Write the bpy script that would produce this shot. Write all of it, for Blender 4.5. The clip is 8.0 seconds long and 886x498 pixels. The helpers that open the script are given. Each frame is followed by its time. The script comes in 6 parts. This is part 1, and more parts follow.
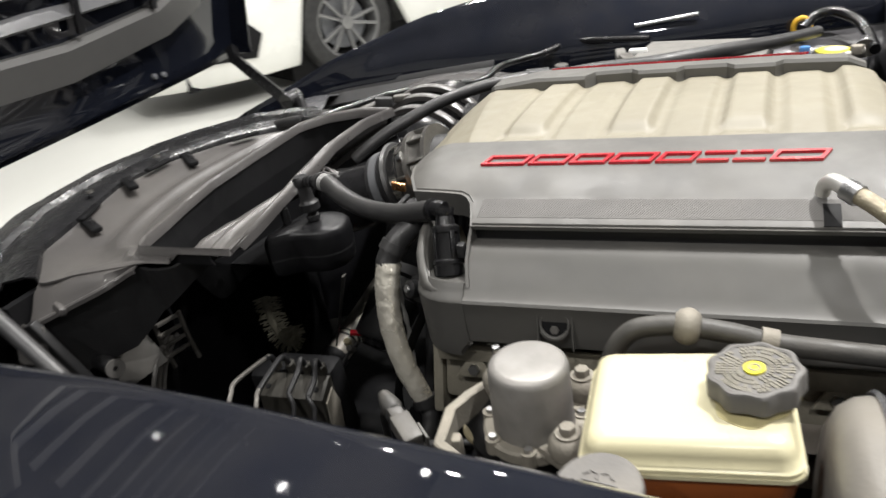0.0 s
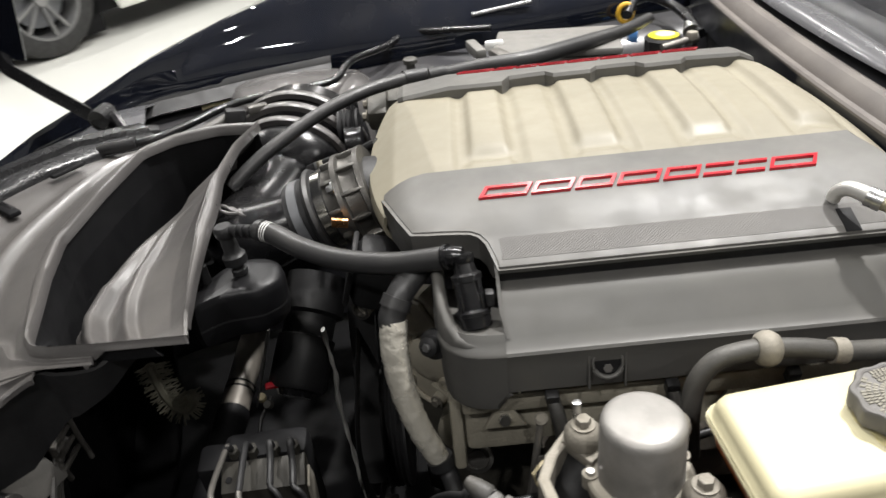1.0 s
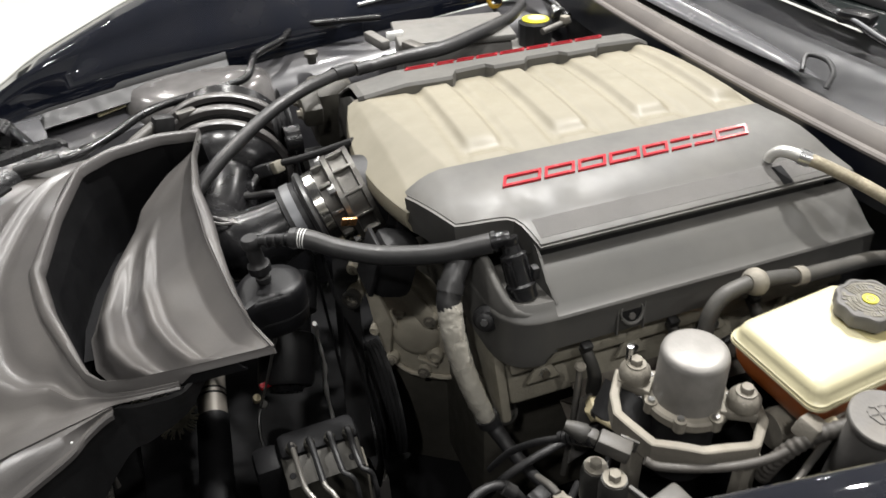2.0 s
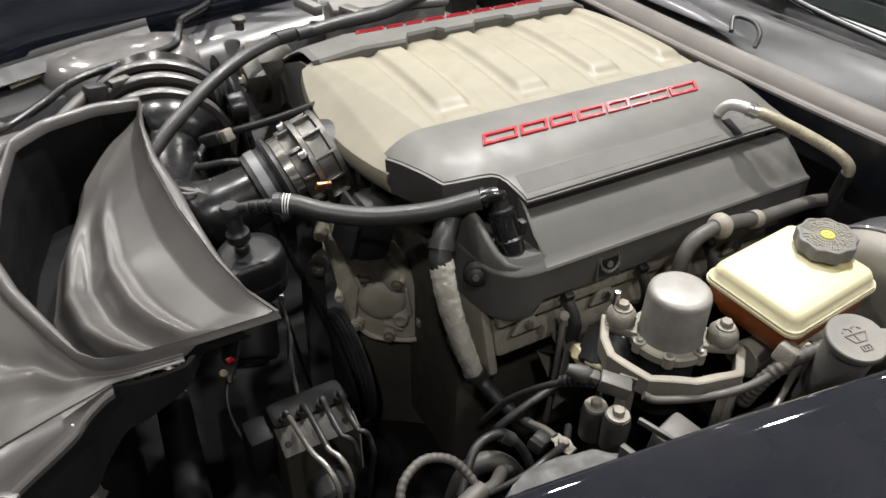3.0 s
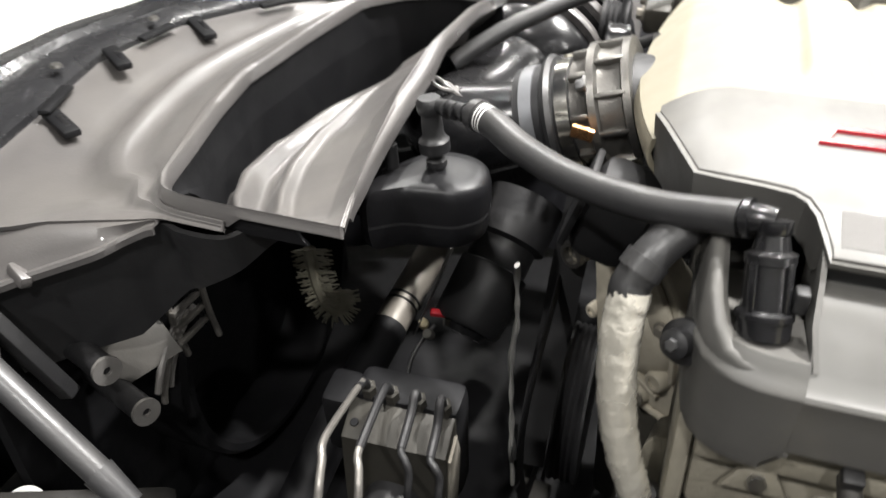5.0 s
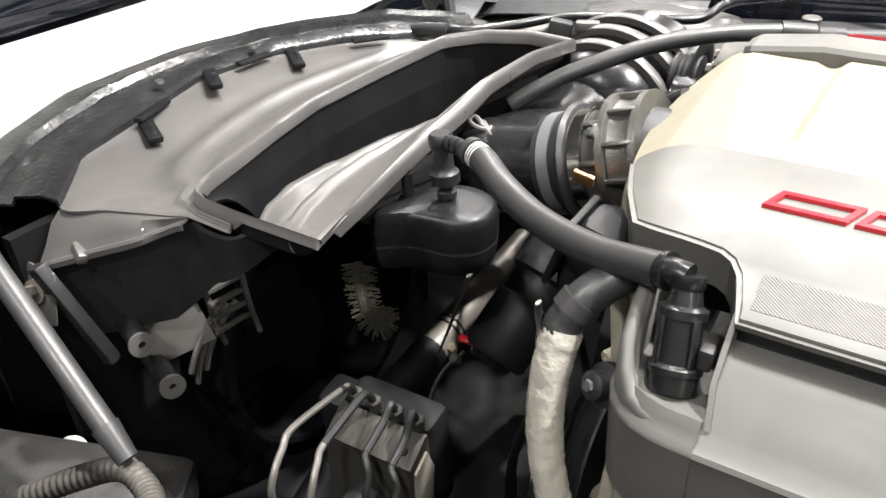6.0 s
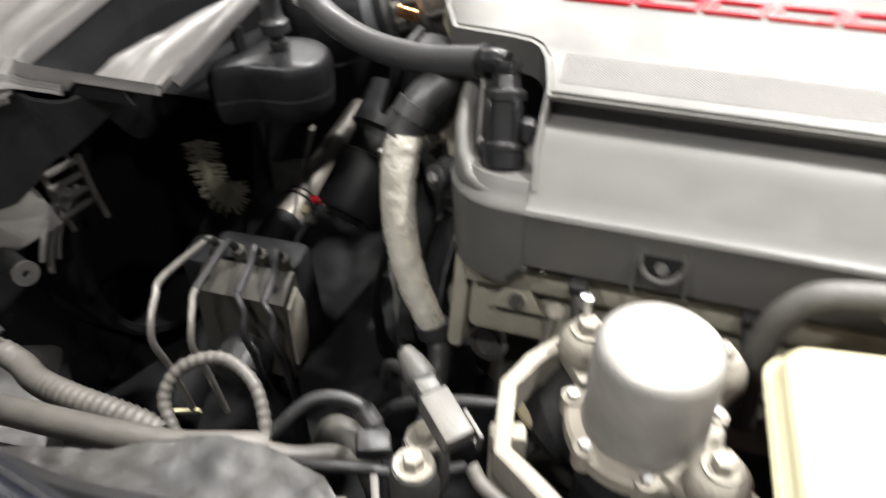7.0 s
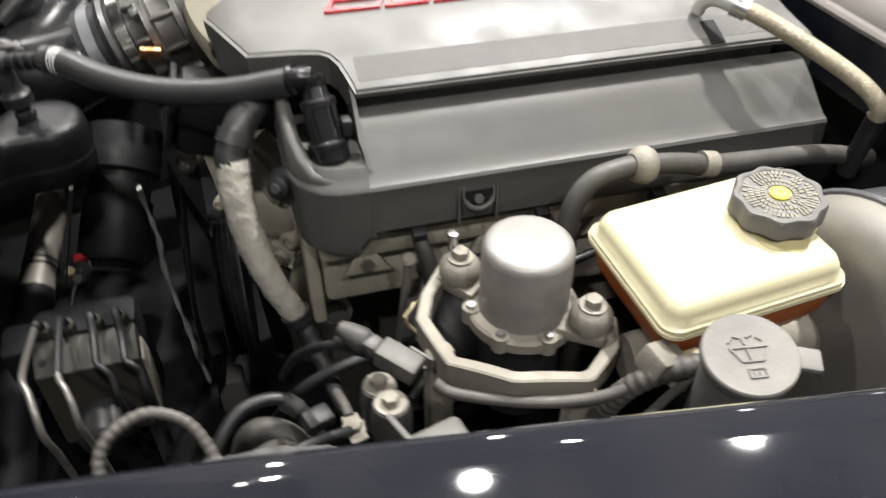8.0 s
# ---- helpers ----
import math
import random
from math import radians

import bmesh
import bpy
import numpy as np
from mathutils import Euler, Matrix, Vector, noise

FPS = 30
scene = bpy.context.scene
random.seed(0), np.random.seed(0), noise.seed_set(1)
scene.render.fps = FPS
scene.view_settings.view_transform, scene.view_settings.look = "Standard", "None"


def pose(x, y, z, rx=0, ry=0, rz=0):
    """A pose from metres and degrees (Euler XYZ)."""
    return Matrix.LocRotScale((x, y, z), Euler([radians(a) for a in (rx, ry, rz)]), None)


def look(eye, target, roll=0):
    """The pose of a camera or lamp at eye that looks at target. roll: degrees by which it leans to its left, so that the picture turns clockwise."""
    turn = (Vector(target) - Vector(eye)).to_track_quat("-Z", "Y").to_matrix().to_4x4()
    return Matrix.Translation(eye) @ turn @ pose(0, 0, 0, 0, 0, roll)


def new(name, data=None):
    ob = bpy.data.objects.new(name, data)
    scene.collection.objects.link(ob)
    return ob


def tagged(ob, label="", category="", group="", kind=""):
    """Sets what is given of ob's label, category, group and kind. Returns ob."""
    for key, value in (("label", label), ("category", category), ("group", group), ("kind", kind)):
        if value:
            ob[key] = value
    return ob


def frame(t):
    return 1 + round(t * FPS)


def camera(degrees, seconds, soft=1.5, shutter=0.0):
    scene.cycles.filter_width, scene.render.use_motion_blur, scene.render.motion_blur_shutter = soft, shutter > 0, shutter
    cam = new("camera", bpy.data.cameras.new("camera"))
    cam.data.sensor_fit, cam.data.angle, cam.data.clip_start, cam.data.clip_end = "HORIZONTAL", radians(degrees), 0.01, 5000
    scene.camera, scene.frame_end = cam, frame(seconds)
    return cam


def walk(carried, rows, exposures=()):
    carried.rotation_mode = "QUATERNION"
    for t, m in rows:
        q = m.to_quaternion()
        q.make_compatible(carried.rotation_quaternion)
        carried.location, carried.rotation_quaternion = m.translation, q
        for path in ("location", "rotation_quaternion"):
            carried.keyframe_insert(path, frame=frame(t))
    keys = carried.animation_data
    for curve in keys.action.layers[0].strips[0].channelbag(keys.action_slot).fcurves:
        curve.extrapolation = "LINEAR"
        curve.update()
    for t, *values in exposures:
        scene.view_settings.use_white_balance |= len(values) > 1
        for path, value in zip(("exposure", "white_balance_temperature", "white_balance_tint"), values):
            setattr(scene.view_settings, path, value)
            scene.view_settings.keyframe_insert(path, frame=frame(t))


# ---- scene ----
cam = camera(60.8, 8.0, shutter=0.45)
PATH = [
    (0, (0.0924, -0.6671, 1.0763), (-0.2811, 0.1547, 0.6461), -9.50),
    (0.5, (-0.0573, -0.6444, 1.1202), (-0.2526, 0.2107, 0.6398), -8.26),
    (1, (-0.1797, -0.6098, 1.1390), (-0.1983, 0.2478, 0.6249), -6.40),
    (1.2, (-0.2436, -0.6089, 1.1560), (-0.1956, 0.2400, 0.6296), -5.56),
    (2.3, (-0.4741, -0.6269, 1.2257), (-0.1630, 0.1275, 0.6476), -1.65),
    (2.5, (-0.4971, -0.6252, 1.2221), (-0.1580, 0.1152, 0.6418), -0.98),
    (3, (-0.5397, -0.5946, 1.2108), (-0.1450, 0.1038, 0.6137), 1.06),
    (3.5, (-0.5359, -0.5427, 1.1769), (-0.1448, 0.1354, 0.5546), 3.47),
    (4, (-0.4751, -0.5004, 1.1232), (-0.2234, 0.2220, 0.4792), 3.70),
    (4.5, (-0.3561, -0.4646, 1.0484), (-0.3928, 0.3102, 0.4172), -0.28),
    (5, (-0.2364, -0.4326, 1.0209), (-0.4965, 0.3421, 0.4445), -0.35),
    (5.2, (-0.1942, -0.4258, 1.0266), (-0.5284, 0.3367, 0.4726), -0.49),
    (6.3, (-0.0957, -0.4107, 1.0338), (-0.5566, 0.2989, 0.5010), -1.63),
    (6.5, (-0.0901, -0.4159, 1.0274), (-0.5119, 0.2983, 0.4689), -1.50),
    (7, (-0.0776, -0.4811, 1.0028), (-0.3255, 0.2572, 0.3755), -1.00),
    (7.5, (-0.0906, -0.5521, 1.0090), (-0.0842, 0.1949, 0.3441), 0.62),
    (8, (-0.2162, -0.5658, 1.0688), (-0.0136, 0.1613, 0.4129), 0.51),
]
EXPOSURES = [(0.0, 0.10), (2.3, 0.12), (3.7, 0.15), (4.0, 0.68), (4.3, 1.0), (5.0, 1.15), (6.5, 1.18), (7.0, 1.14), (7.5, 0.92), (8.0, 0.50)]
walk(cam, [(t, look(eye, target, roll)) for t, eye, target, roll in PATH], EXPOSURES)

# ---- world and lamps ----
world = bpy.data.worlds.new("showroom_air")
scene.world = world
world.use_nodes = True
world.node_tree.nodes["Background"].inputs[0].default_value = (0.9, 0.95, 1.0, 1)
world.node_tree.nodes["Background"].inputs[1].default_value = 0.05
# two strong downlights over the bay, assumed even showroom rows, and a y -1.9 row added as fill
LAMPS = [(0.88, 0.60, 112.0), (-0.52, 0.75, 42.0)]
LAMPS += [(x, y, 30.0) for y in (2.0, 4.2) for x in (-2.75, -1.35, 0.35, 2.75)] + [(-1.35, -1.9, 34.0), (0.35, -1.9, 30.0), (2.75, -1.9, 30.0)]
LAMP_Z = 3.3
for lx, ly, watts in LAMPS:
    lamp = bpy.data.lights.new("ceiling_or_fill_lamp", "AREA")
    lamp.shape, lamp.size, lamp.energy, lamp.color = "DISK", 0.13, watts, (1.0, 0.98, 0.955)
    new("ceiling_or_fill_lamp", lamp).matrix_world = look((lx, ly, LAMP_Z - 0.04), (lx, ly, 0), 0)

# ---- builders ----
def thing(name, label, category, at=(0, 0, 0), group="", kind=""):
    ob = new(name)
    ob.empty_display_size = 0.02
    ob.location = at
    return tagged(ob, label, category, group, kind)


def finish(bm, name, material, angle=35.0):
    bmesh.ops.recalc_face_normals(bm, faces=bm.faces[:])
    me = bpy.data.meshes.new(name)
    bm.to_mesh(me)
    bm.free()
    me.materials.append(material)
    if len(me.polygons):
        me.shade_smooth()
        me.set_sharp_from_angle(angle=radians(angle))
    return me


def part(name, bm, material, parent, label="", angle=35.0):
    ob = new(name, finish(bm, name, material, angle))
    if parent is not None:
        ob.parent = parent
        if parent.parent is None:
            ob.matrix_parent_inverse = Matrix.Translation(-Vector(parent.location))
    return tagged(ob, label)


def single(name, bm, material, label, category, kind="", group="", angle=35.0):
    return tagged(new(name, finish(bm, name, material, angle)), label, category, group, kind)


def spline(pts, steps=6):
    """A smooth run of points through pts."""
    p = [Vector(v) for v in pts]
    if len(p) < 3:
        return [p[0].lerp(p[-1], i / steps) for i in range(steps + 1)]
    p = [2 * p[0] - p[1]] + p + [2 * p[-1] - p[-2]]
    out = []
    for i in range(1, len(p) - 2):
        a, b, c, d = p[i - 1 : i + 3]
        for k in range(steps):
            s = k / steps
            out.append(0.5 * (2 * b + (c - a) * s + (2 * a - 5 * b + 4 * c - d) * s * s + (3 * b - a - 3 * c + d) * s ** 3))
    return out + [p[-2]]


def loft(bm, rings, closed=True, caps=True):
    loops = [[bm.verts.new(v) for v in ring] for ring in rings]
    n = len(loops[0])
    for a, b in zip(loops, loops[1:]):
        for i in range(n if closed else n - 1):
            j = (i + 1) % n
            bm.faces.new((a[i], a[j], b[j], b[i]))
    if caps and closed:
        bm.faces.new(loops[0][::-1])
        bm.faces.new(loops[-1])
    return bm


def tube(pts, r, seg=14, steps=6, bm=None, caps=True, flat=1.0, up=None):
    """A swept pipe. r: a radius or a function of 0..1 along it. flat: its height over its width."""
    bm = bm or bmesh.new()
    line = spline(pts, steps)
    normal = None
    rings = []
    for i, p in enumerate(line):
        way = (line[min(i + 1, len(line) - 1)] - line[max(i - 1, 0)]).normalized()
        if normal is None:
            normal = Vector(up or (0, 0, 1))
            if abs(normal.dot(way)) > 0.95:
                normal = Vector((1, 0, 0))
        normal = (normal - way * normal.dot(way)).normalized()
        side = way.cross(normal)
        rr = r(i / (len(line) - 1)) if callable(r) else r
        rings.append([p + rr * (math.cos(a) * side + flat * math.sin(a) * normal) for a in (2 * math.pi * k / seg for k in range(seg))])
    return loft(bm, rings, True, caps)


def lathe(profile, m=None, seg=32, bm=None, wobble=None):
    """Turns (radius, height) pairs about the local z axis."""
    bm = bm or bmesh.new()
    m = m or Matrix()
    rings = []
    hollow = min(profile[0][0], profile[-1][0]) > 1e-4
    for r, h in (profile + profile[:1] if hollow else profile):
        rings.append([m @ Vector((max(r, 1e-5) * (wobble(a) if wobble else 1) * math.cos(a), max(r, 1e-5) * (wobble(a) if wobble else 1) * math.sin(a), h)) for a in (2 * math.pi * k / seg for k in range(seg))])
    return loft(bm, rings, True, not hollow)


def box(sx, sy, sz, m=None, bevel=0.0, bm=None, segs=2):
    bm = bm or bmesh.new()
    made = bmesh.ops.create_cube(bm, size=1.0)["verts"]
    bmesh.ops.scale(bm, vec=(sx, sy, sz), verts=made)
    if bevel:
        edges = list({e for v in made for e in v.link_edges})
        got = bmesh.ops.bevel(bm, geom=edges, offset=bevel, segments=segs, affect="EDGES", profile=0.5)
        made = list({v for f in got["faces"] for v in f.verts} | {v for v in made if v.is_valid})
    if m:
        bmesh.ops.transform(bm, matrix=m, verts=made)
    return bm


def prism(poly, lo, hi, m=None, bevel=0.0, bm=None, segs=2):
    """A polygon in local xy drawn out from z lo to hi."""
    bm = bm or bmesh.new()
    a = [bm.verts.new((x, y, lo)) for x, y in poly]
    b = [bm.verts.new((x, y, hi)) for x, y in poly]
    faces = [bm.faces.new(a[::-1]), bm.faces.new(b)]
    for i in range(len(poly)):
        j = (i + 1) % len(poly)
        faces.append(bm.faces.new((a[i], a[j], b[j], b[i])))
    made = a + b
    if bevel:
        edges = list({e for f in faces[:2] for e in f.edges})
        got = bmesh.ops.bevel(bm, geom=edges, offset=bevel, segments=segs, affect="EDGES", profile=0.5)
        made = list({v for f in got["faces"] for v in f.verts} | {v for v in made if v.is_valid})
    if m:
        bmesh.ops.transform(bm, matrix=m, verts=made)
    return bm


def sheet(rows, thick=0.003, bm=None, away=None):
    """A curved plate through a grid of points, with thickness (away: the side to which it is thickened)."""
    bm = bm or bmesh.new()
    rows = [[Vector(v) for v in row] for row in rows]
    nr, nc = len(rows), len(rows[0])
    top = [[bm.verts.new(v) for v in row] for row in rows]
    low = []
    for i in range(nr):
        line = []
        for j in range(nc):
            du = rows[i][min(j + 1, nc - 1)] - rows[i][max(j - 1, 0)]
            dv = rows[min(i + 1, nr - 1)][j] - rows[max(i - 1, 0)][j]
            n = du.cross(dv).normalized()
            if away is not None and n.dot(Vector(away)) < 0:
                n = -n
            line.append(bm.verts.new(rows[i][j] + thick * n))
        low.append(line)
    for i in range(nr - 1):
        for j in range(nc - 1):
            bm.faces.new((top[i][j], top[i][j + 1], top[i + 1][j + 1], top[i + 1][j]))
            bm.faces.new((low[i][j], low[i + 1][j], low[i + 1][j + 1], low[i][j + 1]))
    for j in range(nc - 1):
        bm.faces.new((top[0][j], low[0][j], low[0][j + 1], top[0][j + 1]))
        bm.faces.new((top[-1][j], top[-1][j + 1], low[-1][j + 1], low[-1][j]))
    for i in range(nr - 1):
        bm.faces.new((top[i][0], top[i + 1][0], low[i + 1][0], low[i][0]))
        bm.faces.new((top[i][-1], low[i][-1], low[i + 1][-1], top[i + 1][-1]))
    return bm


def resample(pts, n):
    p = [Vector(v) for v in pts]
    run = [0.0]
    for a, b in zip(p, p[1:]):
        run.append(run[-1] + (b - a).length)
    out, k = [], 0
    for i in range(n):
        s = run[-1] * i / (n - 1)
        while k < len(p) - 2 and run[k + 1] < s:
            k += 1
        out.append(p[k].lerp(p[k + 1], (s - run[k]) / max(run[k + 1] - run[k], 1e-9)))
    return out


def along(a, b, at=0.0):
    """A pose at a (moved on by at towards b) whose z axis points to b."""
    a, b = Vector(a), Vector(b)
    return Matrix.Translation(a + (b - a).normalized() * at) @ (b - a).to_track_quat("Z", "Y").to_matrix().to_4x4()


def hexbolt(m, r=0.007, h=0.006, flange=0.0, bm=None):
    bm = lathe([(0, 0), (r, 0), (r, h * 0.85), (r * 0.9, h), (0, h)], m, 6, bm)
    if flange:
        lathe([(0, -0.0018), (flange, -0.0018), (flange, 0.0002), (0, 0.0002)], m, 20, bm)
    return bm

# ---- materials ----
def surface(name, color, rough=0.5, metal=0.0, vary=0.12, scale=60.0, bump=0.15, bump_scale=400.0, dust=0.0, coat=0.0, spec=0.5, dust_color=(0.36, 0.33, 0.28), fleck=0.0):
    """A painted, moulded or cast surface: two scales of tone, fine relief, and dust that settles on faces that look up."""
    m = bpy.data.materials.new(name)
    m.use_nodes = True
    nt = m.node_tree
    bsdf = nt.nodes["Principled BSDF"]
    link = nt.links.new
    geo = nt.nodes.new("ShaderNodeTexCoord").outputs["Object"]
    def noise_at(s, detail=4.0):
        n = nt.nodes.new("ShaderNodeTexNoise")
        n.inputs["Scale"].default_value, n.inputs["Detail"].default_value = s, detail
        link(geo, n.inputs["Vector"])
        return n.outputs["Fac"]
    def ramp(source, lo, hi, a, b):
        r = nt.nodes.new("ShaderNodeMapRange")
        for key, v in (("From Min", lo), ("From Max", hi), ("To Min", a), ("To Max", b)):
            r.inputs[key].default_value = v
        link(source, r.inputs["Value"])
        return r.outputs["Result"]
    def mix(fac, a, b):
        x = nt.nodes.new("ShaderNodeMix")
        x.data_type = "RGBA"
        link(fac, x.inputs["Factor"])
        for socket, v in ((x.inputs["A"], a), (x.inputs["B"], b)):
            if isinstance(v, tuple):
                socket.default_value = (*v, 1)
            else:
                link(v, socket)
        return x.outputs["Result"]
    tone = lambda k: tuple(min(1.0, max(0.0, c * k)) for c in color)
    big = ramp(noise_at(scale / 6), 0.3, 0.7, 0, 1)
    fine = ramp(noise_at(scale, 6.0), 0.35, 0.65, 0, 1)
    col = mix(big, tone(1 - vary), tone(1 + vary))
    col = mix(ramp(fine, 0, 1, 0, vary * 1.6), col, tone(0.55))
    if fleck:
        col = mix(ramp(noise_at(scale * 9, 2.0), 0.62, 0.72, 0, fleck), col, tone(1.9))
    rough_out = ramp(fine, 0, 1, max(0.02, rough * 0.85), min(1, rough * 1.15))
    if dust:
        up = nt.nodes.new("ShaderNodeNewGeometry").outputs["Normal"]
        xyz = nt.nodes.new("ShaderNodeSeparateXYZ")
        link(up, xyz.inputs[0])
        level = ramp(xyz.outputs["Z"], 0.1, 0.95, 0.04, 1)
        spread = ramp(noise_at(scale / 2.5, 8.0), 0.32, 0.68, 0.15, 1)
        both = nt.nodes.new("ShaderNodeMath")
        both.operation = "MULTIPLY"
        link(level, both.inputs[0])
        link(spread, both.inputs[1])
        amount = ramp(both.outputs[0], 0, 1, 0, dust)
        col = mix(amount, col, dust_color)
        rough_mix = nt.nodes.new("ShaderNodeMath")
        rough_mix.operation = "ADD"
        rough_mix.use_clamp = True
        link(rough_out, rough_mix.inputs[0])
        link(ramp(amount, 0, 1, 0, 0.35), rough_mix.inputs[1])
        rough_out = rough_mix.outputs[0]
    link(col, bsdf.inputs["Base Color"])
    link(rough_out, bsdf.inputs["Roughness"])
    bsdf.inputs["Metallic"].default_value = metal
    bsdf.inputs["Specular IOR Level"].default_value = spec
    if coat:
        bsdf.inputs["Coat Weight"].default_value, bsdf.inputs["Coat Roughness"].default_value = coat, 0.03
    if bump:
        b = nt.nodes.new("ShaderNodeBump")
        b.inputs["Strength"].default_value, b.inputs["Distance"].default_value = bump, 0.0015
        link(noise_at(bump_scale, 3.0), b.inputs["Height"])
        link(b.outputs["Normal"], bsdf.inputs["Normal"])
    return m


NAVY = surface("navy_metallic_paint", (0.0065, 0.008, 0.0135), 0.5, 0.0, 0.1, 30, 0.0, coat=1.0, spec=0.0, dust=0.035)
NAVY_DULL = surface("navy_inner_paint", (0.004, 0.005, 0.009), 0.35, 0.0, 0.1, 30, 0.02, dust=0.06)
COVER_GREY = surface("dark_grey_cover_plastic", (0.088, 0.086, 0.081), 0.46, 0.0, 0.10, 40, 0.05, 900, dust=0.12)
BEIGE = surface("beige_manifold_plastic", (0.225, 0.204, 0.152), 0.48, 0.0, 0.10, 30, 0.12, 700, dust=0.05)
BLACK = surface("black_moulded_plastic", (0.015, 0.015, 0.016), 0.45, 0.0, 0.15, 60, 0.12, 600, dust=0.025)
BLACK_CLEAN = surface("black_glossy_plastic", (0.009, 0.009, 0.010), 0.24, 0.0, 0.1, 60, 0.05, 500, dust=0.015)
SHROUD = surface("satin_black_shroud_plastic", (0.078, 0.0735, 0.072), 0.32, 0.0, 0.14, 25, 0.08, 500, dust=0.10, spec=1.0)
RUBBER = surface("black_rubber_hose", (0.026, 0.026, 0.027), 0.38, 0.0, 0.15, 60, 0.1, 500, dust=0.05)
DIRTY = surface("dusty_black_plastic", (0.012, 0.0115, 0.011), 0.6, 0.0, 0.2, 50, 0.25, 300, dust=0.06)
ALU = surface("cast_aluminium", (0.16, 0.155, 0.145), 0.36, 0.8, 0.2, 60, 0.3, 500, dust=0.12)
ALU_DIRTY = surface("dusty_cast_aluminium", (0.22, 0.203, 0.172), 0.6, 0.25, 0.22, 50, 0.3, 400, dust=0.42, dust_color=(0.38, 0.345, 0.275))
STEEL = surface("brushed_steel", (0.5, 0.5, 0.5), 0.3, 1.0, 0.1, 80, 0.1, 600)
PUMP_STEEL = surface("stained_pressed_steel", (0.255, 0.245, 0.23), 0.46, 0.3, 0.3, 40, 0.15, 300, dust=0.3, dust_color=(0.45, 0.425, 0.39))
DARK_METAL = surface("dark_cast_iron", (0.018, 0.018, 0.018), 0.5, 0.6, 0.2, 50, 0.3, 350, dust=0.03)
FOIL = surface("crinkled_foil", (0.82, 0.78, 0.68), 0.26, 0.6, 0.2, 40, 1.0, 110)
RED = surface("red_lettering", (0.42, 0.012, 0.022), 0.25, 0.0, 0.03, 60, 0.0, coat=0.5)
YELLOW = surface("yellow_print", (0.62, 0.55, 0.02), 0.45, 0.0, 0.05, 60, 0.05)
CREAM = surface("cream_reservoir_plastic", (0.58, 0.535, 0.35), 0.32, 0.0, 0.04, 40, 0.05, 300)
AMBER = surface("amber_fluid_plastic", (0.36, 0.10, 0.025), 0.35, 0.0, 0.12, 30, 0.05, 300)
CAP_GREY = surface("grey_cap_plastic", (0.12, 0.115, 0.11), 0.55, 0.0, 0.08, 60, 0.15, 500, dust=0.15)
BRAID = surface("woven_steel_braid", (0.44, 0.39, 0.29), 0.4, 0.6, 0.3, 300, 0.8, 900)
RAIL = surface("brown_grey_seal_plastic", (0.088, 0.077, 0.071), 0.45, 0.0, 0.08, 30, 0.1, 600, dust=0.15)
COWL = surface("satin_grey_cowl_plastic", (0.009, 0.0095, 0.012), 0.34, 0.0, 0.08, 40, 0.1, 600, dust=0.03)
GLASS_DARK = surface("tinted_windscreen", (0.006, 0.009, 0.009), 0.05, 0.0, 0.02, 10, 0.0, coat=1.0)
FLOOR = surface("white_epoxy_floor", (0.78, 0.78, 0.73), 0.22, 0.0, 0.05, 4, 0.02, 60)
# Ceiling and wall tones are picked for the light they throw back.
CEILING = surface("pale_ceiling_paint", (0.28, 0.28, 0.29), 0.8, 0.0, 0.04, 3, 0.05, 200)
WALL = surface("white_wall_paint", (0.70, 0.70, 0.69), 0.7, 0.0, 0.04, 3, 0.05, 200)
WHITE_PAINT = surface("white_car_paint", (0.72, 0.72, 0.68), 0.25, 0.0, 0.03, 10, 0.0, coat=0.8)
TYRE = surface("tyre_rubber", (0.02, 0.02, 0.02), 0.75, 0.0, 0.1, 30, 0.2, 200, dust=0.2)
LABEL_CREAM = surface("pale_printed_label", (0.55, 0.50, 0.30), 0.5, 0.0, 0.05, 60, 0.0)
WHITE_PRINT = surface("white_print", (0.75, 0.75, 0.73), 0.5, 0.0, 0.03, 60, 0.0)
COPPER = surface("copper_tag", (0.70, 0.36, 0.16), 0.3, 0.9, 0.1, 60, 0.1)
BLUE = surface("blue_plastic", (0.08, 0.22, 0.5), 0.4)
ORANGE = surface("orange_marker_lens", (0.8, 0.22, 0.02), 0.2)


def glow(name, color, strength):
    m = bpy.data.materials.new(name)
    m.use_nodes = True
    b = m.node_tree.nodes["Principled BSDF"]
    b.inputs["Base Color"].default_value = (0.8, 0.8, 0.8, 1)
    b.inputs["Emission Color"].default_value, b.inputs["Emission Strength"].default_value = (*color, 1), strength
    return m


LAMP_GLOW = glow("lamp_diffuser", (1.0, 0.97, 0.92), 14.0)
# Near-black that carries the deep shade of the pit and of hollows.
PIT = surface("near_black_and_pit_shade", (0.0055, 0.0055, 0.0062), 0.6, 0.0, 0.2, 30, 0.1, 200, spec=0.2)
ENGINE = surface("oily_grey_casting", (0.27, 0.25, 0.20), 0.5, 0.3, 0.28, 45, 0.4, 350, dust=0.25, dust_color=(0.30, 0.27, 0.21))
RUSTY = surface("heat_stained_steel", (0.10, 0.085, 0.07), 0.6, 0.4, 0.3, 40, 0.4, 200, dust=0.2)


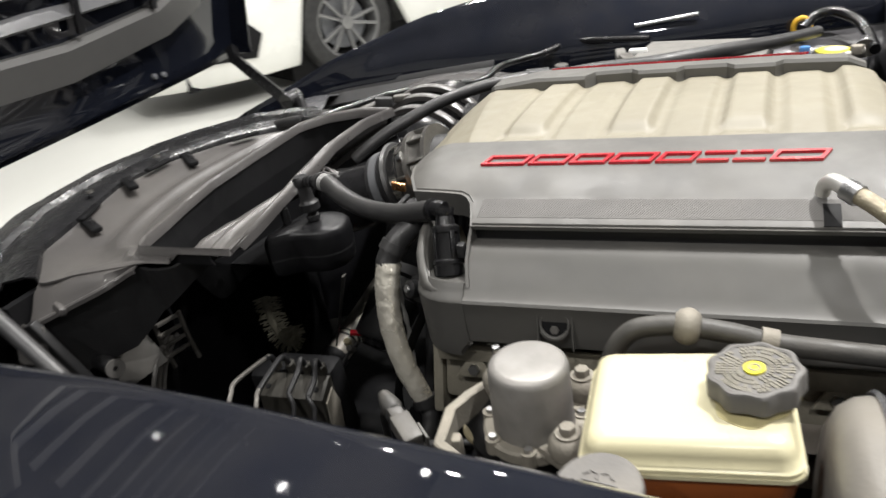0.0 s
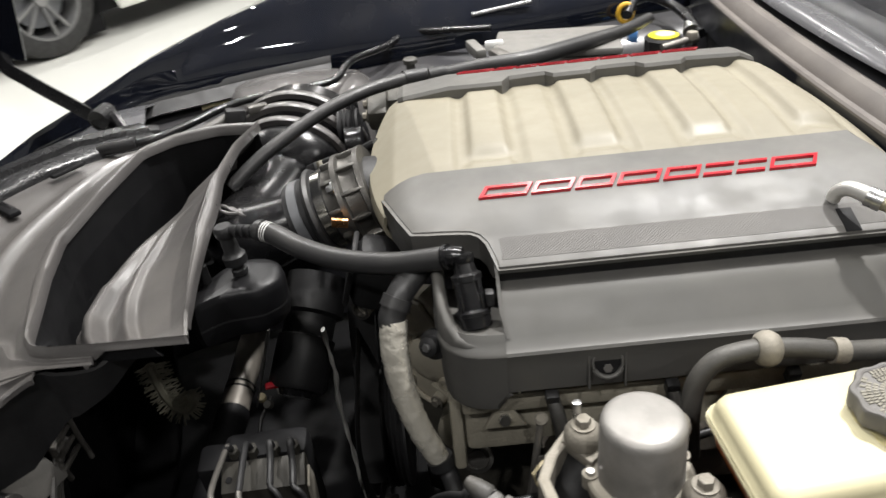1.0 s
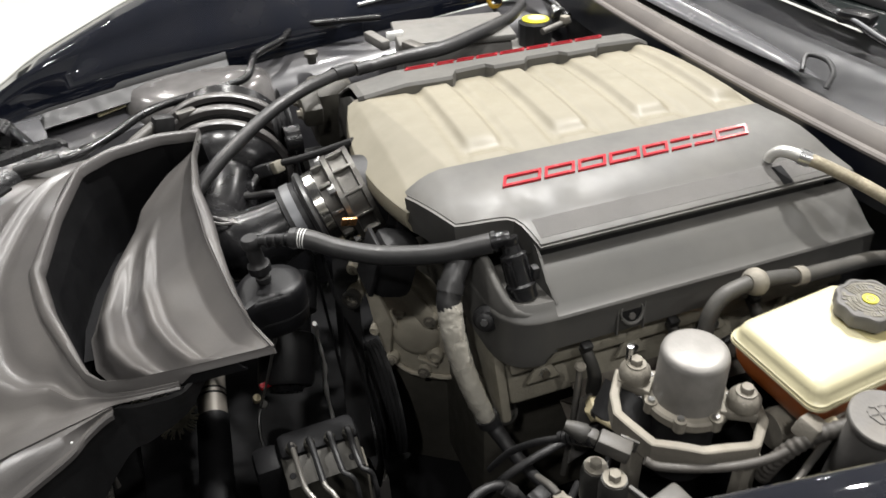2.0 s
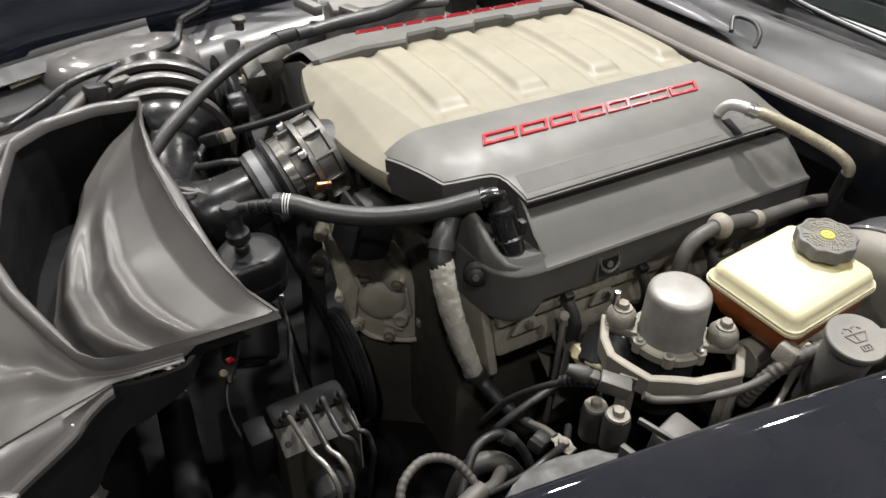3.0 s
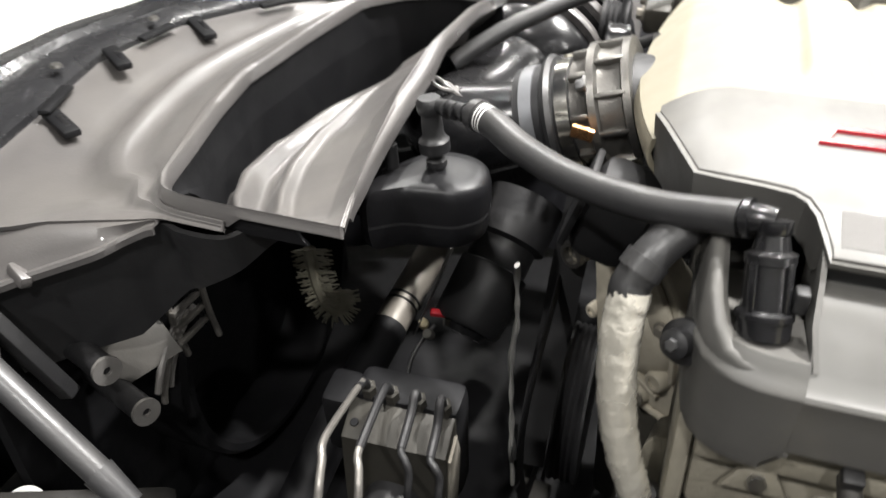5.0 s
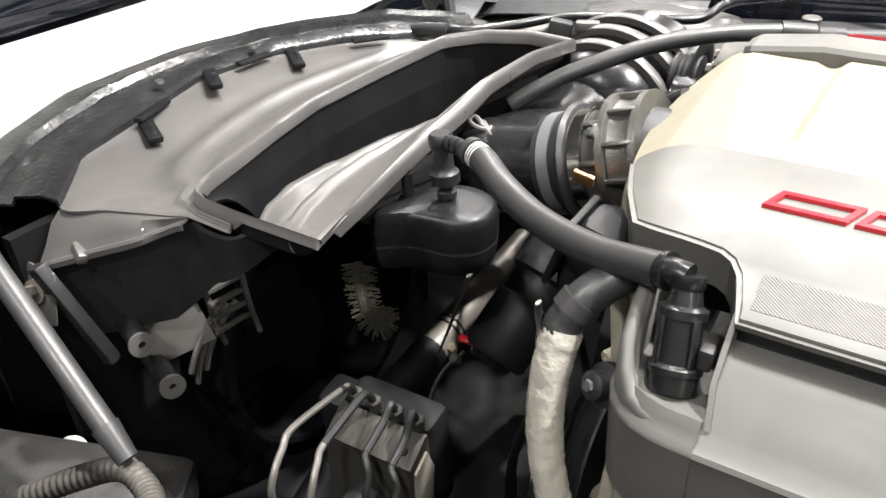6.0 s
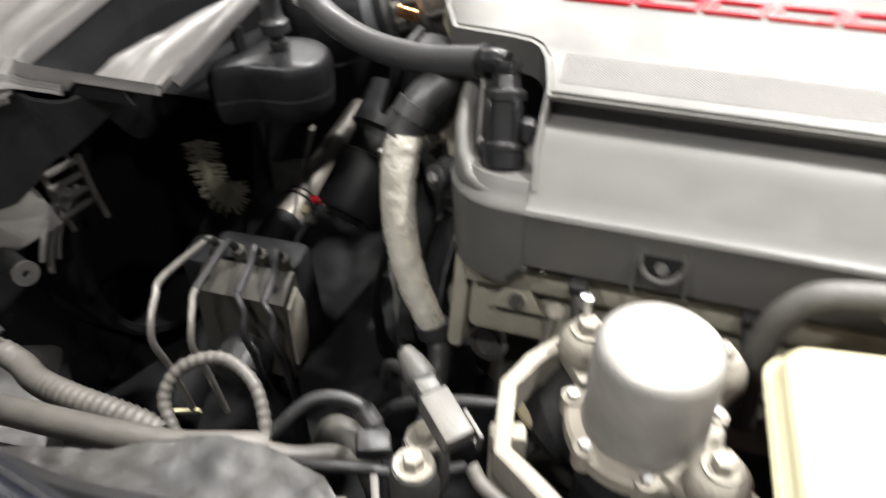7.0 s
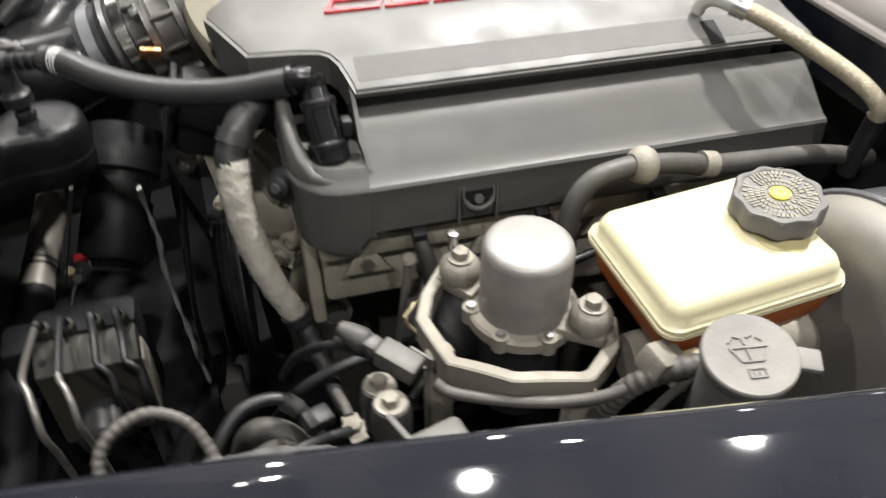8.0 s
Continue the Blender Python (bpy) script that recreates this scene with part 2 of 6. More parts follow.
def ribbed(name, base, lines, rough, relief=0.9):
    """Fine raised crosswise ribs on moulded plastic."""
    m = surface(name, base, rough, 0.0, 0.05, 40, 0.0, dust=0.08)
    nt = m.node_tree
    co = nt.nodes.new("ShaderNodeTexCoord").outputs["Object"]
    w = nt.nodes.new("ShaderNodeTexWave")
    w.bands_direction = "DIAGONAL"
    w.inputs["Scale"].default_value = lines
    nt.links.new(co, w.inputs["Vector"])
    b = nt.nodes.new("ShaderNodeBump")
    b.inputs["Strength"].default_value, b.inputs["Distance"].default_value = relief, 0.0006
    nt.links.new(w.outputs["Fac"], b.inputs["Height"])
    nt.links.new(b.outputs["Normal"], nt.nodes["Principled BSDF"].inputs["Normal"])
    return m


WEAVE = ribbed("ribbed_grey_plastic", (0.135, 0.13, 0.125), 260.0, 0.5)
DULL_GREY = surface("dull_grey_painted_steel", (0.11, 0.105, 0.10), 0.55, 0.2, 0.2, 40, 0.2, 300, dust=0.15)
GREY_STEEL = surface("grey_plated_steel", (0.17, 0.175, 0.185), 0.5, 0.55, 0.12, 50, 0.1, 400, dust=0.12)
DULL_STEEL = surface("dull_steel_pipe", (0.20, 0.19, 0.175), 0.35, 0.6, 0.18, 50, 0.15, 400, dust=0.1)
BLOCK = surface("machined_alloy_block", (0.030, 0.028, 0.023), 0.55, 0.2, 0.2, 60, 0.1, 500, dust=0.05)
OLIVE = surface("olive_grey_metal", (0.26, 0.245, 0.19), 0.55, 0.1, 0.25, 60, 0.2, 300)
TRIM = surface("scuffed_black_trim", (0.013, 0.013, 0.014), 0.25, 0.0, 0.3, 40, 0.5, 140, dust=0.03, dust_color=(0.22, 0.215, 0.21))
RUBBER_DUSTY = surface("dusty_rubber", (0.034, 0.033, 0.031), 0.5, 0.0, 0.25, 60, 0.2, 400, dust=0.18)
TAN_PRINT = surface("tan_worn_print", (0.21, 0.195, 0.155), 0.6, 0.0, 0.15, 60, 0.1)
BOOSTER = surface("dusty_black_booster", (0.17, 0.16, 0.145), 0.32, 0.0, 0.15, 30, 0.1, 300, dust=0.45, dust_color=(0.30, 0.27, 0.22))
CAP_DUSTY = surface("dusty_grey_filler_plastic", (0.13, 0.125, 0.12), 0.6, 0.0, 0.1, 50, 0.15, 400, dust=0.5)
CONN_GREY = surface("grey_connector_plastic", (0.06, 0.057, 0.053), 0.45, 0.0, 0.2, 60, 0.15, 400, dust=0.16)
YELLOWED = surface("yellowed_plastic", (0.42, 0.36, 0.22), 0.5, 0.0, 0.15, 60, 0.1, 400, dust=0.2)
LOOM = surface("dusty_loom_plastic", (0.062, 0.057, 0.051), 0.5, 0.0, 0.3, 60, 0.2, 300, dust=0.2, dust_color=(0.24, 0.22, 0.19))
SCUFFED = surface("scuffed_dusty_panel", (0.011, 0.0108, 0.0108), 0.52, 0.0, 0.4, 60, 0.35, 90, dust=0.07, fleck=0.22)
SILVER_COWL = surface("glossy_grey_plastic", (0.10, 0.10, 0.105), 0.25, 0.0, 0.08, 30, 0.05, 300, coat=0.4)
SHROUD_LIGHT = surface("grey_box_plastic", (0.13, 0.127, 0.12), 0.5, 0.0, 0.08, 40, 0.1, 500, dust=0.2)
YELLOW_ORANGE = surface("amber_yellow_plastic", (0.62, 0.36, 0.03), 0.4, 0.0, 0.05, 60, 0.05)
DARK_RIM = surface("dark_alloy_rim", (0.24, 0.24, 0.24), 0.35, 0.7, 0.1, 40, 0.05, 300)
STAIN = surface("dried_fluid_film", (0.60, 0.53, 0.28), 0.25, 0.0, 0.2, 60, 0.05)
CAN_BLACK = surface("satin_black_canister", (0.006, 0.006, 0.007), 0.4, 0.0, 0.15, 60, 0.1, 500, dust=0.02, spec=0.35, dust_color=(0.26, 0.25, 0.235))
ROD = surface("worn_grey_rod", (0.05, 0.05, 0.052), 0.36, 0.2, 0.25, 40, 0.15, 200, dust=0.08)
# Far paler than the navy body: the tower's white highlight is in this base.
TOWER = surface("tower_paint_with_highlight", (0.22, 0.21, 0.205), 0.2, 0.25, 0.35, 30, 0.15, 60, coat=0.8)
# Deep black with weak gloss and hardly any dust.
DEEP_BLACK = surface("low_gloss_deep_black", (0.012, 0.012, 0.013), 0.5, 0.0, 0.2, 40, 0.15, 300, dust=0.02, spec=0.35)
# Dusty alloy, lightened to make up for lamps that miss the timing cover.
CASTING = surface("dusty_casting_lightened", (0.48, 0.44, 0.355), 0.6, 0.1, 0.25, 45, 0.35, 350, dust=0.25, dust_color=(0.46, 0.41, 0.31))
OILY = surface("oily_dull_casting", (0.065, 0.061, 0.051), 0.45, 0.1, 0.3, 40, 0.3, 300, dust=0.1, dust_color=(0.22, 0.20, 0.16))
PALE_PIPE = surface("pale_plated_pipe", (0.62, 0.61, 0.58), 0.35, 0.5, 0.1, 60, 0.1, 400)
BAND = surface("bright_rolled_steel_band", (0.62, 0.60, 0.55), 0.16, 1.0, 0.1, 60, 0.05, 300)
VENT_GREY = surface("light_grey_vent_plastic", (0.075, 0.074, 0.072), 0.4, 0.0, 0.08, 30, 0.1, 500, dust=0.05)
LOUVRE = surface("glossy_dark_louvre", (0.11, 0.11, 0.115), 0.18, 0.0, 0.1, 40, 0.1, 200, coat=0.6)
PIPE_TAN = surface("dull_coated_pipe", (0.165, 0.15, 0.13), 0.42, 0.3, 0.18, 50, 0.15, 400, dust=0.12)
NAVY_SATIN = surface("dusty_navy_inner_paint", (0.035, 0.035, 0.040), 0.32, 0.0, 0.2, 30, 0.08, 60, dust=0.06, coat=0.25)
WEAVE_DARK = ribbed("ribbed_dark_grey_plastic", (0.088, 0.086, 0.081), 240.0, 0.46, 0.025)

# ---- the showroom ----
single("floor", box(14, 14, 0.1, pose(0, 1.5, -0.05)), FLOOR, "glossy white epoxy showroom floor", "floor", "structure")
# Ceiling and walls stay out of view; added to close the room and bounce light.
single("ceiling", box(14, 14, 0.1, pose(0, 1.5, 3.4)), CEILING, "unseen pale ceiling with round lamps, added to bounce light", "ceiling", "structure")
single("wall_north", box(14, 0.1, 3.35, pose(0, 8.45, 1.675)), WALL, "unseen white showroom wall added to bounce light", "wall", "structure")
single("wall_south", box(14, 0.1, 3.35, pose(0, -5.45, 1.675)), WALL, "unseen white showroom wall added to bounce light", "wall", "structure")
single("wall_east", box(0.1, 13.8, 3.35, pose(6.95, 1.5, 1.675)), WALL, "unseen white showroom wall added to bounce light", "wall", "structure")
single("wall_west", box(0.1, 13.8, 3.35, pose(-6.95, 1.5, 1.675)), WALL, "unseen white showroom wall added to bounce light", "wall", "structure")
# The y -1.9 fixtures belong to the added fill lamps.
for lx, ly, watts in LAMPS:
    lamp_body = thing("ceiling_or_fill_light", "round white ceiling or added fill lamp with a bright diffuser", "ceiling light", (lx, ly, LAMP_Z + 0.05), "ceiling lamps")
    part("rim", lathe([(0.07, 0.05), (0.095, 0.05), (0.095, 0.0), (0.07, 0.0)], pose(lx, ly, LAMP_Z)), WALL, lamp_body)
    part("diffuser", lathe([(0.0, 0.03), (0.068, 0.03), (0.068, 0.012), (0.0, 0.012)], pose(lx, ly, LAMP_Z)), LAMP_GLOW, lamp_body)

# ---- body panels ----
MID = 0.175


def lip_at(x):
    """The inner edge of the near wing: its y and z at a place along the car."""
    xs = [-0.95, -0.70, -0.5, -0.376, -0.252, -0.128, -0.004, 0.12, 0.25, 0.5]
    ys = [-0.30, -0.335, -0.361, -0.380, -0.410, -0.442, -0.466, -0.474, -0.475, -0.475]
    zs = [0.70, 0.775, 0.809, 0.826, 0.850, 0.872, 0.882, 0.876, 0.872, 0.87]
    return float(np.interp(x, xs, ys)), float(np.interp(x, xs, zs))


def near_wing():
    root = thing("fender", "glossy dark navy car fender beside the engine bay", "car fender", (0.0, -0.6, 0.3))
    rows, flange = [], []
    prof = [(0.012, -0.03), (0.009, -0.010), (0.005, -0.003), (0.0, 0.0), (-0.01, 0.0), (-0.03, -0.0010), (-0.06, -0.0028), (-0.1, -0.006), (-0.15, -0.014), (-0.2, -0.026), (-0.3, -0.072), (-0.38, -0.13), (-0.42, -0.22), (-0.43, -0.42)]
    for i in range(46):
        x = -0.95 + 1.5 * i / 45
        y, z = lip_at(x)
        rows.append([(x, y + dy, z + dz) for dy, dz in prof])
        flange.append([(x, y + dy, z + dz) for dy, dz in ((0.011, -0.028), (0.014, -0.034), (0.019, -0.036), (0.022, -0.05))])
    part("wing_skin", sheet(rows, 0.002, away=(0, 0, -1)), NAVY, root, "glossy dark navy painted panel", 60)
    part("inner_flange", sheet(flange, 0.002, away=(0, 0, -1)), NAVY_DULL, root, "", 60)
    return root


def far_wing():
    root = thing("fender", "glossy dark navy car fender across the engine bay", "car fender", (0.0, 0.95, 0.3))
    xs = [-0.95, -0.85, -0.68, -0.51, -0.34, -0.17, 0.0, 0.2, 0.5]
    cy = [0.55, 0.585, 0.655, 0.735, 0.815, 0.885, 0.93, 0.96, 0.98]
    cz = [0.66, 0.715, 0.80, 0.852, 0.877, 0.885, 0.89, 0.895, 0.90]
    gy = [0.50, 0.57, 0.645, 0.695, 0.735, 0.765, 0.79, 0.815, 0.84]
    gz = [0.65, 0.70, 0.742, 0.750, 0.756, 0.762, 0.770, 0.782, 0.79]
    rows, strip = [], []
    for i in range(46):
        x = -0.95 + 1.45 * i / 45
        a = Vector((x, float(np.interp(x, xs, gy)), float(np.interp(x, xs, gz))))
        b = Vector((x, float(np.interp(x, xs, cy)), float(np.interp(x, xs, cz))))
        row = [a + Vector((0, 0.004, -0.03)), a]
        for k in (0.12, 0.3, 0.36, 0.55, 0.8, 0.94, 1.0):
            p = a.lerp(b, k)
            p.z += 0.020 * math.sin(math.pi * k) - (0.006 if 0.33 < k < 0.4 else 0)
            row.append(p)
        row += [b + Vector((0, 0.05, -0.003)), b + Vector((0, 0.12, -0.012)), b + Vector((0, 0.20, -0.032)), b + Vector((0, 0.28, -0.07)), b + Vector((0, 0.34, -0.14)), b + Vector((0, 0.37, -0.30))]
        rows.append(row)
        if x < -0.34:
            strip.append([a + Vector((0, -0.03, -0.022)), a + Vector((0, -0.004, -0.006)), a + Vector((0, 0.0, 0.004)), a + Vector((0, 0.012, 0.012))])
    part("wing_skin", sheet(rows, 0.002, away=(0, 0, -1)), NAVY, root, "glossy dark navy painted panel", 50)
    part("edge_strip", sheet(strip, 0.003, away=(0, 0, -1)), BLACK, root, "black plastic edge strip")
    return root


near_wing()
far_wing()

root = thing("inner_fender", "dusty black inner fender wall beside the engine", "car body", (0.0, -0.4, 0.3))
rows = []
for i in range(16):
    x = -0.9 + 1.35 * i / 15
    y, z = lip_at(x)
    rows.append([(x, y + 0.022, z - 0.05), (x, y + 0.028, z - 0.09), (x, y + 0.04, z - 0.2), (x, y + 0.055, 0.35), (x, y + 0.06, 0.28)])
part("wall_panel", sheet(rows, 0.004, away=(0, -1, 0)), DIRTY, root)
part("frame_rail", tube([(-0.75, -0.305, 0.535), (-0.5, -0.315, 0.555), (-0.3, -0.325, 0.610), (-0.1, -0.345, 0.625), (0.1, -0.36, 0.63)], 0.055, 8, 4, flat=0.5), DIRTY, root, "dusty dark frame rail")
part("gutter_pipe", tube([(-0.55, -0.325, 0.655), (-0.38, -0.34, 0.70), (-0.28, -0.36, 0.735), (-0.186, -0.365, 0.758), (-0.094, -0.382, 0.765), (0.0, -0.40, 0.765), (0.12, -0.41, 0.76)], 0.005, 10, 6), BLACK, root, "thin black drain pipe")
root = thing("inner_fender", "glossy navy inner fender and strut tower across the bay", "car body", (0.0, 0.75, 0.3))
rows = []
for i in range(20):
    x = -0.9 + 1.35 * i / 19
    y = float(np.interp(x, [-0.95, -0.68, -0.34, 0.0, 0.5], [0.50, 0.645, 0.735, 0.79, 0.84]))
    z = float(np.interp(x, [-0.95, -0.68, -0.34, 0.0, 0.5], [0.65, 0.742, 0.756, 0.77, 0.79]))
    rows.append([(x, y + 0.004, z - 0.03), (x, y - 0.03, z - 0.04), (x, y - 0.07, z - 0.05), (x, y - 0.09, z - 0.09), (x, y - 0.1, z - 0.25), (x, y - 0.1, 0.28)])
part("shelf", sheet(rows, 0.003, away=(0, 0.3, -1)), NAVY_SATIN, root, "", 50)
tower = []
for k in range(17):
    a = math.pi * k / 16
    tower.append([(-0.43 - 0.135 * math.cos(a) * s, 0.70 - 0.12 * math.sin(a) * s, z) for s, z in ((1.05, 0.62), (1.0, 0.69), (0.93, 0.722), (0.8, 0.738), (0.5, 0.745), (0.1, 0.748))])
part("strut_tower", sheet(tower, 0.003, away=(0, 0, -1)), TOWER, root, "glossy navy painted bulge with its highlight in a pale colour", 60)
part("label", box(0.06, 0.004, 0.016, pose(-0.567, 0.662, 0.722, -35, -8, 14)), LABEL_CREAM, root, "small cream printed sticker")
# Tray and front bulkhead are coloured near-black for the shade down there.
single("bay_floor", box(1.6, 1.35, 0.02, pose(-0.2, MID, 0.25)), PIT, "splash tray under the engine, near-black for the pit's shade", "splash tray", "structure")
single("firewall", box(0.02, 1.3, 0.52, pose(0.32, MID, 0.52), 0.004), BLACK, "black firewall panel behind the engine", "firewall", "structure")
single("front_bulkhead", box(0.02, 1.1, 0.38, pose(-0.93, MID, 0.46), 0.004), PIT, "panel before the radiator, near-black for the pit's shade", "bulkhead", "structure")

# ---- engine covers ----
COVER = [(0.058, 0.8262), (0.045, 0.8260), (0.02, 0.8238), (0.0, 0.820), (-0.02, 0.8125), (-0.036, 0.8052), (-0.039, 0.8035), (-0.056, 0.7972), (-0.065, 0.7942), (-0.0695, 0.7918)]


def cover_top(y):
    ys, zs = zip(*sorted(COVER))
    return float(np.interp(y, ys, zs))


def lettering(root, turn):
    """A row of slanted red bars, raised from the cover."""
    cells = [(-0.156, 0.044), (-0.108, 0.036), (-0.068, 0.034), (-0.030, 0.038), (0.012, 0.032), (0.048, 0.026), (0.078, 0.026), (0.108, 0.042)]
    for n, (x0, w) in enumerate(cells):
        for y0, y1, a, b in ((0.0004, 0.0034, 0.0, 1.0), (0.0134, 0.0164, 0.0, 1.0)):
            ring = [(x0 + u * w + 0.5 * y, y) for y, u in ((y0, a), (y0, b), (y1, b), (y1, a))]
            low = [(x, y + 0.001, cover_top(y) + 0.0002) for x, y in ring]
            top = [(x, y + 0.001, cover_top(y) + 0.0028) for x, y in ring]
            bm = loft(bmesh.new(), [low, top])
            if turn:
                bmesh.ops.transform(bm, matrix=Matrix.Translation((0, 2 * MID, 0.0062)) @ Matrix.Rotation(math.pi, 4, "Z"), verts=bm.verts[:])
            part("raised_bar", bm, RED, root, "glossy red raised trim", 20)
        for u0 in ((0.0, w - 0.0036) if w > 0.03 else ()):
            ring = [(x0 + u0 + u + 0.5 * y, y) for y, u in ((0.0034, 0.0), (0.0034, 0.0036), (0.0134, 0.0036), (0.0134, 0.0))]
            bm = loft(bmesh.new(), [[(x, y + 0.001, cover_top(y) + h) for x, y in ring] for h in (0.0002, 0.0028)])
            if turn:
                bmesh.ops.transform(bm, matrix=Matrix.Translation((0, 2 * MID, 0.0062)) @ Matrix.Rotation(math.pi, 4, "Z"), verts=bm.verts[:])
            part("raised_bar", bm, RED, root, "glossy red raised trim", 20)


def near_cover():
    root = thing("engine_cover", "dark grey plastic engine cover with raised red trim", "engine cover", (0.0, -0.05, 0.69))
    edge_x = [-0.246, -0.240, -0.230, -0.218, -0.205, -0.190, -0.178, -0.166, -0.158, -0.152, -0.148, -0.1455]
    edge_y = [0.050, 0.030, 0.000, -0.024, -0.0275, -0.0285, -0.0295, -0.031, -0.035, -0.043, -0.056, -0.0696]
    xs = edge_x + [-0.12, -0.05, 0.02, 0.09, 0.15, 0.185, 0.205]
    rows = []
    for x in xs:
        yo = float(np.interp(x, edge_x, edge_y))
        droop = -9.0 * max(0.0, -0.2 - x) ** 2
        cols = [y for y, _ in COVER if y > yo + 0.001] + [yo] * sum(1 for y, _ in COVER if y <= yo + 0.001)
        row = []
        for k, y in enumerate(cols):
            y2 = y if k < len(cols) - 1 else yo
            row.append((x, y2, cover_top(y2) + droop))
        zb = cover_top(yo) + droop
        deep = 0.046 if x < -0.19 else 0.026 if yo > -0.06 else 0.005
        row += [(x, yo - 0.0004, zb - 0.0015), (x, yo + 0.0005, zb - 0.004), (x + (0.004 if x < -0.2 else 0), yo + 0.004, zb - deep), (x + (0.008 if x < -0.2 else 0.002), yo + 0.012, zb - deep - 0.002)]
        rows.append(row)
    last = rows[-1]
    rows.append([(x + 0.004 + 0.30 * (0.045 - y), y, z - 0.002) for x, y, z in last])
    rows.append([(x + 0.010 + 0.30 * (0.045 - y), y, z - 0.012) for x, y, z in last])
    rows.append([(x + 0.012 + 0.30 * (0.045 - y), y, z - 0.035) for x, y, z in last])
    part("top_shell", sheet(rows, 0.003, away=(0, 0, -1)), COVER_GREY, root, "", 24)
    band = []
    for x in np.linspace(-0.142, 0.215, 30):
        band.append([(float(x), y, cover_top(y) + 0.0003) for y in (-0.0405, -0.048, -0.056, -0.0635)])
    part("textured_band", sheet(band, 0.0004, away=(0, 0, -1)), WEAVE, root, "finely ribbed grey strip", 40)
    side = [(-0.062, 0.772), (-0.0735, 0.7735), (-0.077, 0.7725), (-0.090, 0.762), (-0.106, 0.744), (-0.113, 0.7378), (-0.1175, 0.7360), (-0.1192, 0.7335), (-0.1180, 0.731), (-0.1165, 0.715), (-0.1135, 0.690), (-0.1095, 0.690), (-0.1105, 0.73), (-0.1, 0.742), (-0.086, 0.757), (-0.064, 0.766)]
    rings = [[(x + d * (0.79 - z), y, z) for y, z in side] for x, d in ((-0.1475, 0), (-0.10, 0), (0.0, 0), (0.1, 0), (0.2, 0), (0.225, 0.2), (0.232, 0.22))]
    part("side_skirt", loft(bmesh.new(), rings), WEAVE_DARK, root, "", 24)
    # Black strip that stands for the shade below the ledge.
    part("ledge_shade", box(0.36, 0.003, 0.022, pose(0.034, -0.0605, 0.781), 0.0006), BLACK, root, "black strip standing for the shade under the ledge")
    # rounded front end of the skirt, with the pocket for the breather fitting
    lowc = [(-0.1475, -0.1185), (-0.158, -0.1183), (-0.170, -0.1172), (-0.181, -0.114), (-0.191, -0.108), (-0.199, -0.098), (-0.204, -0.085), (-0.206, -0.065), (-0.207, -0.04), (-0.207, -0.005)]
    rows = []
    for z, k in ((0.672, 0.955), (0.678, 0.968), (0.690, 0.975), (0.715, 0.99), (0.731, 1.0), (0.7335, 1.004), (0.7358, 0.995), (0.7385, 0.965), (0.744, 0.935), (0.749, 0.90)):
        rows.append([(-0.1475 + (x + 0.1475) * k, -0.005 + (y + 0.005) * k, max(z, 0.69) if n == 0 else z) for n, (x, y) in enumerate(lowc)])
    part("front_corner", sheet(rows, 0.004, away=(1, 1, 0)), COVER_GREY, root, "", 30)
    deck = [(-0.1475, -0.106), (-0.158, -0.106), (-0.169, -0.105), (-0.178, -0.102), (-0.186, -0.097), (-0.193, -0.088), (-0.197, -0.077), (-0.199, -0.06)]
    part("pocket_floor", sheet([[(x, -0.005 + (y + 0.005) * k, 0.7475 - 0.012 * (1 - k)) for x, y in deck] for k in (1.0, 0.92, 0.8, 0.5, 0.1)], 0.004, away=(0, 0, -1)), COVER_GREY, root)
    part("pocket_wall", sheet([[(-0.1495 + 0.004 * (z < 0.75), y, z) for y, z in ((-0.108, 0.744), (-0.092, 0.762), (-0.078, 0.777), (-0.066, 0.787), (-0.02, 0.80))], [(-0.1465, y, 0.742) for y in (-0.1, -0.085, -0.07, -0.06, -0.02)]], 0.003, away=(1, 0, 0)), COVER_GREY, root)
    rows = []
    for x, y in lowc[2:]:
        crown = float(np.interp(y, [-0.118, -0.108, -0.096, -0.08, -0.06, -0.005], [0.742, 0.746, 0.757, 0.774, 0.785, 0.79]))
        u, v = -0.1475 + (x + 0.1475) * 0.95, -0.005 + (y + 0.005) * 0.95
        rows.append([(u - 0.002, v - 0.001, 0.735), (u - 0.001, v - 0.001, crown - 0.004), (u + 0.001, v, crown - 0.001), (u + 0.0035, v + 0.001, crown), (u + 0.006, v + 0.002, crown - 0.001), (u + 0.008, v + 0.003, crown - 0.004), (u + 0.009, v + 0.004, 0.737)])
    part("pocket_rim", sheet(rows, 0.001, away=(1, 1, -1)), COVER_GREY, root, "rounded rim round the pocket", 60)
    for x in (-0.0785, -0.0475):
        part("skirt_rib", box(0.0016, 0.004, 0.034, pose(x, -0.1168, 0.708, -4)), COVER_GREY, root)
    hole = along((-0.063, -0.1170, 0.7165), (-0.063, -0.1280, 0.7205))
    part("fastener_cup", lathe([(0.0140, -0.004), (0.0138, 0.0022), (0.0128, 0.0030), (0.0116, 0.0022), (0.0112, -0.004)], hole, 28), COVER_GREY, root, "recessed fastener cup")
    # Near-black disc gives the cup the shade of a deep hole.
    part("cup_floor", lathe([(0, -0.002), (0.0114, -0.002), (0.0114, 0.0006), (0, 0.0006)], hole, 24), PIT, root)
    part("fastener", hexbolt(hole @ pose(0, -0.005, 0.0004), 0.0042, 0.0018), DULL_GREY, root)
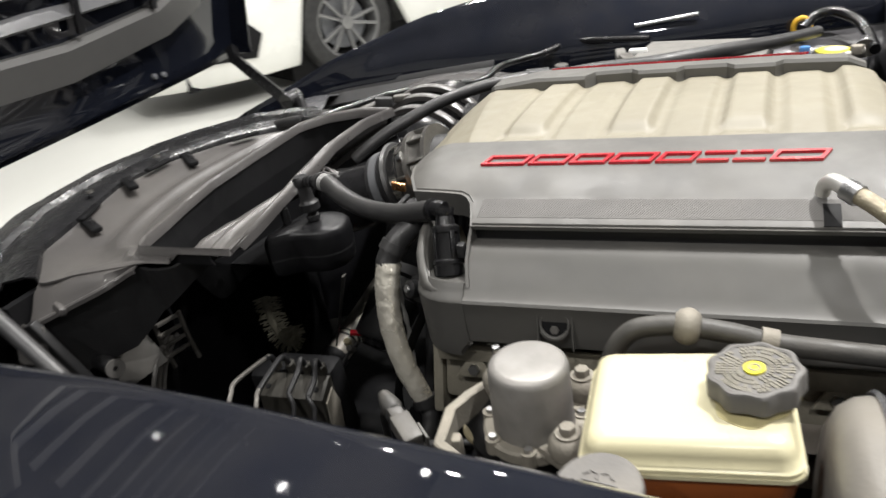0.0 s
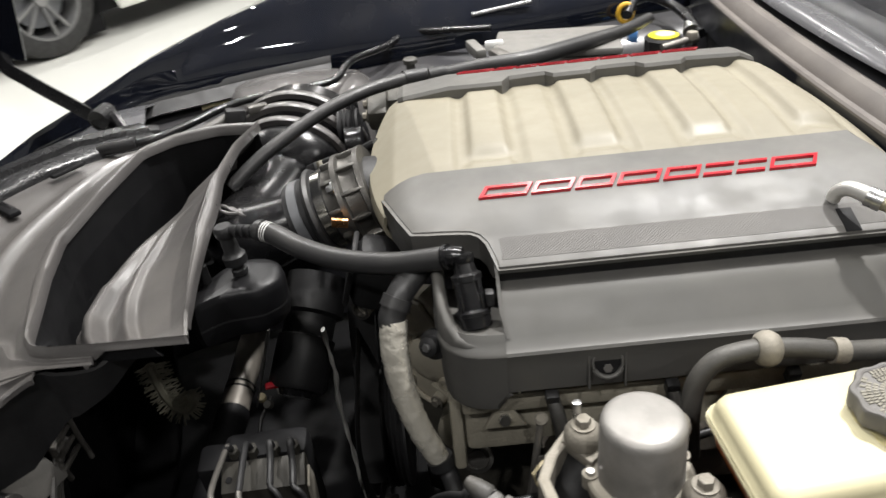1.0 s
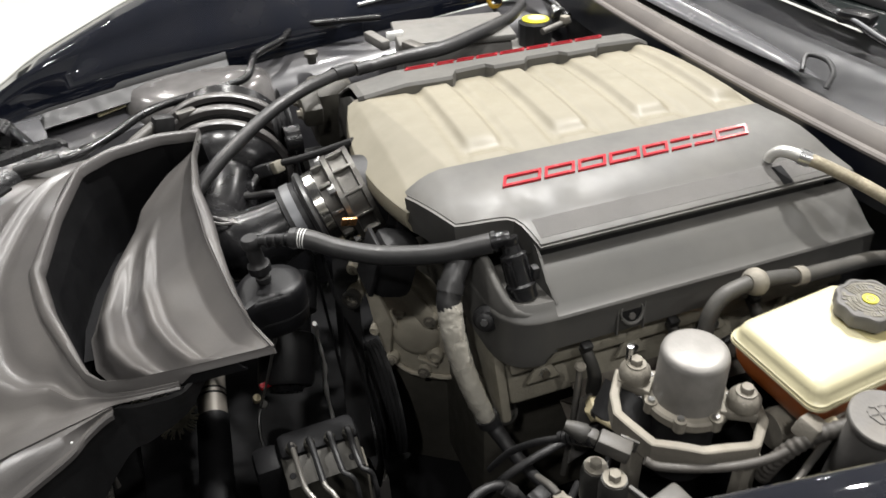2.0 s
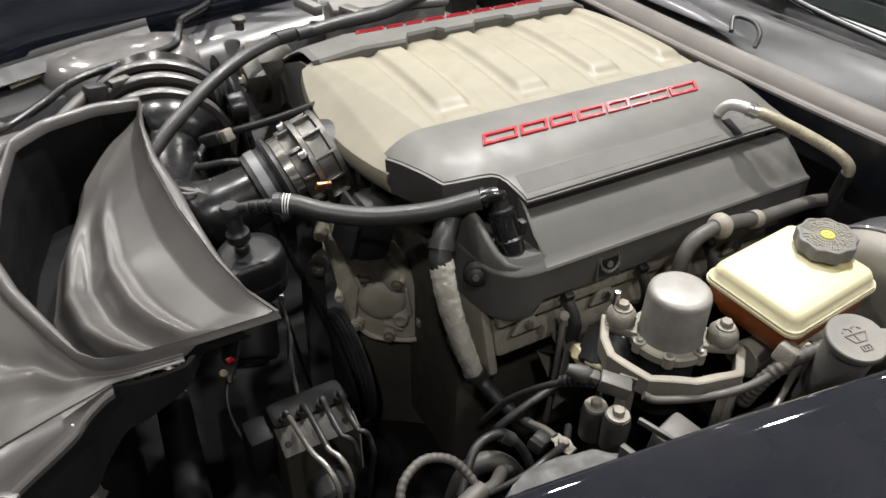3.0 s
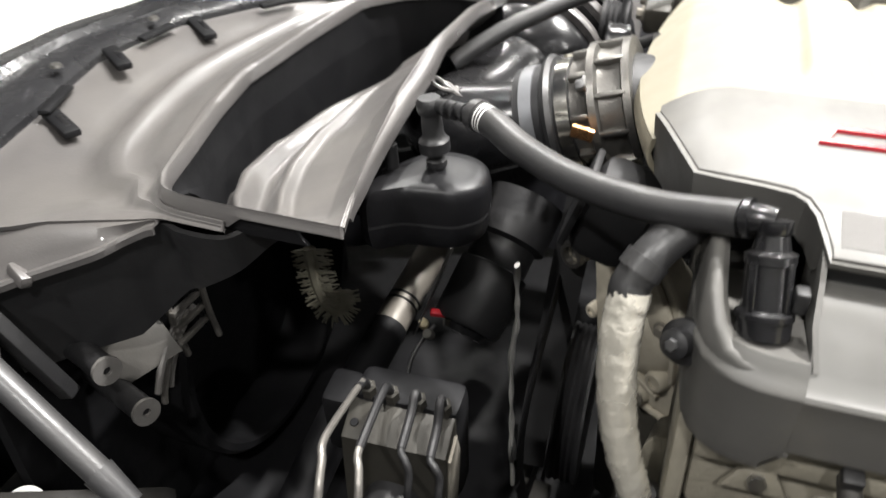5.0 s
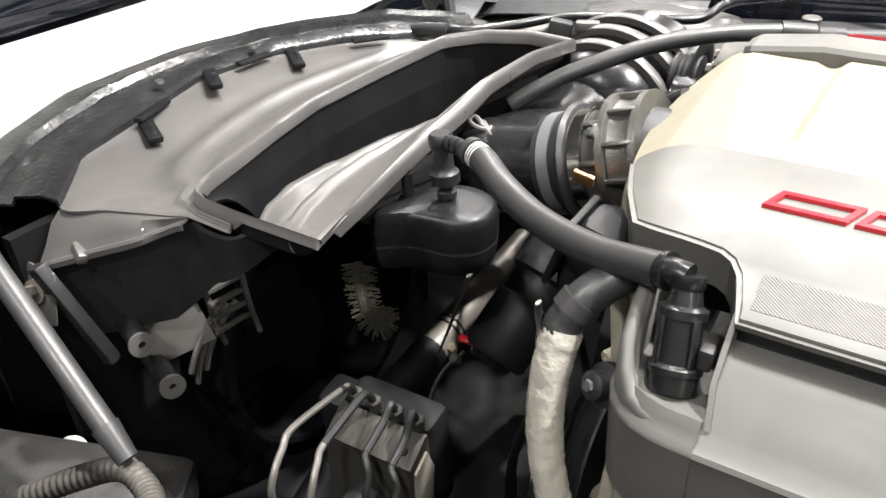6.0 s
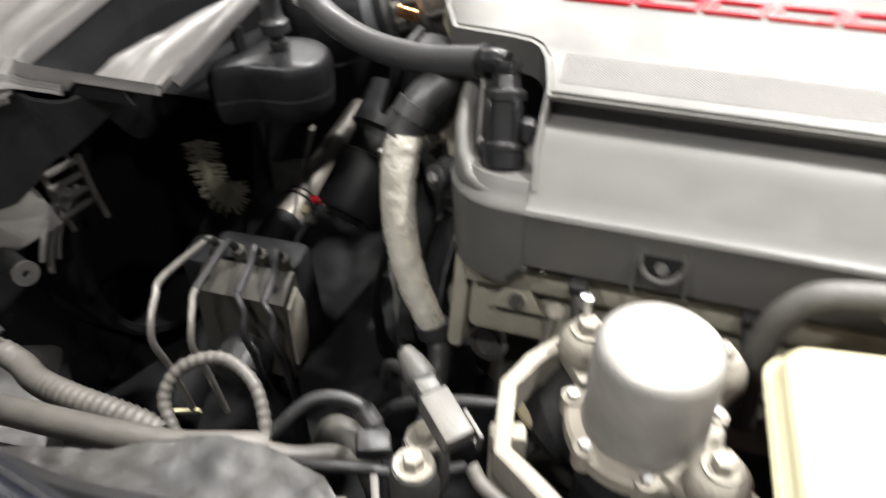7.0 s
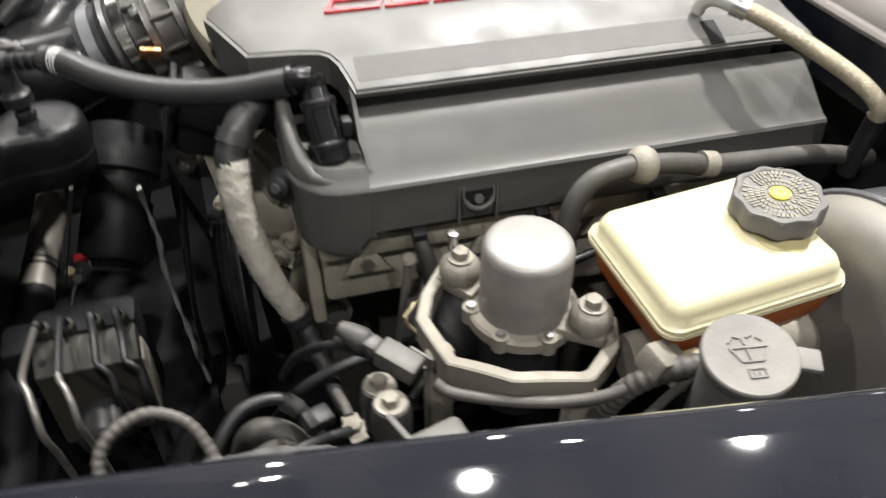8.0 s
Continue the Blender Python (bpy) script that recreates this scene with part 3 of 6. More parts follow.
    part("cup_chin", tube([hole @ Vector((0.0128 * math.cos(a), 0.0128 * math.sin(a), 0.0016)) for a in np.linspace(-2.7, -0.44, 9)], 0.0022, 8, 2), COVER_GREY, root)
    # No slot is cut; a near-black sheet on the cover paints its shade.
    part("hose_slot", sheet([[(0.148 + dx, y, cover_top(y) + 0.001) for y in (-0.046, -0.055, -0.063, -0.0698)] for dx in (0.0, 0.004, 0.010, 0.013)], 0.0008, away=(0, 0, -1)), PIT, root, "slot in the cover edge, its shade a near-black sheet")
    lettering(root, False)
    return root


near_cover()

root = thing("engine_cover", "dark grey plastic engine cover with toothed inner edge", "engine cover", (0.0, 0.36, 0.69))
teeth = [(-0.235, 0.296), (-0.228, 0.288), (-0.17, 0.286), (-0.15, 0.285), (-0.105, 0.284), (-0.094, 0.302), (-0.049, 0.306), (-0.040, 0.295), (0.006, 0.295), (0.015, 0.306), (0.064, 0.306), (0.073, 0.295), (0.118, 0.295), (0.127, 0.306), (0.195, 0.306), (0.215, 0.312)]
rows = []
for x, y0 in teeth:
    d = -10.0 * max(0.0, abs(x + 0.01) - 0.19) ** 2
    rows.append([(x, y0 + 0.008, 0.806 + d), (x, y0 + 0.001, 0.808 + d), (x, y0, 0.8275 + d), (x, y0 + 0.003, 0.8315 + d), (x, 0.330, 0.8310 + d), (x, 0.350, 0.8265 + d), (x, 0.386, 0.8092 + d), (x, 0.42, 0.790 + d), (x, 0.43, 0.786 + d), (x, 0.431, 0.77 + d), (x, 0.46, 0.735 + d), (x, 0.463, 0.70 + d)])
part("top_shell", sheet(rows, 0.003, away=(0, 0, -1)), COVER_GREY, root, "", 24)
part("end_wall", sheet([[(-0.2355, y, z) for y, z in ((0.314, 0.806), (0.35, 0.80), (0.42, 0.77), (0.45, 0.73))], [(-0.232, y, 0.70) for y in (0.33, 0.36, 0.42, 0.45)]], 0.003, away=(1, 0, 0)), COVER_GREY, root)
lettering(root, True)

root = thing("intake_manifold", "beige plastic intake manifold with curved ribbed runners", "intake manifold", (0.0, MID, 0.70))


def ramp01(v, a, b):
    k = min(1.0, max(0.0, (v - a) / (b - a)))
    return k * k * (3 - 2 * k)


def dome(x, y):
    k = (y - MID) / 0.135
    z = 0.8165 + 0.0075 * (1 - abs(k) ** 2.2)
    z -= 0.45 * max(0.0, -0.208 - 0.15 * (y - MID) - x) + 0.25 * max(0.0, -0.238 - x)
    if x > 0.19:
        z -= 3.0 * (x - 0.19) ** 1.7
    for c in (-0.1365, -0.0245, 0.0875, 0.1995):
        u = abs(x - c - 0.03 * (y - 0.1))
        far = ramp01(y, 0.094, 0.118)
        z += 0.0042 * far * ramp01(0.0235 - u, 0.0, 0.009)
        z -= 0.0036 * (1 - ramp01(abs(u - 0.0295), 0.001, 0.0125)) * ramp01(y, 0.062, 0.085)
        z -= 0.0030 * (1 - ramp01(abs(y - 0.094), 0.001, 0.014)) * ramp01(0.028 - u, 0.0, 0.006)
    return z


rows = []
for j in range(71):
    y = 0.045 + 0.262 * j / 70
    tip = -0.246 - 0.022 * (1 - ((y - MID) / 0.135) ** 2)
    rows.append([(x, y, dome(x, y)) for x in (tip + (0.262 - tip) * i / 190 for i in range(191))])
part("shell", sheet(rows, 0.004, away=(0, 0, -1)), BEIGE, root, "", 60)
nose = []
for j in range(25):
    y = 0.047 + 0.258 * j / 24
    tip = -0.246 - 0.022 * (1 - ((y - MID) / 0.135) ** 2)
    z = dome(tip, y)
    nose.append([(tip, y, z - 0.001), (tip - 0.003, y, z - 0.012), (tip + 0.001, y, z - 0.022), (tip + 0.008, y, z - 0.030)])
part("nose", sheet(nose, 0.004, away=(1, 0, 0)), BEIGE, root, "", 50)
part("plenum", box(0.43, 0.225, 0.10, pose(0.005, MID, 0.745), 0.01), BLACK, root, "black lower plenum shell")
for y in (0.085, 0.115, 0.235, 0.265):
    part("nose_rib", box(0.03, 0.005, 0.05, pose(-0.235, y, 0.755, 0, 12, 0), 0.0015), BLACK, root)
part("throttle_flange", lathe([(0, 0), (0.044, 0), (0.047, 0.003), (0.047, 0.016), (0.046, 0.04), (0, 0.04)], along((-0.292, MID, 0.748), (0, MID, 0.76)), 40), BLACK, root, "black sealing flange")

# ---- engine block ----
root = thing("engine_block", "dusty cast aluminium engine block and cylinder heads", "engine", (0.0, MID, 0.3))
part("cylinder_head", box(0.43, 0.09, 0.085, pose(0.025, -0.045, 0.635, -20), 0.008), ENGINE, root)
part("cylinder_head", box(0.43, 0.09, 0.085, pose(0.025, 0.395, 0.635, 20), 0.008), ENGINE, root)
part("crankcase", box(0.44, 0.38, 0.35, pose(0.03, MID, 0.48), 0.02), OILY, root)
part("head_rail", box(0.43, 0.012, 0.018, pose(0.025, -0.094, 0.664, -12), 0.003), ENGINE, root)
front = Matrix(((0.827, 0, -0.562, -0.289), (-0.562, 0, -0.827, 0.167), (0, 1, 0, 0.60), (0, 0, 0, 1)))  # looks at the front near corner
tc = [(0.003, 0.066), (0.014, 0.069), (0.022, 0.045), (0.030, 0.028), (0.045, 0.026), (0.071, 0.037), (0.090, 0.020), (0.114, -0.010), (0.124, -0.042), (0.137, -0.075), (0.140, -0.110), (0.122, -0.124), (0.105, -0.128), (0.065, -0.127), (0.045, -0.114), (0.034, -0.097), (0.022, -0.055), (0.014, 0.0), (0.006, 0.03)]
part("timing_cover", prism(tc, -0.03, 0.0, front, 0.005, segs=3), CASTING, root, "dusty cast timing cover")
part("cover_rim", tube([front @ Vector((u, v, 0.001)) for u, v in tc[8:] + tc[:3]], 0.0038, 8, 3), CASTING, root)
part("pump_dome", lathe([(0, 0.011), (0.018, 0.0105), (0.028, 0.007), (0.034, 0.001), (0.036, -0.006), (0, -0.006)], front @ pose(0.074, -0.058, 0), 32), CASTING, root, "", 60)
part("upper_arm", prism([(0.002, 0.062), (0.014, 0.064), (0.046, -0.03), (0.040, -0.085), (0.030, -0.085), (0.024, -0.03)], 0, 0.012, front, 0.004), CASTING, root)
part("wing_boss", prism([(0.055, 0.030), (0.074, 0.030), (0.102, -0.008), (0.106, -0.035), (0.088, -0.036), (0.07, -0.01)], 0, 0.009, front, 0.004), CASTING, root)
for u, v, r, h in ((0.004, 0.058, 0.0085, 0.024), (-0.002, 0.010, 0.0105, 0.020), (0.098, -0.022, 0.0085, 0.010), (0.101, -0.084, 0.0105, 0.012), (0.131, -0.085, 0.008, 0.014), (0.040, -0.100, 0.0085, 0.012), (0.085, -0.116, 0.008, 0.010), (0.020, -0.050, 0.007, 0.014)):
    part("bolt_boss", lathe([(0, -0.02), (r * 1.25, -0.02), (r * 1.1, h * 0.5), (r, h - 0.002), (r * 0.85, h), (r * 0.5, h), (r * 0.5, h - 0.003), (0, h - 0.003)], front @ pose(u, v, 0), 20), CASTING, root)
for u, v in ((0.098, -0.022), (0.131, -0.085), (0.040, -0.100), (0.085, -0.116)):
    part("bolt", hexbolt(front @ pose(u, v, 0.011), 0.0058, 0.005, 0.0085), ALU_DIRTY, root)
for u, v, n, a in ((0.052, -0.022, 0.020, 90), (0.050, -0.040, 0.05, 14), (0.112, -0.055, 0.045, 8), (0.09, -0.10, 0.03, 70), (0.060, 0.01, 0.03, 40)):
    part("cast_rib", box(0.005, n, 0.009, front @ pose(u, v, 0.003, 0, 0, a), 0.0018), CASTING, root)
part("pipe_stub", lathe([(0, 0), (0.011, 0), (0.011, 0.016), (0.013, 0.017), (0.013, 0.023), (0.009, 0.023), (0.009, 0.016), (0, 0.016)], front @ pose(-0.002, 0.010, 0.004), 22), ALU, root, "bright machined pipe stub")
part("front_plate", prism([(0.022, -0.10), (0.20, -0.10), (0.23, -0.32), (0.036, -0.32), (0.030, -0.2)], -0.05, -0.012, front, 0.004), OILY, root, "oily dark lower front")
part("flanged_sensor", lathe([(0, 0), (0.014, 0), (0.014, 0.006), (0.009, 0.008), (0.009, 0.016), (0.006, 0.018), (0, 0.018)], along((-0.206, -0.075, 0.722), (-0.26, -0.16, 0.76)), 22), DEEP_BLACK, root, "dark sensor with a steel centre")
part("bolt", hexbolt(along((-0.2135, -0.087, 0.7275), (-0.26, -0.16, 0.76)), 0.004, 0.005), STEEL, root)
part("head_front", box(0.012, 0.085, 0.10, pose(-0.196, -0.052, 0.628, -20, 0, 0), 0.004), ENGINE, root)
for x in (-0.152, -0.045, 0.06, 0.165):
    part("bolt_gusset", prism([(-0.020, 0.012), (0.020, 0.012), (0.004, -0.014), (-0.004, -0.014)], 0, 0.006, along((x, -0.096, 0.650), (x, -0.13, 0.658)) @ pose(0, 0, 0, 0, 0, 180), 0.002), ENGINE, root)
    part("bolt", hexbolt(along((x, -0.102, 0.649), (x, -0.13, 0.656)), 0.0058, 0.005, 0.0085), STEEL, root)
part("pipe_stub", lathe([(0, 0), (0.011, 0), (0.011, 0.03), (0.013, 0.031), (0.013, 0.037), (0.009, 0.037), (0.009, 0.03), (0, 0.03)], along((-0.262, 0.158, 0.712), (-0.31, 0.150, 0.716)), 22), ALU, root, "bright machined pipe stub")
part("plug", lathe([(0, 0), (0.0165, 0), (0.0165, 0.004), (0.0125, 0.005), (0.0120, 0.002), (0.0085, 0.002), (0.0085, 0.006), (0, 0.006)], along((-0.180, -0.060, 0.560), (-0.185, -0.1, 0.58)), 28), ALU, root, "round bright core plug")
part("port", lathe([(0, 0), (0.022, 0), (0.022, 0.03), (0.016, 0.034), (0, 0.034)], along((-0.19, -0.03, 0.59), (-0.2, -0.08, 0.60)), 20), ENGINE, root)
part("exhaust_shield", sheet([[(x, -0.105 - 0.02 * math.sin(3 * k), 0.625 - 0.03 * k) for x in np.linspace(-0.12, 0.22, 12)] for k in (0, 0.5, 1.0, 1.6, 2.2)], 0.002, away=(0, 1, 0)), RUSTY, root, "dull heat-stained exhaust shield")

# accessory drive
root = thing("drive_belt", "black ribbed drive belt round dark pulleys", "drive belt", (-0.31, 0.2, 0.4))
part("belt", tube([(-0.315, 0.02, 0.44), (-0.315, 0.03, 0.52), (-0.315, 0.16, 0.565), (-0.315, 0.30, 0.60), (-0.315, 0.44, 0.73), (-0.315, 0.50, 0.755), (-0.315, 0.535, 0.72), (-0.315, 0.48, 0.62), (-0.315, 0.36, 0.46), (-0.315, 0.20, 0.33), (-0.315, 0.08, 0.34), (-0.315, 0.02, 0.44)], 0.012, 8, 5, flat=0.2, up=(0, 0, 1)), PIT, root)
for nm, y, z, r in (("crank_pulley", 0.15, 0.42, 0.085), ("tensioner_pulley", 0.463, 0.722, 0.030)):
    prof = [(0, 0), (r * 0.6, 0), (r * 0.66, 0.006), (r * 0.9, 0.006), (r * 0.92, -0.002), (r, -0.002)]
    prof += [(r - (0.0025 if q % 2 else 0.0), 0.001 + 0.003 * q) for q in range(9)] + [(r, 0.028), (r * 0.9, 0.028), (0, 0.028)]
    part(nm, lathe(prof, along((-0.335 if z > 0.6 else -0.295, y, z), (0, y, z)), 40), DEEP_BLACK, root)
part("alternator", lathe([(0, 0), (0.06, 0.0), (0.068, 0.008), (0.068, 0.09), (0.06, 0.1), (0, 0.1)], along((-0.30, 0.47, 0.60), (0, 0.47, 0.60)), 32), DARK_METAL, root)
part("tensioner_arm", box(0.03, 0.06, 0.035, pose(-0.275, 0.46, 0.75, 20), 0.006), OILY, root)
part("coolant_housing", box(0.07, 0.07, 0.10, pose(-0.235, 0.50, 0.72, 10), 0.012), OILY, root)
for x, y, z in ((-0.292, 0.445, 0.745), (-0.292, 0.478, 0.752), (-0.272, 0.492, 0.742), (-0.272, 0.505, 0.705)):
    part("bolt", hexbolt(along((x, y, z), (x - 0.1, y, z)), 0.0065, 0.006, 0.0095), ALU_DIRTY, root)
part("idler", lathe([(0, 0), (0.008, 0), (0.008, 0.004), (0.020, 0.004), (0.022, 0.0), (0.024, 0.0), (0.0225, 0.006), (0.024, 0.012), (0.0225, 0.018), (0.024, 0.024), (0, 0.024)], along((-0.325, 0.425, 0.715), (0, 0.425, 0.715)), 32), BLACK_CLEAN, root, "glossy black idler pulley")

# ---- intake tract ----
TB_A, TB_B = (-0.292, MID, 0.748), (-0.425, MID, 0.704)
ax = along(TB_A, TB_B)
root = thing("throttle_body", "silver cast throttle body on the manifold", "throttle body", (-0.3, MID, 0.70))
part("housing", lathe([(0.0, -0.030), (0.055, -0.030), (0.055, -0.024), (0.0505, -0.022), (0.049, -0.012), (0.051, -0.004), (0.056, -0.002), (0.056, 0.004), (0.048, 0.007), (0.045, 0.012), (0.045, 0.022), (0, 0.022)], ax, 40), ALU, root)
for k in range(9):
    a = 2 * math.pi * k / 9 + 0.3
    part("rib", box(0.010, 0.005, 0.016, ax @ pose(0.047 * math.cos(a), 0.047 * math.sin(a), 0.012, 0, 0, math.degrees(a)), 0.0015), ALU, root)
for k in range(11):
    a = 2 * math.pi * k / 11
    part("rib", box(0.008, 0.004, 0.026, ax @ pose(0.0515 * math.cos(a), 0.0515 * math.sin(a), -0.013, 0, 0, math.degrees(a)), 0.001), ALU, root)
for k in range(4):
    a = math.pi / 4 + math.pi / 2 * k
    part("bolt", hexbolt(ax @ pose(0.053 * math.cos(a), 0.053 * math.sin(a), 0.005), 0.005, 0.007, 0.0075), STEEL, root)
part("motor_housing", box(0.050, 0.05, 0.075, pose(-0.266, 0.062, 0.716, 0, 18, 0), 0.014), DEEP_BLACK, root, "black throttle motor housing")
part("motor_cover", box(0.006, 0.055, 0.06, pose(-0.292, 0.060, 0.726, 0, 18, 0), 0.002), DEEP_BLACK, root)
part("tag", box(0.018, 0.004, 0.012, pose(-0.302, 0.103, 0.757, 20, 10, 0), 0.001), COPPER, root, "bright copper tag")
root = thing("intake_hose", "black moulded intake hose leading to the air cleaner", "hose", (-0.42, 0.25, 0.62))
part("tube", tube([(-0.345, MID, 0.7305), (-0.385, MID, 0.717), (-0.42, 0.181, 0.705), (-0.447, 0.215, 0.692), (-0.452, 0.27, 0.672), (-0.44, 0.34, 0.662), (-0.425, 0.42, 0.665)], lambda s: 0.0345 + 0.010 * min(1, s * 3) + 0.03 * max(0, s - 0.55), 28, 8), BLACK_CLEAN, root)
part("sleeve", lathe([(0.039, 0.020), (0.0465, 0.021), (0.0465, 0.034), (0.047, 0.0345), (0.047, 0.046), (0.0455, 0.047), (0.0455, 0.070), (0.036, 0.072)], ax, 40), DEEP_BLACK, root)
part("rubber_ring", lathe([(0.044, 0.0345), (0.051, 0.036), (0.0535, 0.040), (0.051, 0.044), (0.044, 0.0455)], ax, 40), RUBBER, root)
wave = lambda k, r: (-0.418 + 0.034 * math.cos(k) * r, 0.176 + 0.013 * math.sin(2 * k + 0.6) * r + 0.006 * math.sin(k), 0.7460 - 0.15 * 0.034 * math.cos(k) * r)
for n, r in enumerate((1.0, 0.62, 0.3)):
    part("emblem", tube([wave(2 * math.pi * k / 12, r) for k in range(13)], 0.0021, 6, 3), SHROUD, root, "moulded raised emblem outline")
for h, r in ((0.0275, 0.0470), (0.0585, 0.0460)):
    part("clamp", lathe([(r - 0.0005, h - 0.0055), (r + 0.0008, h - 0.0055), (r + 0.0008, h + 0.0055), (r - 0.0005, h + 0.0055)], ax, 40), BAND if h < 0.04 else GREY_STEEL, root, "steel hose clamp")
    for turn, size in ((0.55, 1.0), (0.85, 0.7)):
        spot = ax @ Matrix.Rotation(turn, 4, "Z") @ Matrix.Translation((-(r + 0.004), 0, h))
        part("clamp_screw", box(0.007, 0.020 * size, 0.010, spot, 0.0015), STEEL, root)
        part("clamp_bolt", lathe([(0, -0.017), (0.0032, -0.017), (0.0032, 0.017), (0, 0.017)], spot @ pose(-0.004, 0, 0, 90), 8), STEEL, root)
        part("clamp_nut", hexbolt(spot @ pose(-0.004, -0.013 * size, 0, 90), 0.005, 0.006), STEEL, root)

root = thing("air_cleaner", "black ribbed air cleaner drum with stepped rings", "air cleaner", (-0.42, 0.5, 0.55))
dm = along((-0.425, 0.40, 0.655), (-0.40, 0.56, 0.675))
part("drum", lathe([(0, 0.0), (0.055, 0.0), (0.075, 0.012), (0.088, 0.03), (0.092, 0.05), (0.092, 0.075), (0.100, 0.078), (0.100, 0.16), (0, 0.16)], dm, 48), BLACK_CLEAN, root)
for h, r in ((0.052, 0.101), (0.082, 0.108), (0.112, 0.112)):
    part("ring", lathe([(r - 0.01, h - 0.007), (r - 0.002, h - 0.007), (r, h - 0.004), (r, h + 0.004), (r - 0.002, h + 0.007), (r - 0.01, h + 0.007)], dm, 56), SHROUD, root)
root = thing("wiring_plug", "black sensor plug with grey and red clip", "connector", (-0.355, 0.345, 0.70))
pm = along((-0.372, 0.375, 0.700), (-0.345, 0.325, 0.728))
part("shell", box(0.016, 0.018, 0.045, pm @ pose(0, 0, 0.015), 0.003), BLACK, root)
part("clip", box(0.015, 0.017, 0.014, pm @ pose(0.003, 0, 0.045), 0.002), TAN_PRINT, root, "pale grey locking clip")
part("latch", box(0.006, 0.013, 0.012, pm @ pose(0.008, 0, 0.030), 0.001), RED, root, "red locking tab")
part("lead", tube([(-0.343, 0.32, 0.735), (-0.32, 0.29, 0.752), (-0.285, 0.255, 0.775), (-0.262, 0.225, 0.795)], 0.005, 10, 6), RUBBER, root)
part("lead_end", tube([(-0.372, 0.375, 0.700), (-0.39, 0.36, 0.685), (-0.40, 0.32, 0.695), (-0.37, 0.27, 0.72), (-0.35, 0.25, 0.725)], 0.005, 10, 6), RUBBER, root)

# ---- radiator shroud with the air scoop ----
root = thing("radiator_shroud", "satin black plastic radiator shroud with an open air scoop", "radiator shroud", (-0.65, 0.1, 0.6))
RIM = [(-0.420, -0.082, 0.762), (-0.436, -0.03, 0.757), (-0.447, 0.026, 0.757), (-0.460, 0.122, 0.765), (-0.465, 0.218, 0.772), (-0.458, 0.314, 0.774), (-0.445, 0.395, 0.768), (-0.50, 0.402, 0.768), (-0.56, 0.394, 0.763), (-0.60, 0.372, 0.757), (-0.625, 0.28, 0.746), (-0.640, 0.174, 0.738), (-0.622, 0.09, 0.740), (-0.600, 0.02, 0.744), (-0.583, -0.035, 0.748), (-0.568, -0.058, 0.751), (-0.545, -0.07, 0.756), (-0.501, -0.078, 0.760)]
rim = []
for n, p in enumerate(RIM):
    rim.append(Vector(p))
cen = Vector((-0.53, 0.15, 0.757))
loopv = resample([*rim, rim[0]], 120)
rows = []
for p in loopv:
    o = (p - cen)
    o.z = 0
    o.normalize()
    w = 0.0065 + 0.0085 * min(1.0, max(0.0, (p.y + 0.07) / 0.07))
    rows.append([p - o * 0.001 + Vector((0, 0, -0.012 if p.y > -0.05 else -0.005)), p + Vector((0, 0, -0.001)), p + o * 0.0025 + Vector((0, 0, 0.0018)), p + o * w * 0.5 + Vector((0, 0, 0.0026)), p + o * (w - 0.003) + Vector((0, 0, 0.0008)), p + o * (w - 0.0005) + Vector((0, 0, -0.003)), p + o * w + Vector((0, 0, -0.013 if p.x < -0.50 or p.y > -0.05 else -0.0045))])
part("scoop_rim", sheet(rows, 0.0015, away=(0, 0, -1)), SHROUD, root, "raised moulded rim", 40)
rows = []
for k in range(61):
    s = k / 60
    y = -0.079 + 0.470 * s
    ys = [r[1] for r in RIM[:7]]
    e = [float(np.interp(y, ys, [r[q] for r in RIM[:7]])) for q in (0, 2)]
    left = float(np.interp(y, [-0.08, -0.05, 0.0, 0.05, 0.12, 0.2, 0.25, 0.33, 0.40], [-0.500, -0.533, -0.572, -0.597, -0.607, -0.592, -0.576, -0.548, -0.475]))
    row = []
    for q in range(61):
        u = q / 60
        deep = 0.010 * min(1, u * 6) + 0.078 * u ** 0.78 * (0.35 + 0.65 * min(1, s * 2.2)) * (1 - 0.55 * ramp01(s, 0.8, 1.0)) + 0.12 * max(0.0, u - 0.88)
        deep *= 0.25 + 0.75 * ramp01(s, 0.0, 0.10)
        w = ramp01(u, 0.40, 0.54) * (1 - ramp01(u, 0.93, 1.0)) * (1 - ramp01(s, 0.42, 0.80)) * (0.35 + 0.65 * ramp01(s, 0.0, 0.12))
        flute = 0.0085 * w * math.sin(2 * math.pi * ((u - 0.46) * 3.1 + 0.10 * s))
        row.append((e[0] + (left - e[0]) * u, y, e[1] - deep + flute))
    rows.append(row)
part("scoop_wall", sheet(rows, 0.003, away=(0, 0, -1)), SHROUD, root, "fluted inner wall of the scoop", 60)
rest = resample(RIM[6:] + [(-0.455, -0.0795, 0.761)], 50)
rest = [p + (Vector((p.x, p.y, 0)) - Vector((cen.x, cen.y, 0))).normalized() * (0.0045 if p.y > -0.045 else 0.0005) - Vector((0, 0, 0.004)) for p in rest]
# Liner, throat and floor leave the shroud's colour: the scoop's shade is painted in.
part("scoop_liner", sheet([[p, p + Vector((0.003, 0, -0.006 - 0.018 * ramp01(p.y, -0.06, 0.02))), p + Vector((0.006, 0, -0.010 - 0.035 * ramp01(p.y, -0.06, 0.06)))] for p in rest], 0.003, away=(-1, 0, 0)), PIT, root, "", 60)
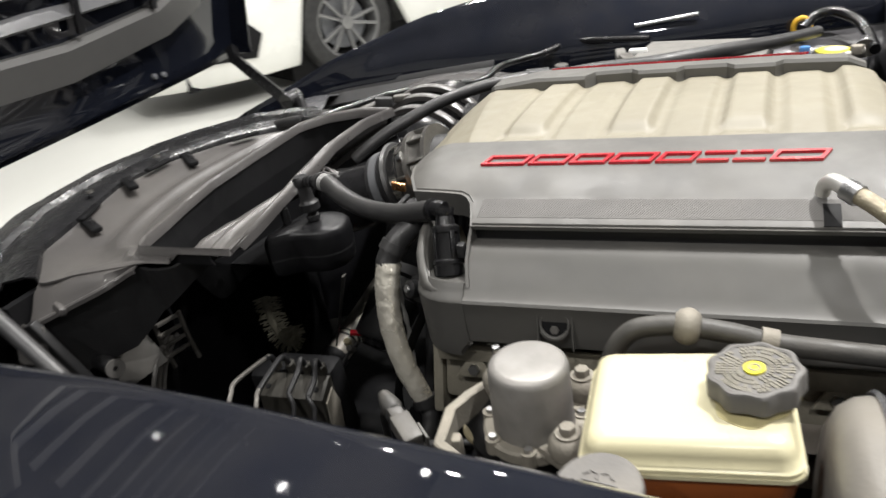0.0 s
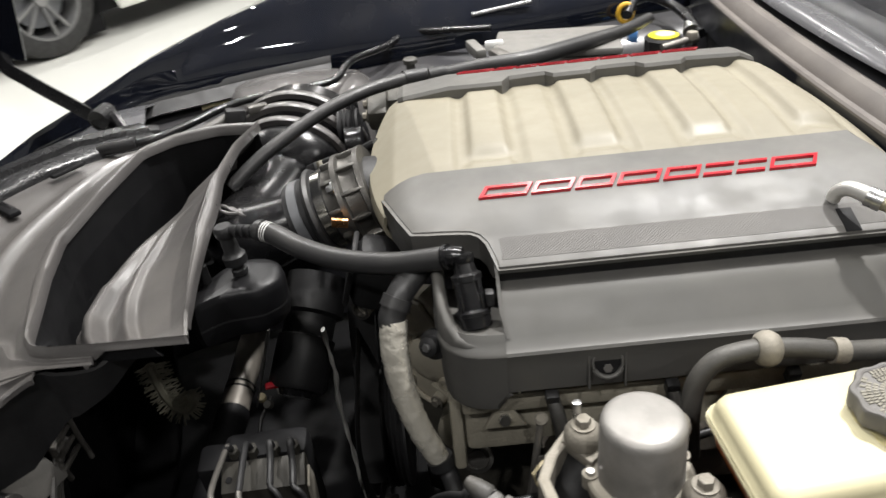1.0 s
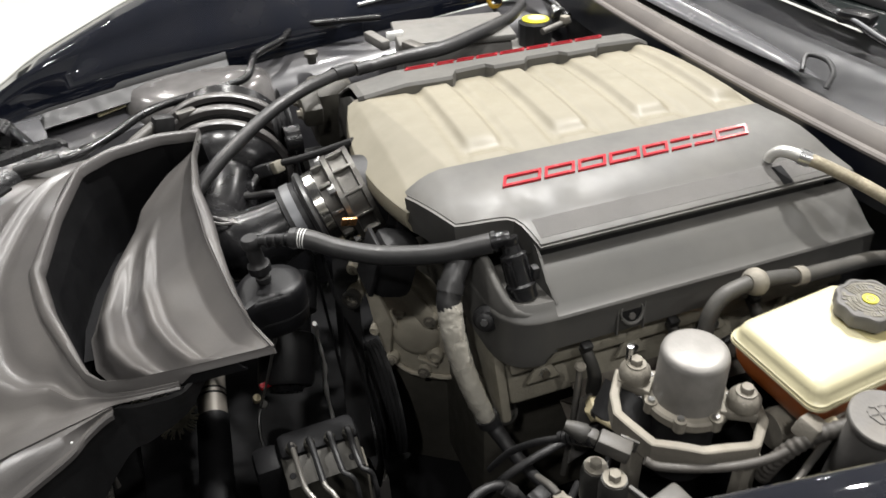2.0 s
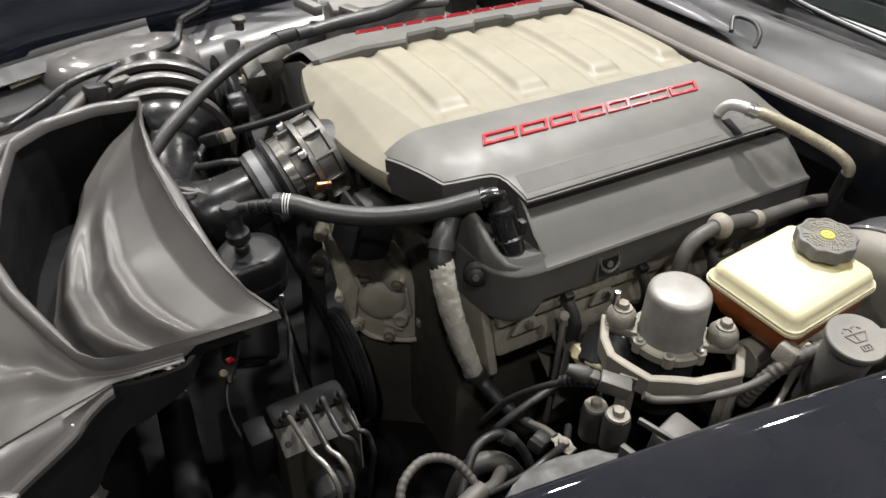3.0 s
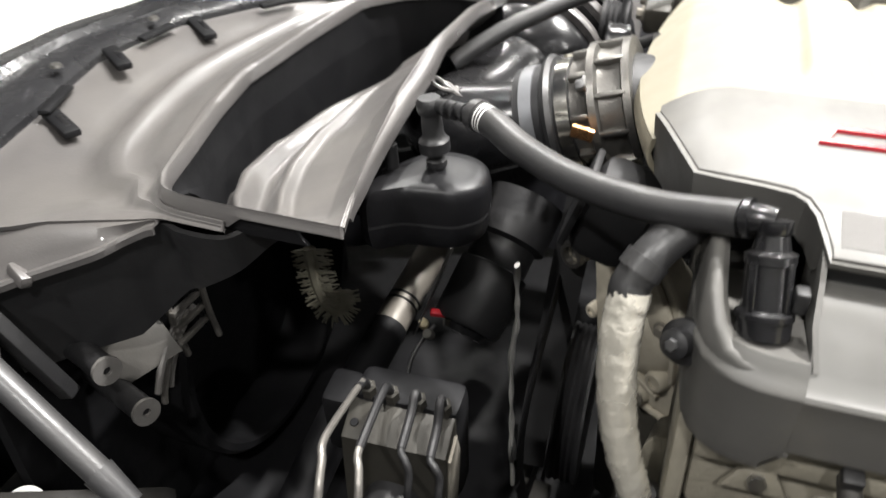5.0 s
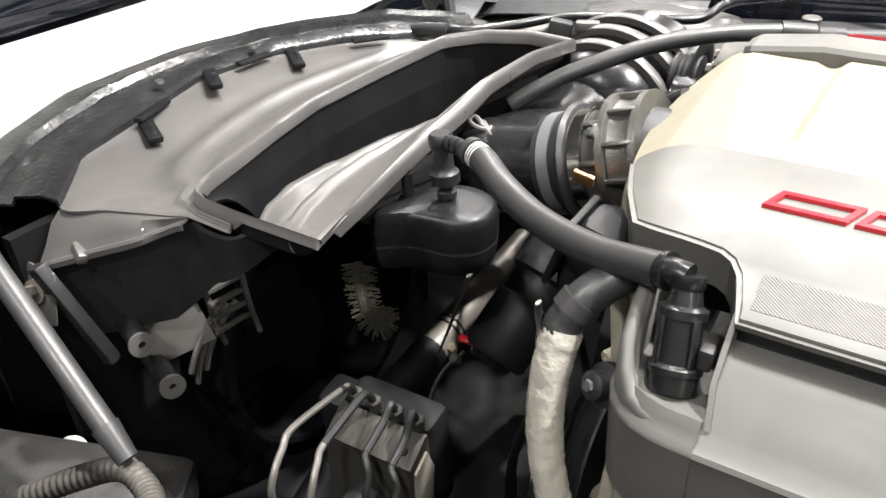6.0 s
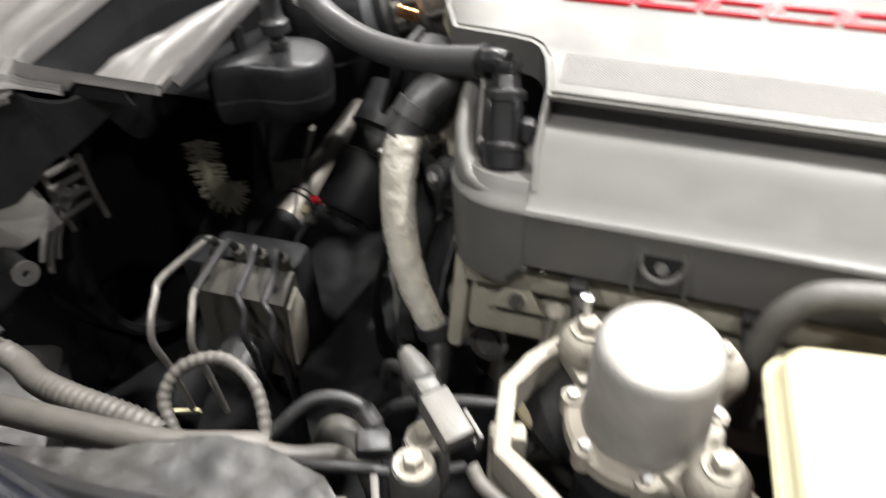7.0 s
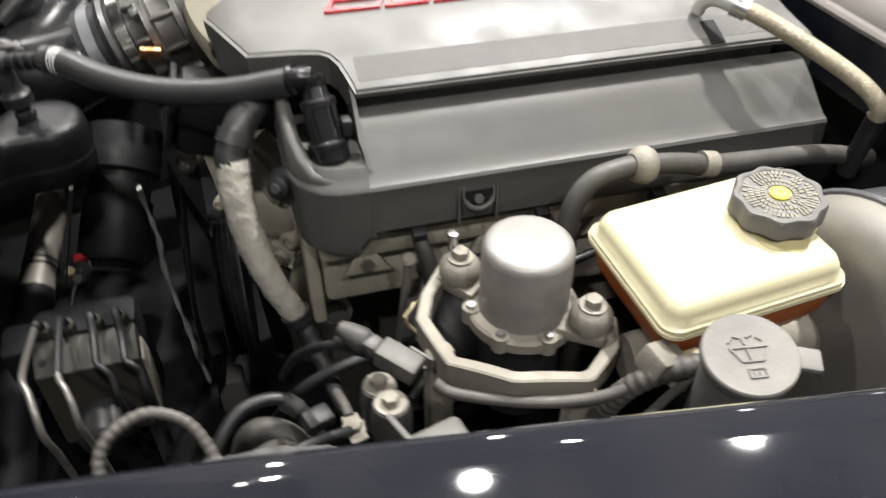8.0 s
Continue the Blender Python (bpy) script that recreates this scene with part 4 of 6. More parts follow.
part("scoop_throat", sheet([[p + Vector((0.006, 0, -0.010 - 0.035 * ramp01(p.y, -0.06, 0.06))), p + Vector((0.008, 0, -0.012 - 0.075 * ramp01(p.y, -0.05, 0.10))), p + Vector((0.010, 0, -0.014 - 0.145 * ramp01(p.y, -0.04, 0.12)))] for p in rest], 0.003, away=(-1, 0, 0)), PIT, root, "throat of the scoop, near-black for its shade", 60)
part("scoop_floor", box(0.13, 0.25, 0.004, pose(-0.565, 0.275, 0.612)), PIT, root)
FRONT = [(-0.505, -0.086, 0.752), (-0.546, -0.078, 0.748), (-0.568, -0.066, 0.744), (-0.581, -0.050, 0.743), (-0.591, -0.034, 0.742), (-0.609, 0.02, 0.739), (-0.622, 0.05, 0.736), (-0.634, 0.09, 0.734), (-0.652, 0.174, 0.732), (-0.637, 0.285, 0.740), (-0.610, 0.38, 0.751), (-0.56, 0.405, 0.757), (-0.44, 0.405, 0.762)]
OUTER = [(-0.505, -0.0895, 0.746), (-0.545, -0.083, 0.7415), (-0.565, -0.0775, 0.737), (-0.585, -0.080, 0.734), (-0.612, -0.085, 0.731), (-0.648, -0.0935, 0.728), (-0.705, -0.101, 0.720), (-0.772, -0.030, 0.722), (-0.797, 0.15, 0.738), (-0.780, 0.26, 0.740), (-0.735, 0.36, 0.736), (-0.67, 0.44, 0.728), (-0.60, 0.48, 0.72)]
rows = []
for p, q in zip(spline(FRONT, 6), spline(OUTER, 6)):
    row = []
    full = min(1.0, (q - p).length / 0.10)
    for k in (0, 0.05, 0.10, 0.14, 0.18, 0.22, 0.26, 0.29, 0.32, 0.35, 0.38, 0.43, 0.48, 0.53, 0.58, 0.64, 0.7, 0.78, 0.88, 1):
        v = p.lerp(q, k)
        v.z += full * (-0.010 * math.sin(math.pi * min(1, k * 1.1)) + 0.0065 * math.exp(-((k - 0.40) / 0.05) ** 2) - 0.004 * math.exp(-((k - 0.26) / 0.06) ** 2) - 0.003 * math.exp(-((k - 0.56) / 0.07) ** 2))
        row.append(v)
    rows.append(row)
part("top_panel", sheet(rows, 0.003, away=(0, 0, -1)), SHROUD, root, "satin black ridged top panel", 60)
# sloped cheek below the panel edge, its folded lip and the wall under it
CREST = [Vector(v) for v in OUTER[:7]]
LIP = [Vector(v) for v in ((-0.506, -0.092, 0.7425), (-0.545, -0.086, 0.736), (-0.565, -0.0790, 0.7345), (-0.587, -0.0845, 0.7245), (-0.605, -0.0975, 0.7165), (-0.650, -0.1135, 0.6995), (-0.700, -0.136, 0.681))]
crest, lip = spline(CREST, 5)[10:], spline(LIP, 5)[10:]
part("cheek", sheet([[p + Vector((0, 0.001, -0.0015)), p.lerp(q, 0.3) + Vector((0, -0.002, 0.001)), p.lerp(q, 0.7), q] for p, q in zip(crest, lip)], 0.003, away=(0, 1, -1)), SHROUD, root, "", 50)
part("flange", sheet([[q + Vector((0, d, h)) for d, h in ((0.001, 0.0008), (-0.004, 0.0004), (-0.0058, -0.002), (-0.0058, -0.007))] for q in lip], 0.002, away=(0, 1, -1)), SHROUD, root, "narrow folded lip")
part("lip_joint", box(0.022, 0.009, 0.010, pose(-0.662, -0.119, 0.695, -20, 12, -24), 0.002), SHROUD, root)
UNDER = [Vector(v) for v in ((-0.462, -0.074, 0.752), (-0.485, -0.077, 0.749), *LIP)]
part("side_wall", sheet([[(q.x, q.y + 0.004 + 0.012 * k, q.z - 0.004 - k * (0.006 + 0.084 * min(1.0, max(0.0, (-0.455 - q.x) / 0.15)))) for k in (0.0, 0.35, 0.7, 1.0)] for q in spline(UNDER, 4)], 0.004, away=(0, 1, 0)), BLACK, root, "plain black side wall")
part("dust_speck", lathe([(0, 0), (0.0012, 0), (0, 0.0008)], pose(-0.6012, -0.0950, 0.7235, 55, 0, 0), 8), WHITE_PRINT, root)
EDGE = [(-0.86, -0.14, 0.69), (-0.915, -0.03, 0.708), (-0.925, 0.06, 0.726), (-0.885, 0.19, 0.744), (-0.82, 0.32, 0.753), (-0.745, 0.44, 0.752), (-0.66, 0.52, 0.74)]
a, b = resample(OUTER[6:], 60), resample(EDGE, 60)
trim = thing("front_trim", "rough black plastic trim along the nose", "trim", (-0.85, 0.15, 0.6))
rows = []
for n, (p, q) in enumerate(zip(a, b)):
    w = 0.003 * noise.noise(Vector((n * 0.35, 2.0, 0)))
    rows.append([p + (q - p) * k + Vector((0, 0, h + w * math.sin(3.1 * k))) for k, h in ((-0.02, -0.004), (0.0, 0.006), (0.10, 0.011), (0.3, 0.012), (0.34, 0.004), (0.55, 0.006), (0.6, 0.013), (0.85, 0.012), (1.0, 0.004), (1.03, -0.05), (1.03, -0.3))])
part("strip", sheet(rows, 0.003, away=(0, 0, -1)), TRIM, trim, "", 40)
for x, y, z, r, n in ((-0.749, 0.038, 0.731, -28, 0.066), (-0.772, 0.150, 0.747, -35, 0.062), (-0.751, 0.265, 0.742, -38, 0.074)):
    slot = part("clip_slot", box(n * 0.8, 0.016, 0.008, pose(x, y, z - 0.0015, 0, 4, r), 0.003), PIT, trim, "black slot in the trim")
    part("clip", box(n * 0.4, 0.007, 0.008, pose(x + 0.004, y, z - 0.0005, 0, 6, r), 0.003), BLACK_CLEAN, slot, "black locking clip")
for x, y, z, r, w in ((-0.775, 0.065, 0.737, 20, 0.06), (-0.775, 0.22, 0.748, -5, 0.05), (-0.705, 0.36, 0.745, -35, 0.05)):
    part("gap", box(0.012, w, 0.006, pose(x, y, z, 0, 0, r), 0.003), PIT, trim)
for x, y, z in ((-0.80, 0.10, 0.752), (-0.785, 0.232, 0.757)):
    part("rivet", lathe([(0, 0), (0.006, 0), (0.005, 0.003), (0, 0.004)], pose(x, y, z), 12), ALU, trim)

# under the shroud
root = thing("radiator_fan", "dark radiator fan housing in the pit", "radiator fan", (-0.66, 0.12, 0.4))
fm = along((-0.675, 0.16, 0.47), (-0.3, 0.16, 0.47))
# Ring and backing hold the shade under the shroud in their colour.
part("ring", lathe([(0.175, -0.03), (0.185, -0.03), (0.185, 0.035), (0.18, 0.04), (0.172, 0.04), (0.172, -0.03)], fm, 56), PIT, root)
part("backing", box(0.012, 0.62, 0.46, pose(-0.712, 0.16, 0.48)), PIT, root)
for z in (0.572, 0.588, 0.604, 0.620):
    part("louvre", box(0.006, 0.055, 0.005, pose(-0.612, -0.018, z, -14, 0, 10), 0.001), DULL_STEEL, root)
for y, z0, z1 in ((-0.042, 0.63, 0.555), (0.004, 0.62, 0.54)):
    part("louvre_post", tube([(-0.612, y, z0), (-0.612, y + 0.003, (z0 + z1) / 2), (-0.612, y + 0.010, z1)], 0.0032, 8, 4), DULL_STEEL, root)
for k, (r, a0, a1) in enumerate(((0.105, 118, 165), (0.118, 122, 170), (0.131, 120, 160))):
    part("curved_rib", tube([(-0.618 + 0.003 * k, 0.045 + r * math.cos(radians(a)), 0.515 + r * math.sin(radians(a)) * 0.8) for a in np.linspace(a0, a1, 7)], 0.0032, 8, 3), (DULL_STEEL if k == 1 else DULL_GREY), root)
part("stay", tube([(-0.62, -0.005, 0.635), (-0.618, 0.0, 0.60), (-0.62, 0.006, 0.555)], 0.003, 8, 4), BLACK_CLEAN, root)
part("plate", prism([(-0.03, -0.03), (0.03, -0.036), (0.033, 0.02), (0.0, 0.04), (-0.03, 0.024)], 0, 0.004, along((-0.640, -0.068, 0.595), (-0.4, -0.35, 0.80)) @ pose(0, 0, 0, 0, 0, 25), 0.001), CONN_GREY, root, "flat grey bracket plate")

for n, (x, y, z) in enumerate(((-0.593, -0.112, 0.568), (-0.613, -0.117, 0.612))):
    peg = thing("fan_mount", "dark rubber sleeve with a pale washer end", "mount", (x - 0.08, y + 0.02, z), "fan mounts")
    pmx = along((x - 0.085, y + 0.035, z - 0.012), (x, y, z))
    part("sleeve", lathe([(0, 0), (0.0105, 0), (0.0105, 0.088), (0, 0.088)], pmx, 20), DEEP_BLACK, peg)
    part("washer", lathe([(0.0035, 0.088), (0.0118, 0.088), (0.0118, 0.0915), (0.0035, 0.0915)], pmx, 24), DULL_GREY, peg, "pale grey washer")

root = thing("support_rod", "worn grey steel cross rod with a collar", "support rod", (-0.7, -0.18, 0.6))
part("rod", tube([(-0.545, -0.2005, 0.606), (-0.70, -0.178, 0.733), (-0.86, -0.156, 0.865)], 0.0095, 16, 3), ROD, root)
part("collar", tube([(-0.532, -0.2025, 0.595), (-0.556, -0.199, 0.615)], lambda s: 0.0085 + 0.0025 * s, 16, 3), ROD, root)
root = thing("bolted_bracket", "dull grey bracket with a washered bolt", "bracket", (-0.69, -0.15, 0.6))
part("plate", box(0.05, 0.004, 0.05, pose(-0.695, -0.148, 0.66, -15, 0, 0), 0.003), DULL_GREY, root)
part("washer", lathe([(0, 0), (0.011, 0), (0.011, 0.002), (0, 0.002)], along((-0.692, -0.151, 0.664), (-0.66, -0.3, 0.72)), 24), ALU_DIRTY, root)
part("bolt", hexbolt(along((-0.692, -0.153, 0.665), (-0.66, -0.3, 0.72)), 0.006, 0.006), ALU_DIRTY, root)
part("post", box(0.016, 0.012, 0.11, pose(-0.665, -0.138, 0.64, 10, -20, 0), 0.002), BLACK, root)
root = thing("lower_crossmember", "dusty grey frame crossmember with white bolt", "frame", (-0.69, -0.2, 0.4))
part("beam", box(0.30, 0.12, 0.07, pose(-0.69, -0.235, 0.475, 12, 12, 30), 0.012), DIRTY, root)
part("washer", lathe([(0, 0), (0.017, 0), (0.017, 0.004), (0.015, 0.006), (0, 0.006)], along((-0.687, -0.174, 0.489), (-0.63, -0.3, 0.62)), 24), WHITE_PRINT, root, "pale washer")
part("bolt", hexbolt(along((-0.685, -0.177, 0.493), (-0.63, -0.3, 0.62)), 0.008, 0.006), ALU_DIRTY, root)

root = thing("cooling_fins", "olive grey fanned metal fins deep in the pit", "fan", (-0.56, 0.13, 0.46))
spine = spline([(-0.579, 0.142, 0.562), (-0.577, 0.140, 0.541), (-0.572, 0.138, 0.517), (-0.563, 0.137, 0.496), (-0.550, 0.137, 0.488), (-0.540, 0.140, 0.498), (-0.541, 0.143, 0.512)], 13)
for k, p in enumerate(spine):
    way = (spine[min(k + 1, len(spine) - 1)] - spine[max(k - 1, 0)]).normalized()
    out = way.cross(Vector((0.25, -0.85, 0.45))).normalized()
    for turn in (1.0, -1.0):
        reach = (0.027 if turn > 0 else 0.018) * (0.8 + 0.2 * math.sin(k * 2.1))
        tip = p - turn * out * reach + way * 0.006 * math.sin(k * 1.3) + Vector((0, -0.004, 0))
        part("fin", tube([p, p.lerp(tip, 0.5) + Vector((0, -0.003, 0.001)), tip], lambda s: 0.0015 - 0.0007 * s, 5, 2), OLIVE, root)
part("core", tube(spine, 0.007, 8, 1), OLIVE, root)

root = thing("radiator_pipe", "dull steel radiator pipe with two black bands", "pipe", (-0.505, 0.2, 0.4))
pa, pb = Vector((-0.5205, 0.118, 0.413)), Vector((-0.494, 0.41, 0.476))
part("tube", tube([pa, pa.lerp(pb, 0.5), pb], 0.0205, 20, 4), PIPE_TAN, root)
for k in (0.355, 0.385):
    q = pa.lerp(pb, k)
    part("band", tube([q, q + (pb - pa).normalized() * 0.003], 0.0212, 20, 2), PIT, root)
part("rubber_end", tube([(-0.542, -0.10, 0.262), (-0.535, -0.04, 0.345), (-0.527, 0.05, 0.392), pa, pa.lerp(pb, 0.25)], 0.0225, 20, 5), PIT, root)

root = thing("water_pump_motor", "black electric pump motor with coloured leads", "motor", (-0.42, 0.18, 0.45))
mm = along((-0.408, 0.150, 0.490), (-0.372, 0.265, 0.590))
part("can", lathe([(0, 0), (0.034, 0), (0.038, 0.006), (0.038, 0.07), (0.034, 0.072), (0.034, 0.10), (0.042, 0.104), (0.042, 0.155), (0, 0.155)], mm, 32), DEEP_BLACK, root)
part("end_label", box(0.006, 0.022, 0.0015, mm @ pose(0.022, -0.006, -0.001, 0, 0, 20)), CONN_GREY, root, "small pale label")
part("end_cap", lathe([(0, -0.008), (0.022, -0.008), (0.026, 0.0), (0, 0.0)], mm, 32), BLACK_CLEAN, root)
part("lead", tube([(-0.440, 0.145, 0.490), (-0.452, 0.12, 0.475), (-0.455, 0.10, 0.455), (-0.45, 0.08, 0.43)], 0.0025, 8, 5), BLACK, root)
part("red_plug", box(0.018, 0.008, 0.007, pose(-0.434, 0.140, 0.512, 20, 10, 20), 0.002), RED, root, "small red plug")
part("pale_plug", lathe([(0, 0), (0.005, 0), (0.006, 0.006), (0.005, 0.012), (0, 0.012)], pose(-0.450, 0.138, 0.492, 30, 10, 0), 14), YELLOWED, root)
part("pale_plug", lathe([(0, 0), (0.005, 0), (0.006, 0.006), (0.005, 0.012), (0, 0.012)], pose(-0.440, 0.132, 0.486, 40, -10, 0), 14), CONN_GREY, root)
root = thing("side_stay", "bright steel flat stay standing in the pit", "stay", (-0.42, 0.16, 0.5))
part("strip", tube([(-0.406, 0.10, 0.631), (-0.425, 0.10, 0.573), (-0.445, 0.10, 0.515)], lambda s: 0.0065 - 0.0035 * s, 6, 4, flat=0.3), ALU, root)
root = thing("belt_guard", "dark flat belt run beside a bright worn steel edge", "belt", (-0.315, 0.12, 0.33))
run = [(-0.300, 0.178, 0.68), (-0.304, 0.170, 0.63), (-0.309, 0.160, 0.575), (-0.312, 0.154, 0.5175), (-0.318, 0.135, 0.44), (-0.322, 0.11, 0.35)]
part("belt_run", tube(run, 0.0165, 4, 4, flat=0.12, up=(0, -1, 0.3)), RUBBER, root, "broad flat black belt", 20)
part("edge", tube([(-0.356, 0.150, 0.585), (-0.354, 0.150, 0.545), (-0.3525, 0.150, 0.51), (-0.356, 0.150, 0.47), (-0.3535, 0.150, 0.41), (-0.3505, 0.150, 0.36), (-0.348, 0.150, 0.31), (-0.342, 0.150, 0.23)], lambda k: 0.0056 + 0.0026 * math.sin(17 * k) * math.sin(31 * k + 1), 8, 6, flat=0.5), PALE_PIPE, root, "bright worn steel edge")
part("lower_bracket", box(0.034, 0.03, 0.12, pose(-0.311, 0.105, 0.255), 0.003), DULL_GREY, root, "grey block under the belt")

# ---- anti-lock brake unit ----
root = thing("brake_modulator", "grey aluminium brake modulator block with steel pipes", "brake modulator", (-0.394, -0.06, 0.47))
bmx = pose(-0.394, -0.068, 0.53, 0, 0, 2)
blk = Matrix(((0, 0, 1, 0), (1, 0, 0, 0), (0, 1, 0, 0), (0, 0, 0, 1)))  # profile in y and z, drawn out along x
part("block", prism([(-0.022, -0.045), (-0.020, 0.043), (0.004, 0.058), (0.020, 0.058), (0.020, -0.045)], -0.042, 0.042, bmx @ blk, 0.002), BLOCK, root)
for dx in (-0.034, 0.030):
    part("port", lathe([(0, 0), (0.0035, 0), (0.003, 0.001), (0, 0.001)], bmx @ pose(dx, -0.0095, 0.0497, 32), 12), PIT, root)
part("motor", lathe([(0, 0), (0.024, 0), (0.024, 0.028), (0.020, 0.033), (0, 0.034)], along((-0.3935, -0.085, 0.512), (-0.3935, -0.16, 0.495)), 28), DEEP_BLACK, root)
part("end_plate", prism([(-0.018, -0.03), (-0.016, 0.036), (0.002, 0.046), (0.012, 0.02), (0.006, -0.03)], 0, 0.003, bmx @ pose(0.042, 0, 0) @ blk, 0.001), ALU_DIRTY, root, "pale end plate")
# Housings and leg use the pit colour, so their shade is painted in.
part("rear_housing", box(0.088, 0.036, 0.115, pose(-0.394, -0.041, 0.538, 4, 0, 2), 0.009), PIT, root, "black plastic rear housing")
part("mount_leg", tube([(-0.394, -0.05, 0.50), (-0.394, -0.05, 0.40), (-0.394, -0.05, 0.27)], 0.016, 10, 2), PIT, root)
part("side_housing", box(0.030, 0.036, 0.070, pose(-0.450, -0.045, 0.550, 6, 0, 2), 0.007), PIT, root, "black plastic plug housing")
for n, (dx, reach, drop) in enumerate(((-0.029, -0.172, 0.622), (-0.010, -0.155, 0.606), (0.012, -0.120, 0.590), (0.032, -0.112, 0.582))):
    x = -0.394 + dx
    part("union", lathe([(0, 0), (0.0062, 0), (0.0062, 0.014), (0.0038, 0.016), (0, 0.016)], pose(x, -0.056, 0.588, 14), 6), BLOCK, root)
    # All are steel; the last two get black for the shade they lie in.
    part("brake_pipe", tube([(x, -0.058, 0.598), (x, -0.066, 0.612), (x + 0.001, -0.078, min(0.618, drop + 0.014)), (x + 0.003, 0.6 * reach - 0.032, drop + 0.006), (x + 0.009, 0.8 * reach - 0.016, drop + 0.004), (x + 0.013, reach + 0.004, drop - 0.004), (x + 0.014, reach - 0.003, drop - 0.022), (x + 0.014, reach + 0.004, drop - 0.055), (x + 0.012, reach + 0.015, drop - 0.12)], 0.0028, 10, 6), (DULL_STEEL if n < 2 else DEEP_BLACK), root)
    part("pipe_sleeve", tube([(x, -0.060, 0.601), (x, -0.066, 0.6125), (x + 0.001, -0.078, min(0.618, drop + 0.014)), (x + 0.003, 0.6 * reach - 0.032, drop + 0.006)][:3 if n == 0 else 4], 0.0034, 10, 5), DEEP_BLACK, root, "black sleeve on the pipe")
part("tag", box(0.022, 0.003, 0.014, pose(-0.435, -0.14, 0.47, 30, 0, 20)), LABEL_CREAM, root, "small yellowed tag")

# ---- hoses and fittings at the front ----
root = thing("vacuum_canister", "glossy black rounded vacuum canister", "canister", (-0.41, 0.07, 0.6))
CAN = [(-0.452, 0.012), (-0.43, 0.028), (-0.412, 0.032), (-0.385, 0.036), (-0.366, 0.052), (-0.362, 0.075), (-0.372, 0.098), (-0.395, 0.108), (-0.42, 0.104), (-0.44, 0.085), (-0.456, 0.05), (-0.462, 0.02)]
rings = []
mid = Vector((-0.41, 0.065, 0))
for z, k in ((0.670, 0.86), (0.674, 0.95), (0.685, 0.985), (0.70, 1.0), (0.714, 0.995), (0.7205, 0.96), (0.7245, 0.88), (0.726, 0.6), (0.7265, 0.2)):
    ring = [mid + (Vector((x, y, 0)) - mid) * k * 0.93 + Vector((0, 0, z)) for x, y in CAN]
    rings.append([v + Vector((0, 0, 0)) for v in spline([*ring, ring[0]], 3)[:-1]])
part("body", loft(bmesh.new(), rings), CAN_BLACK, root, "", 50)
part("moulding_seam", loft(bmesh.new(), [[Vector((mid.x + (v.x - mid.x) * 1.012, mid.y + (v.y - mid.y) * 1.012, z)) for v in rings[2]] for z in (0.691, 0.6935)]), BLACK, root)
root = thing("breather_valve", "dull black valve with ridged elbow on the canister", "valve", (-0.412, 0.069, 0.722))
vm = pose(-0.409, 0.069, 0.725, 0, -6, 0)
part("stem", lathe([(0, 0), (0.007, 0), (0.007, 0.003), (0.0085, 0.004), (0.0085, 0.009), (0.006, 0.011), (0.006, 0.016), (0.0125, 0.017), (0.0125, 0.026), (0.010, 0.028), (0.0085, 0.032), (0.0085, 0.040), (0.0075, 0.05), (0, 0.05)], vm, 12), BLACK, root)
part("cap", lathe([(0, 0.049), (0.0095, 0.049), (0.0105, 0.052), (0.0105, 0.058), (0.0085, 0.061), (0, 0.061)], vm, 20), BLACK, root)
part("spout", tube([(-0.413, 0.069, 0.779), (-0.395, 0.060, 0.784), (-0.372, 0.045, 0.788)], 0.0055, 12, 5), BLACK, root)
for k in (0.35, 0.55, 0.75):
    q = Vector((-0.413, 0.069, 0.779)).lerp(Vector((-0.372, 0.045, 0.788)), k)
    part("ridge", tube([q, q + Vector((0.002, -0.0012, 0.0003))], 0.0072, 12, 2), BLACK, root)
root = thing("check_valve", "small black check valve with steel nut", "valve", (-0.455, 0.06, 0.70))
part("stem", lathe([(0, 0), (0.006, 0), (0.006, 0.014), (0.009, 0.015), (0.009, 0.022), (0.0055, 0.024), (0.0055, 0.045), (0, 0.045)], pose(-0.443, 0.062, 0.700, 0, -4, 0), 14), BLACK, root)
part("nut", lathe([(0, 0.013), (0.0095, 0.013), (0.0095, 0.02), (0, 0.02)], pose(-0.443, 0.062, 0.700, 0, -4, 0), 6), STEEL, root)

root = thing("breather_hose", "black rubber breather hose with white printed band", "hose", (-0.28, 0.0, 0.74))
HOSE = [(-0.375, 0.048, 0.788), (-0.356, 0.037, 0.787), (-0.33, 0.019, 0.780), (-0.29, -0.006, 0.777), (-0.24, -0.034, 0.784), (-0.192, -0.0545, 0.797)]
part("tube", tube(HOSE, 0.0105, 18, 8), RUBBER, root)
line = spline(HOSE, 8)
part("end_collar", tube(line[1:4], 0.0114, 18, 3), RUBBER, root)
for i, k in ((4, 0), (5, 1), (6, 2)):
    p, q = line[i], line[i] + (line[i + 1] - line[i]) * 0.35
    part("print_ring", tube([p, q], 0.0107, 18, 2, caps=False), WHITE_PRINT, root, "white printed stripe")
root = thing("breather_fitting", "glossy black breather elbow standing in the cover pocket", "fitting", (-0.172, -0.08, 0.745))
fmx = along((-0.170, -0.085, 0.744), (-0.176, -0.060, 0.800))
part("stem", lathe([(0, 0), (0.0145, 0), (0.0145, 0.010), (0.0155, 0.011), (0.0155, 0.014), (0.0125, 0.016), (0.0118, 0.040), (0.0135, 0.041), (0.0135, 0.046), (0.010, 0.048), (0.0085, 0.056), (0.0095, 0.058), (0.0095, 0.064), (0, 0.064)], fmx, 24), BLACK_CLEAN, root)
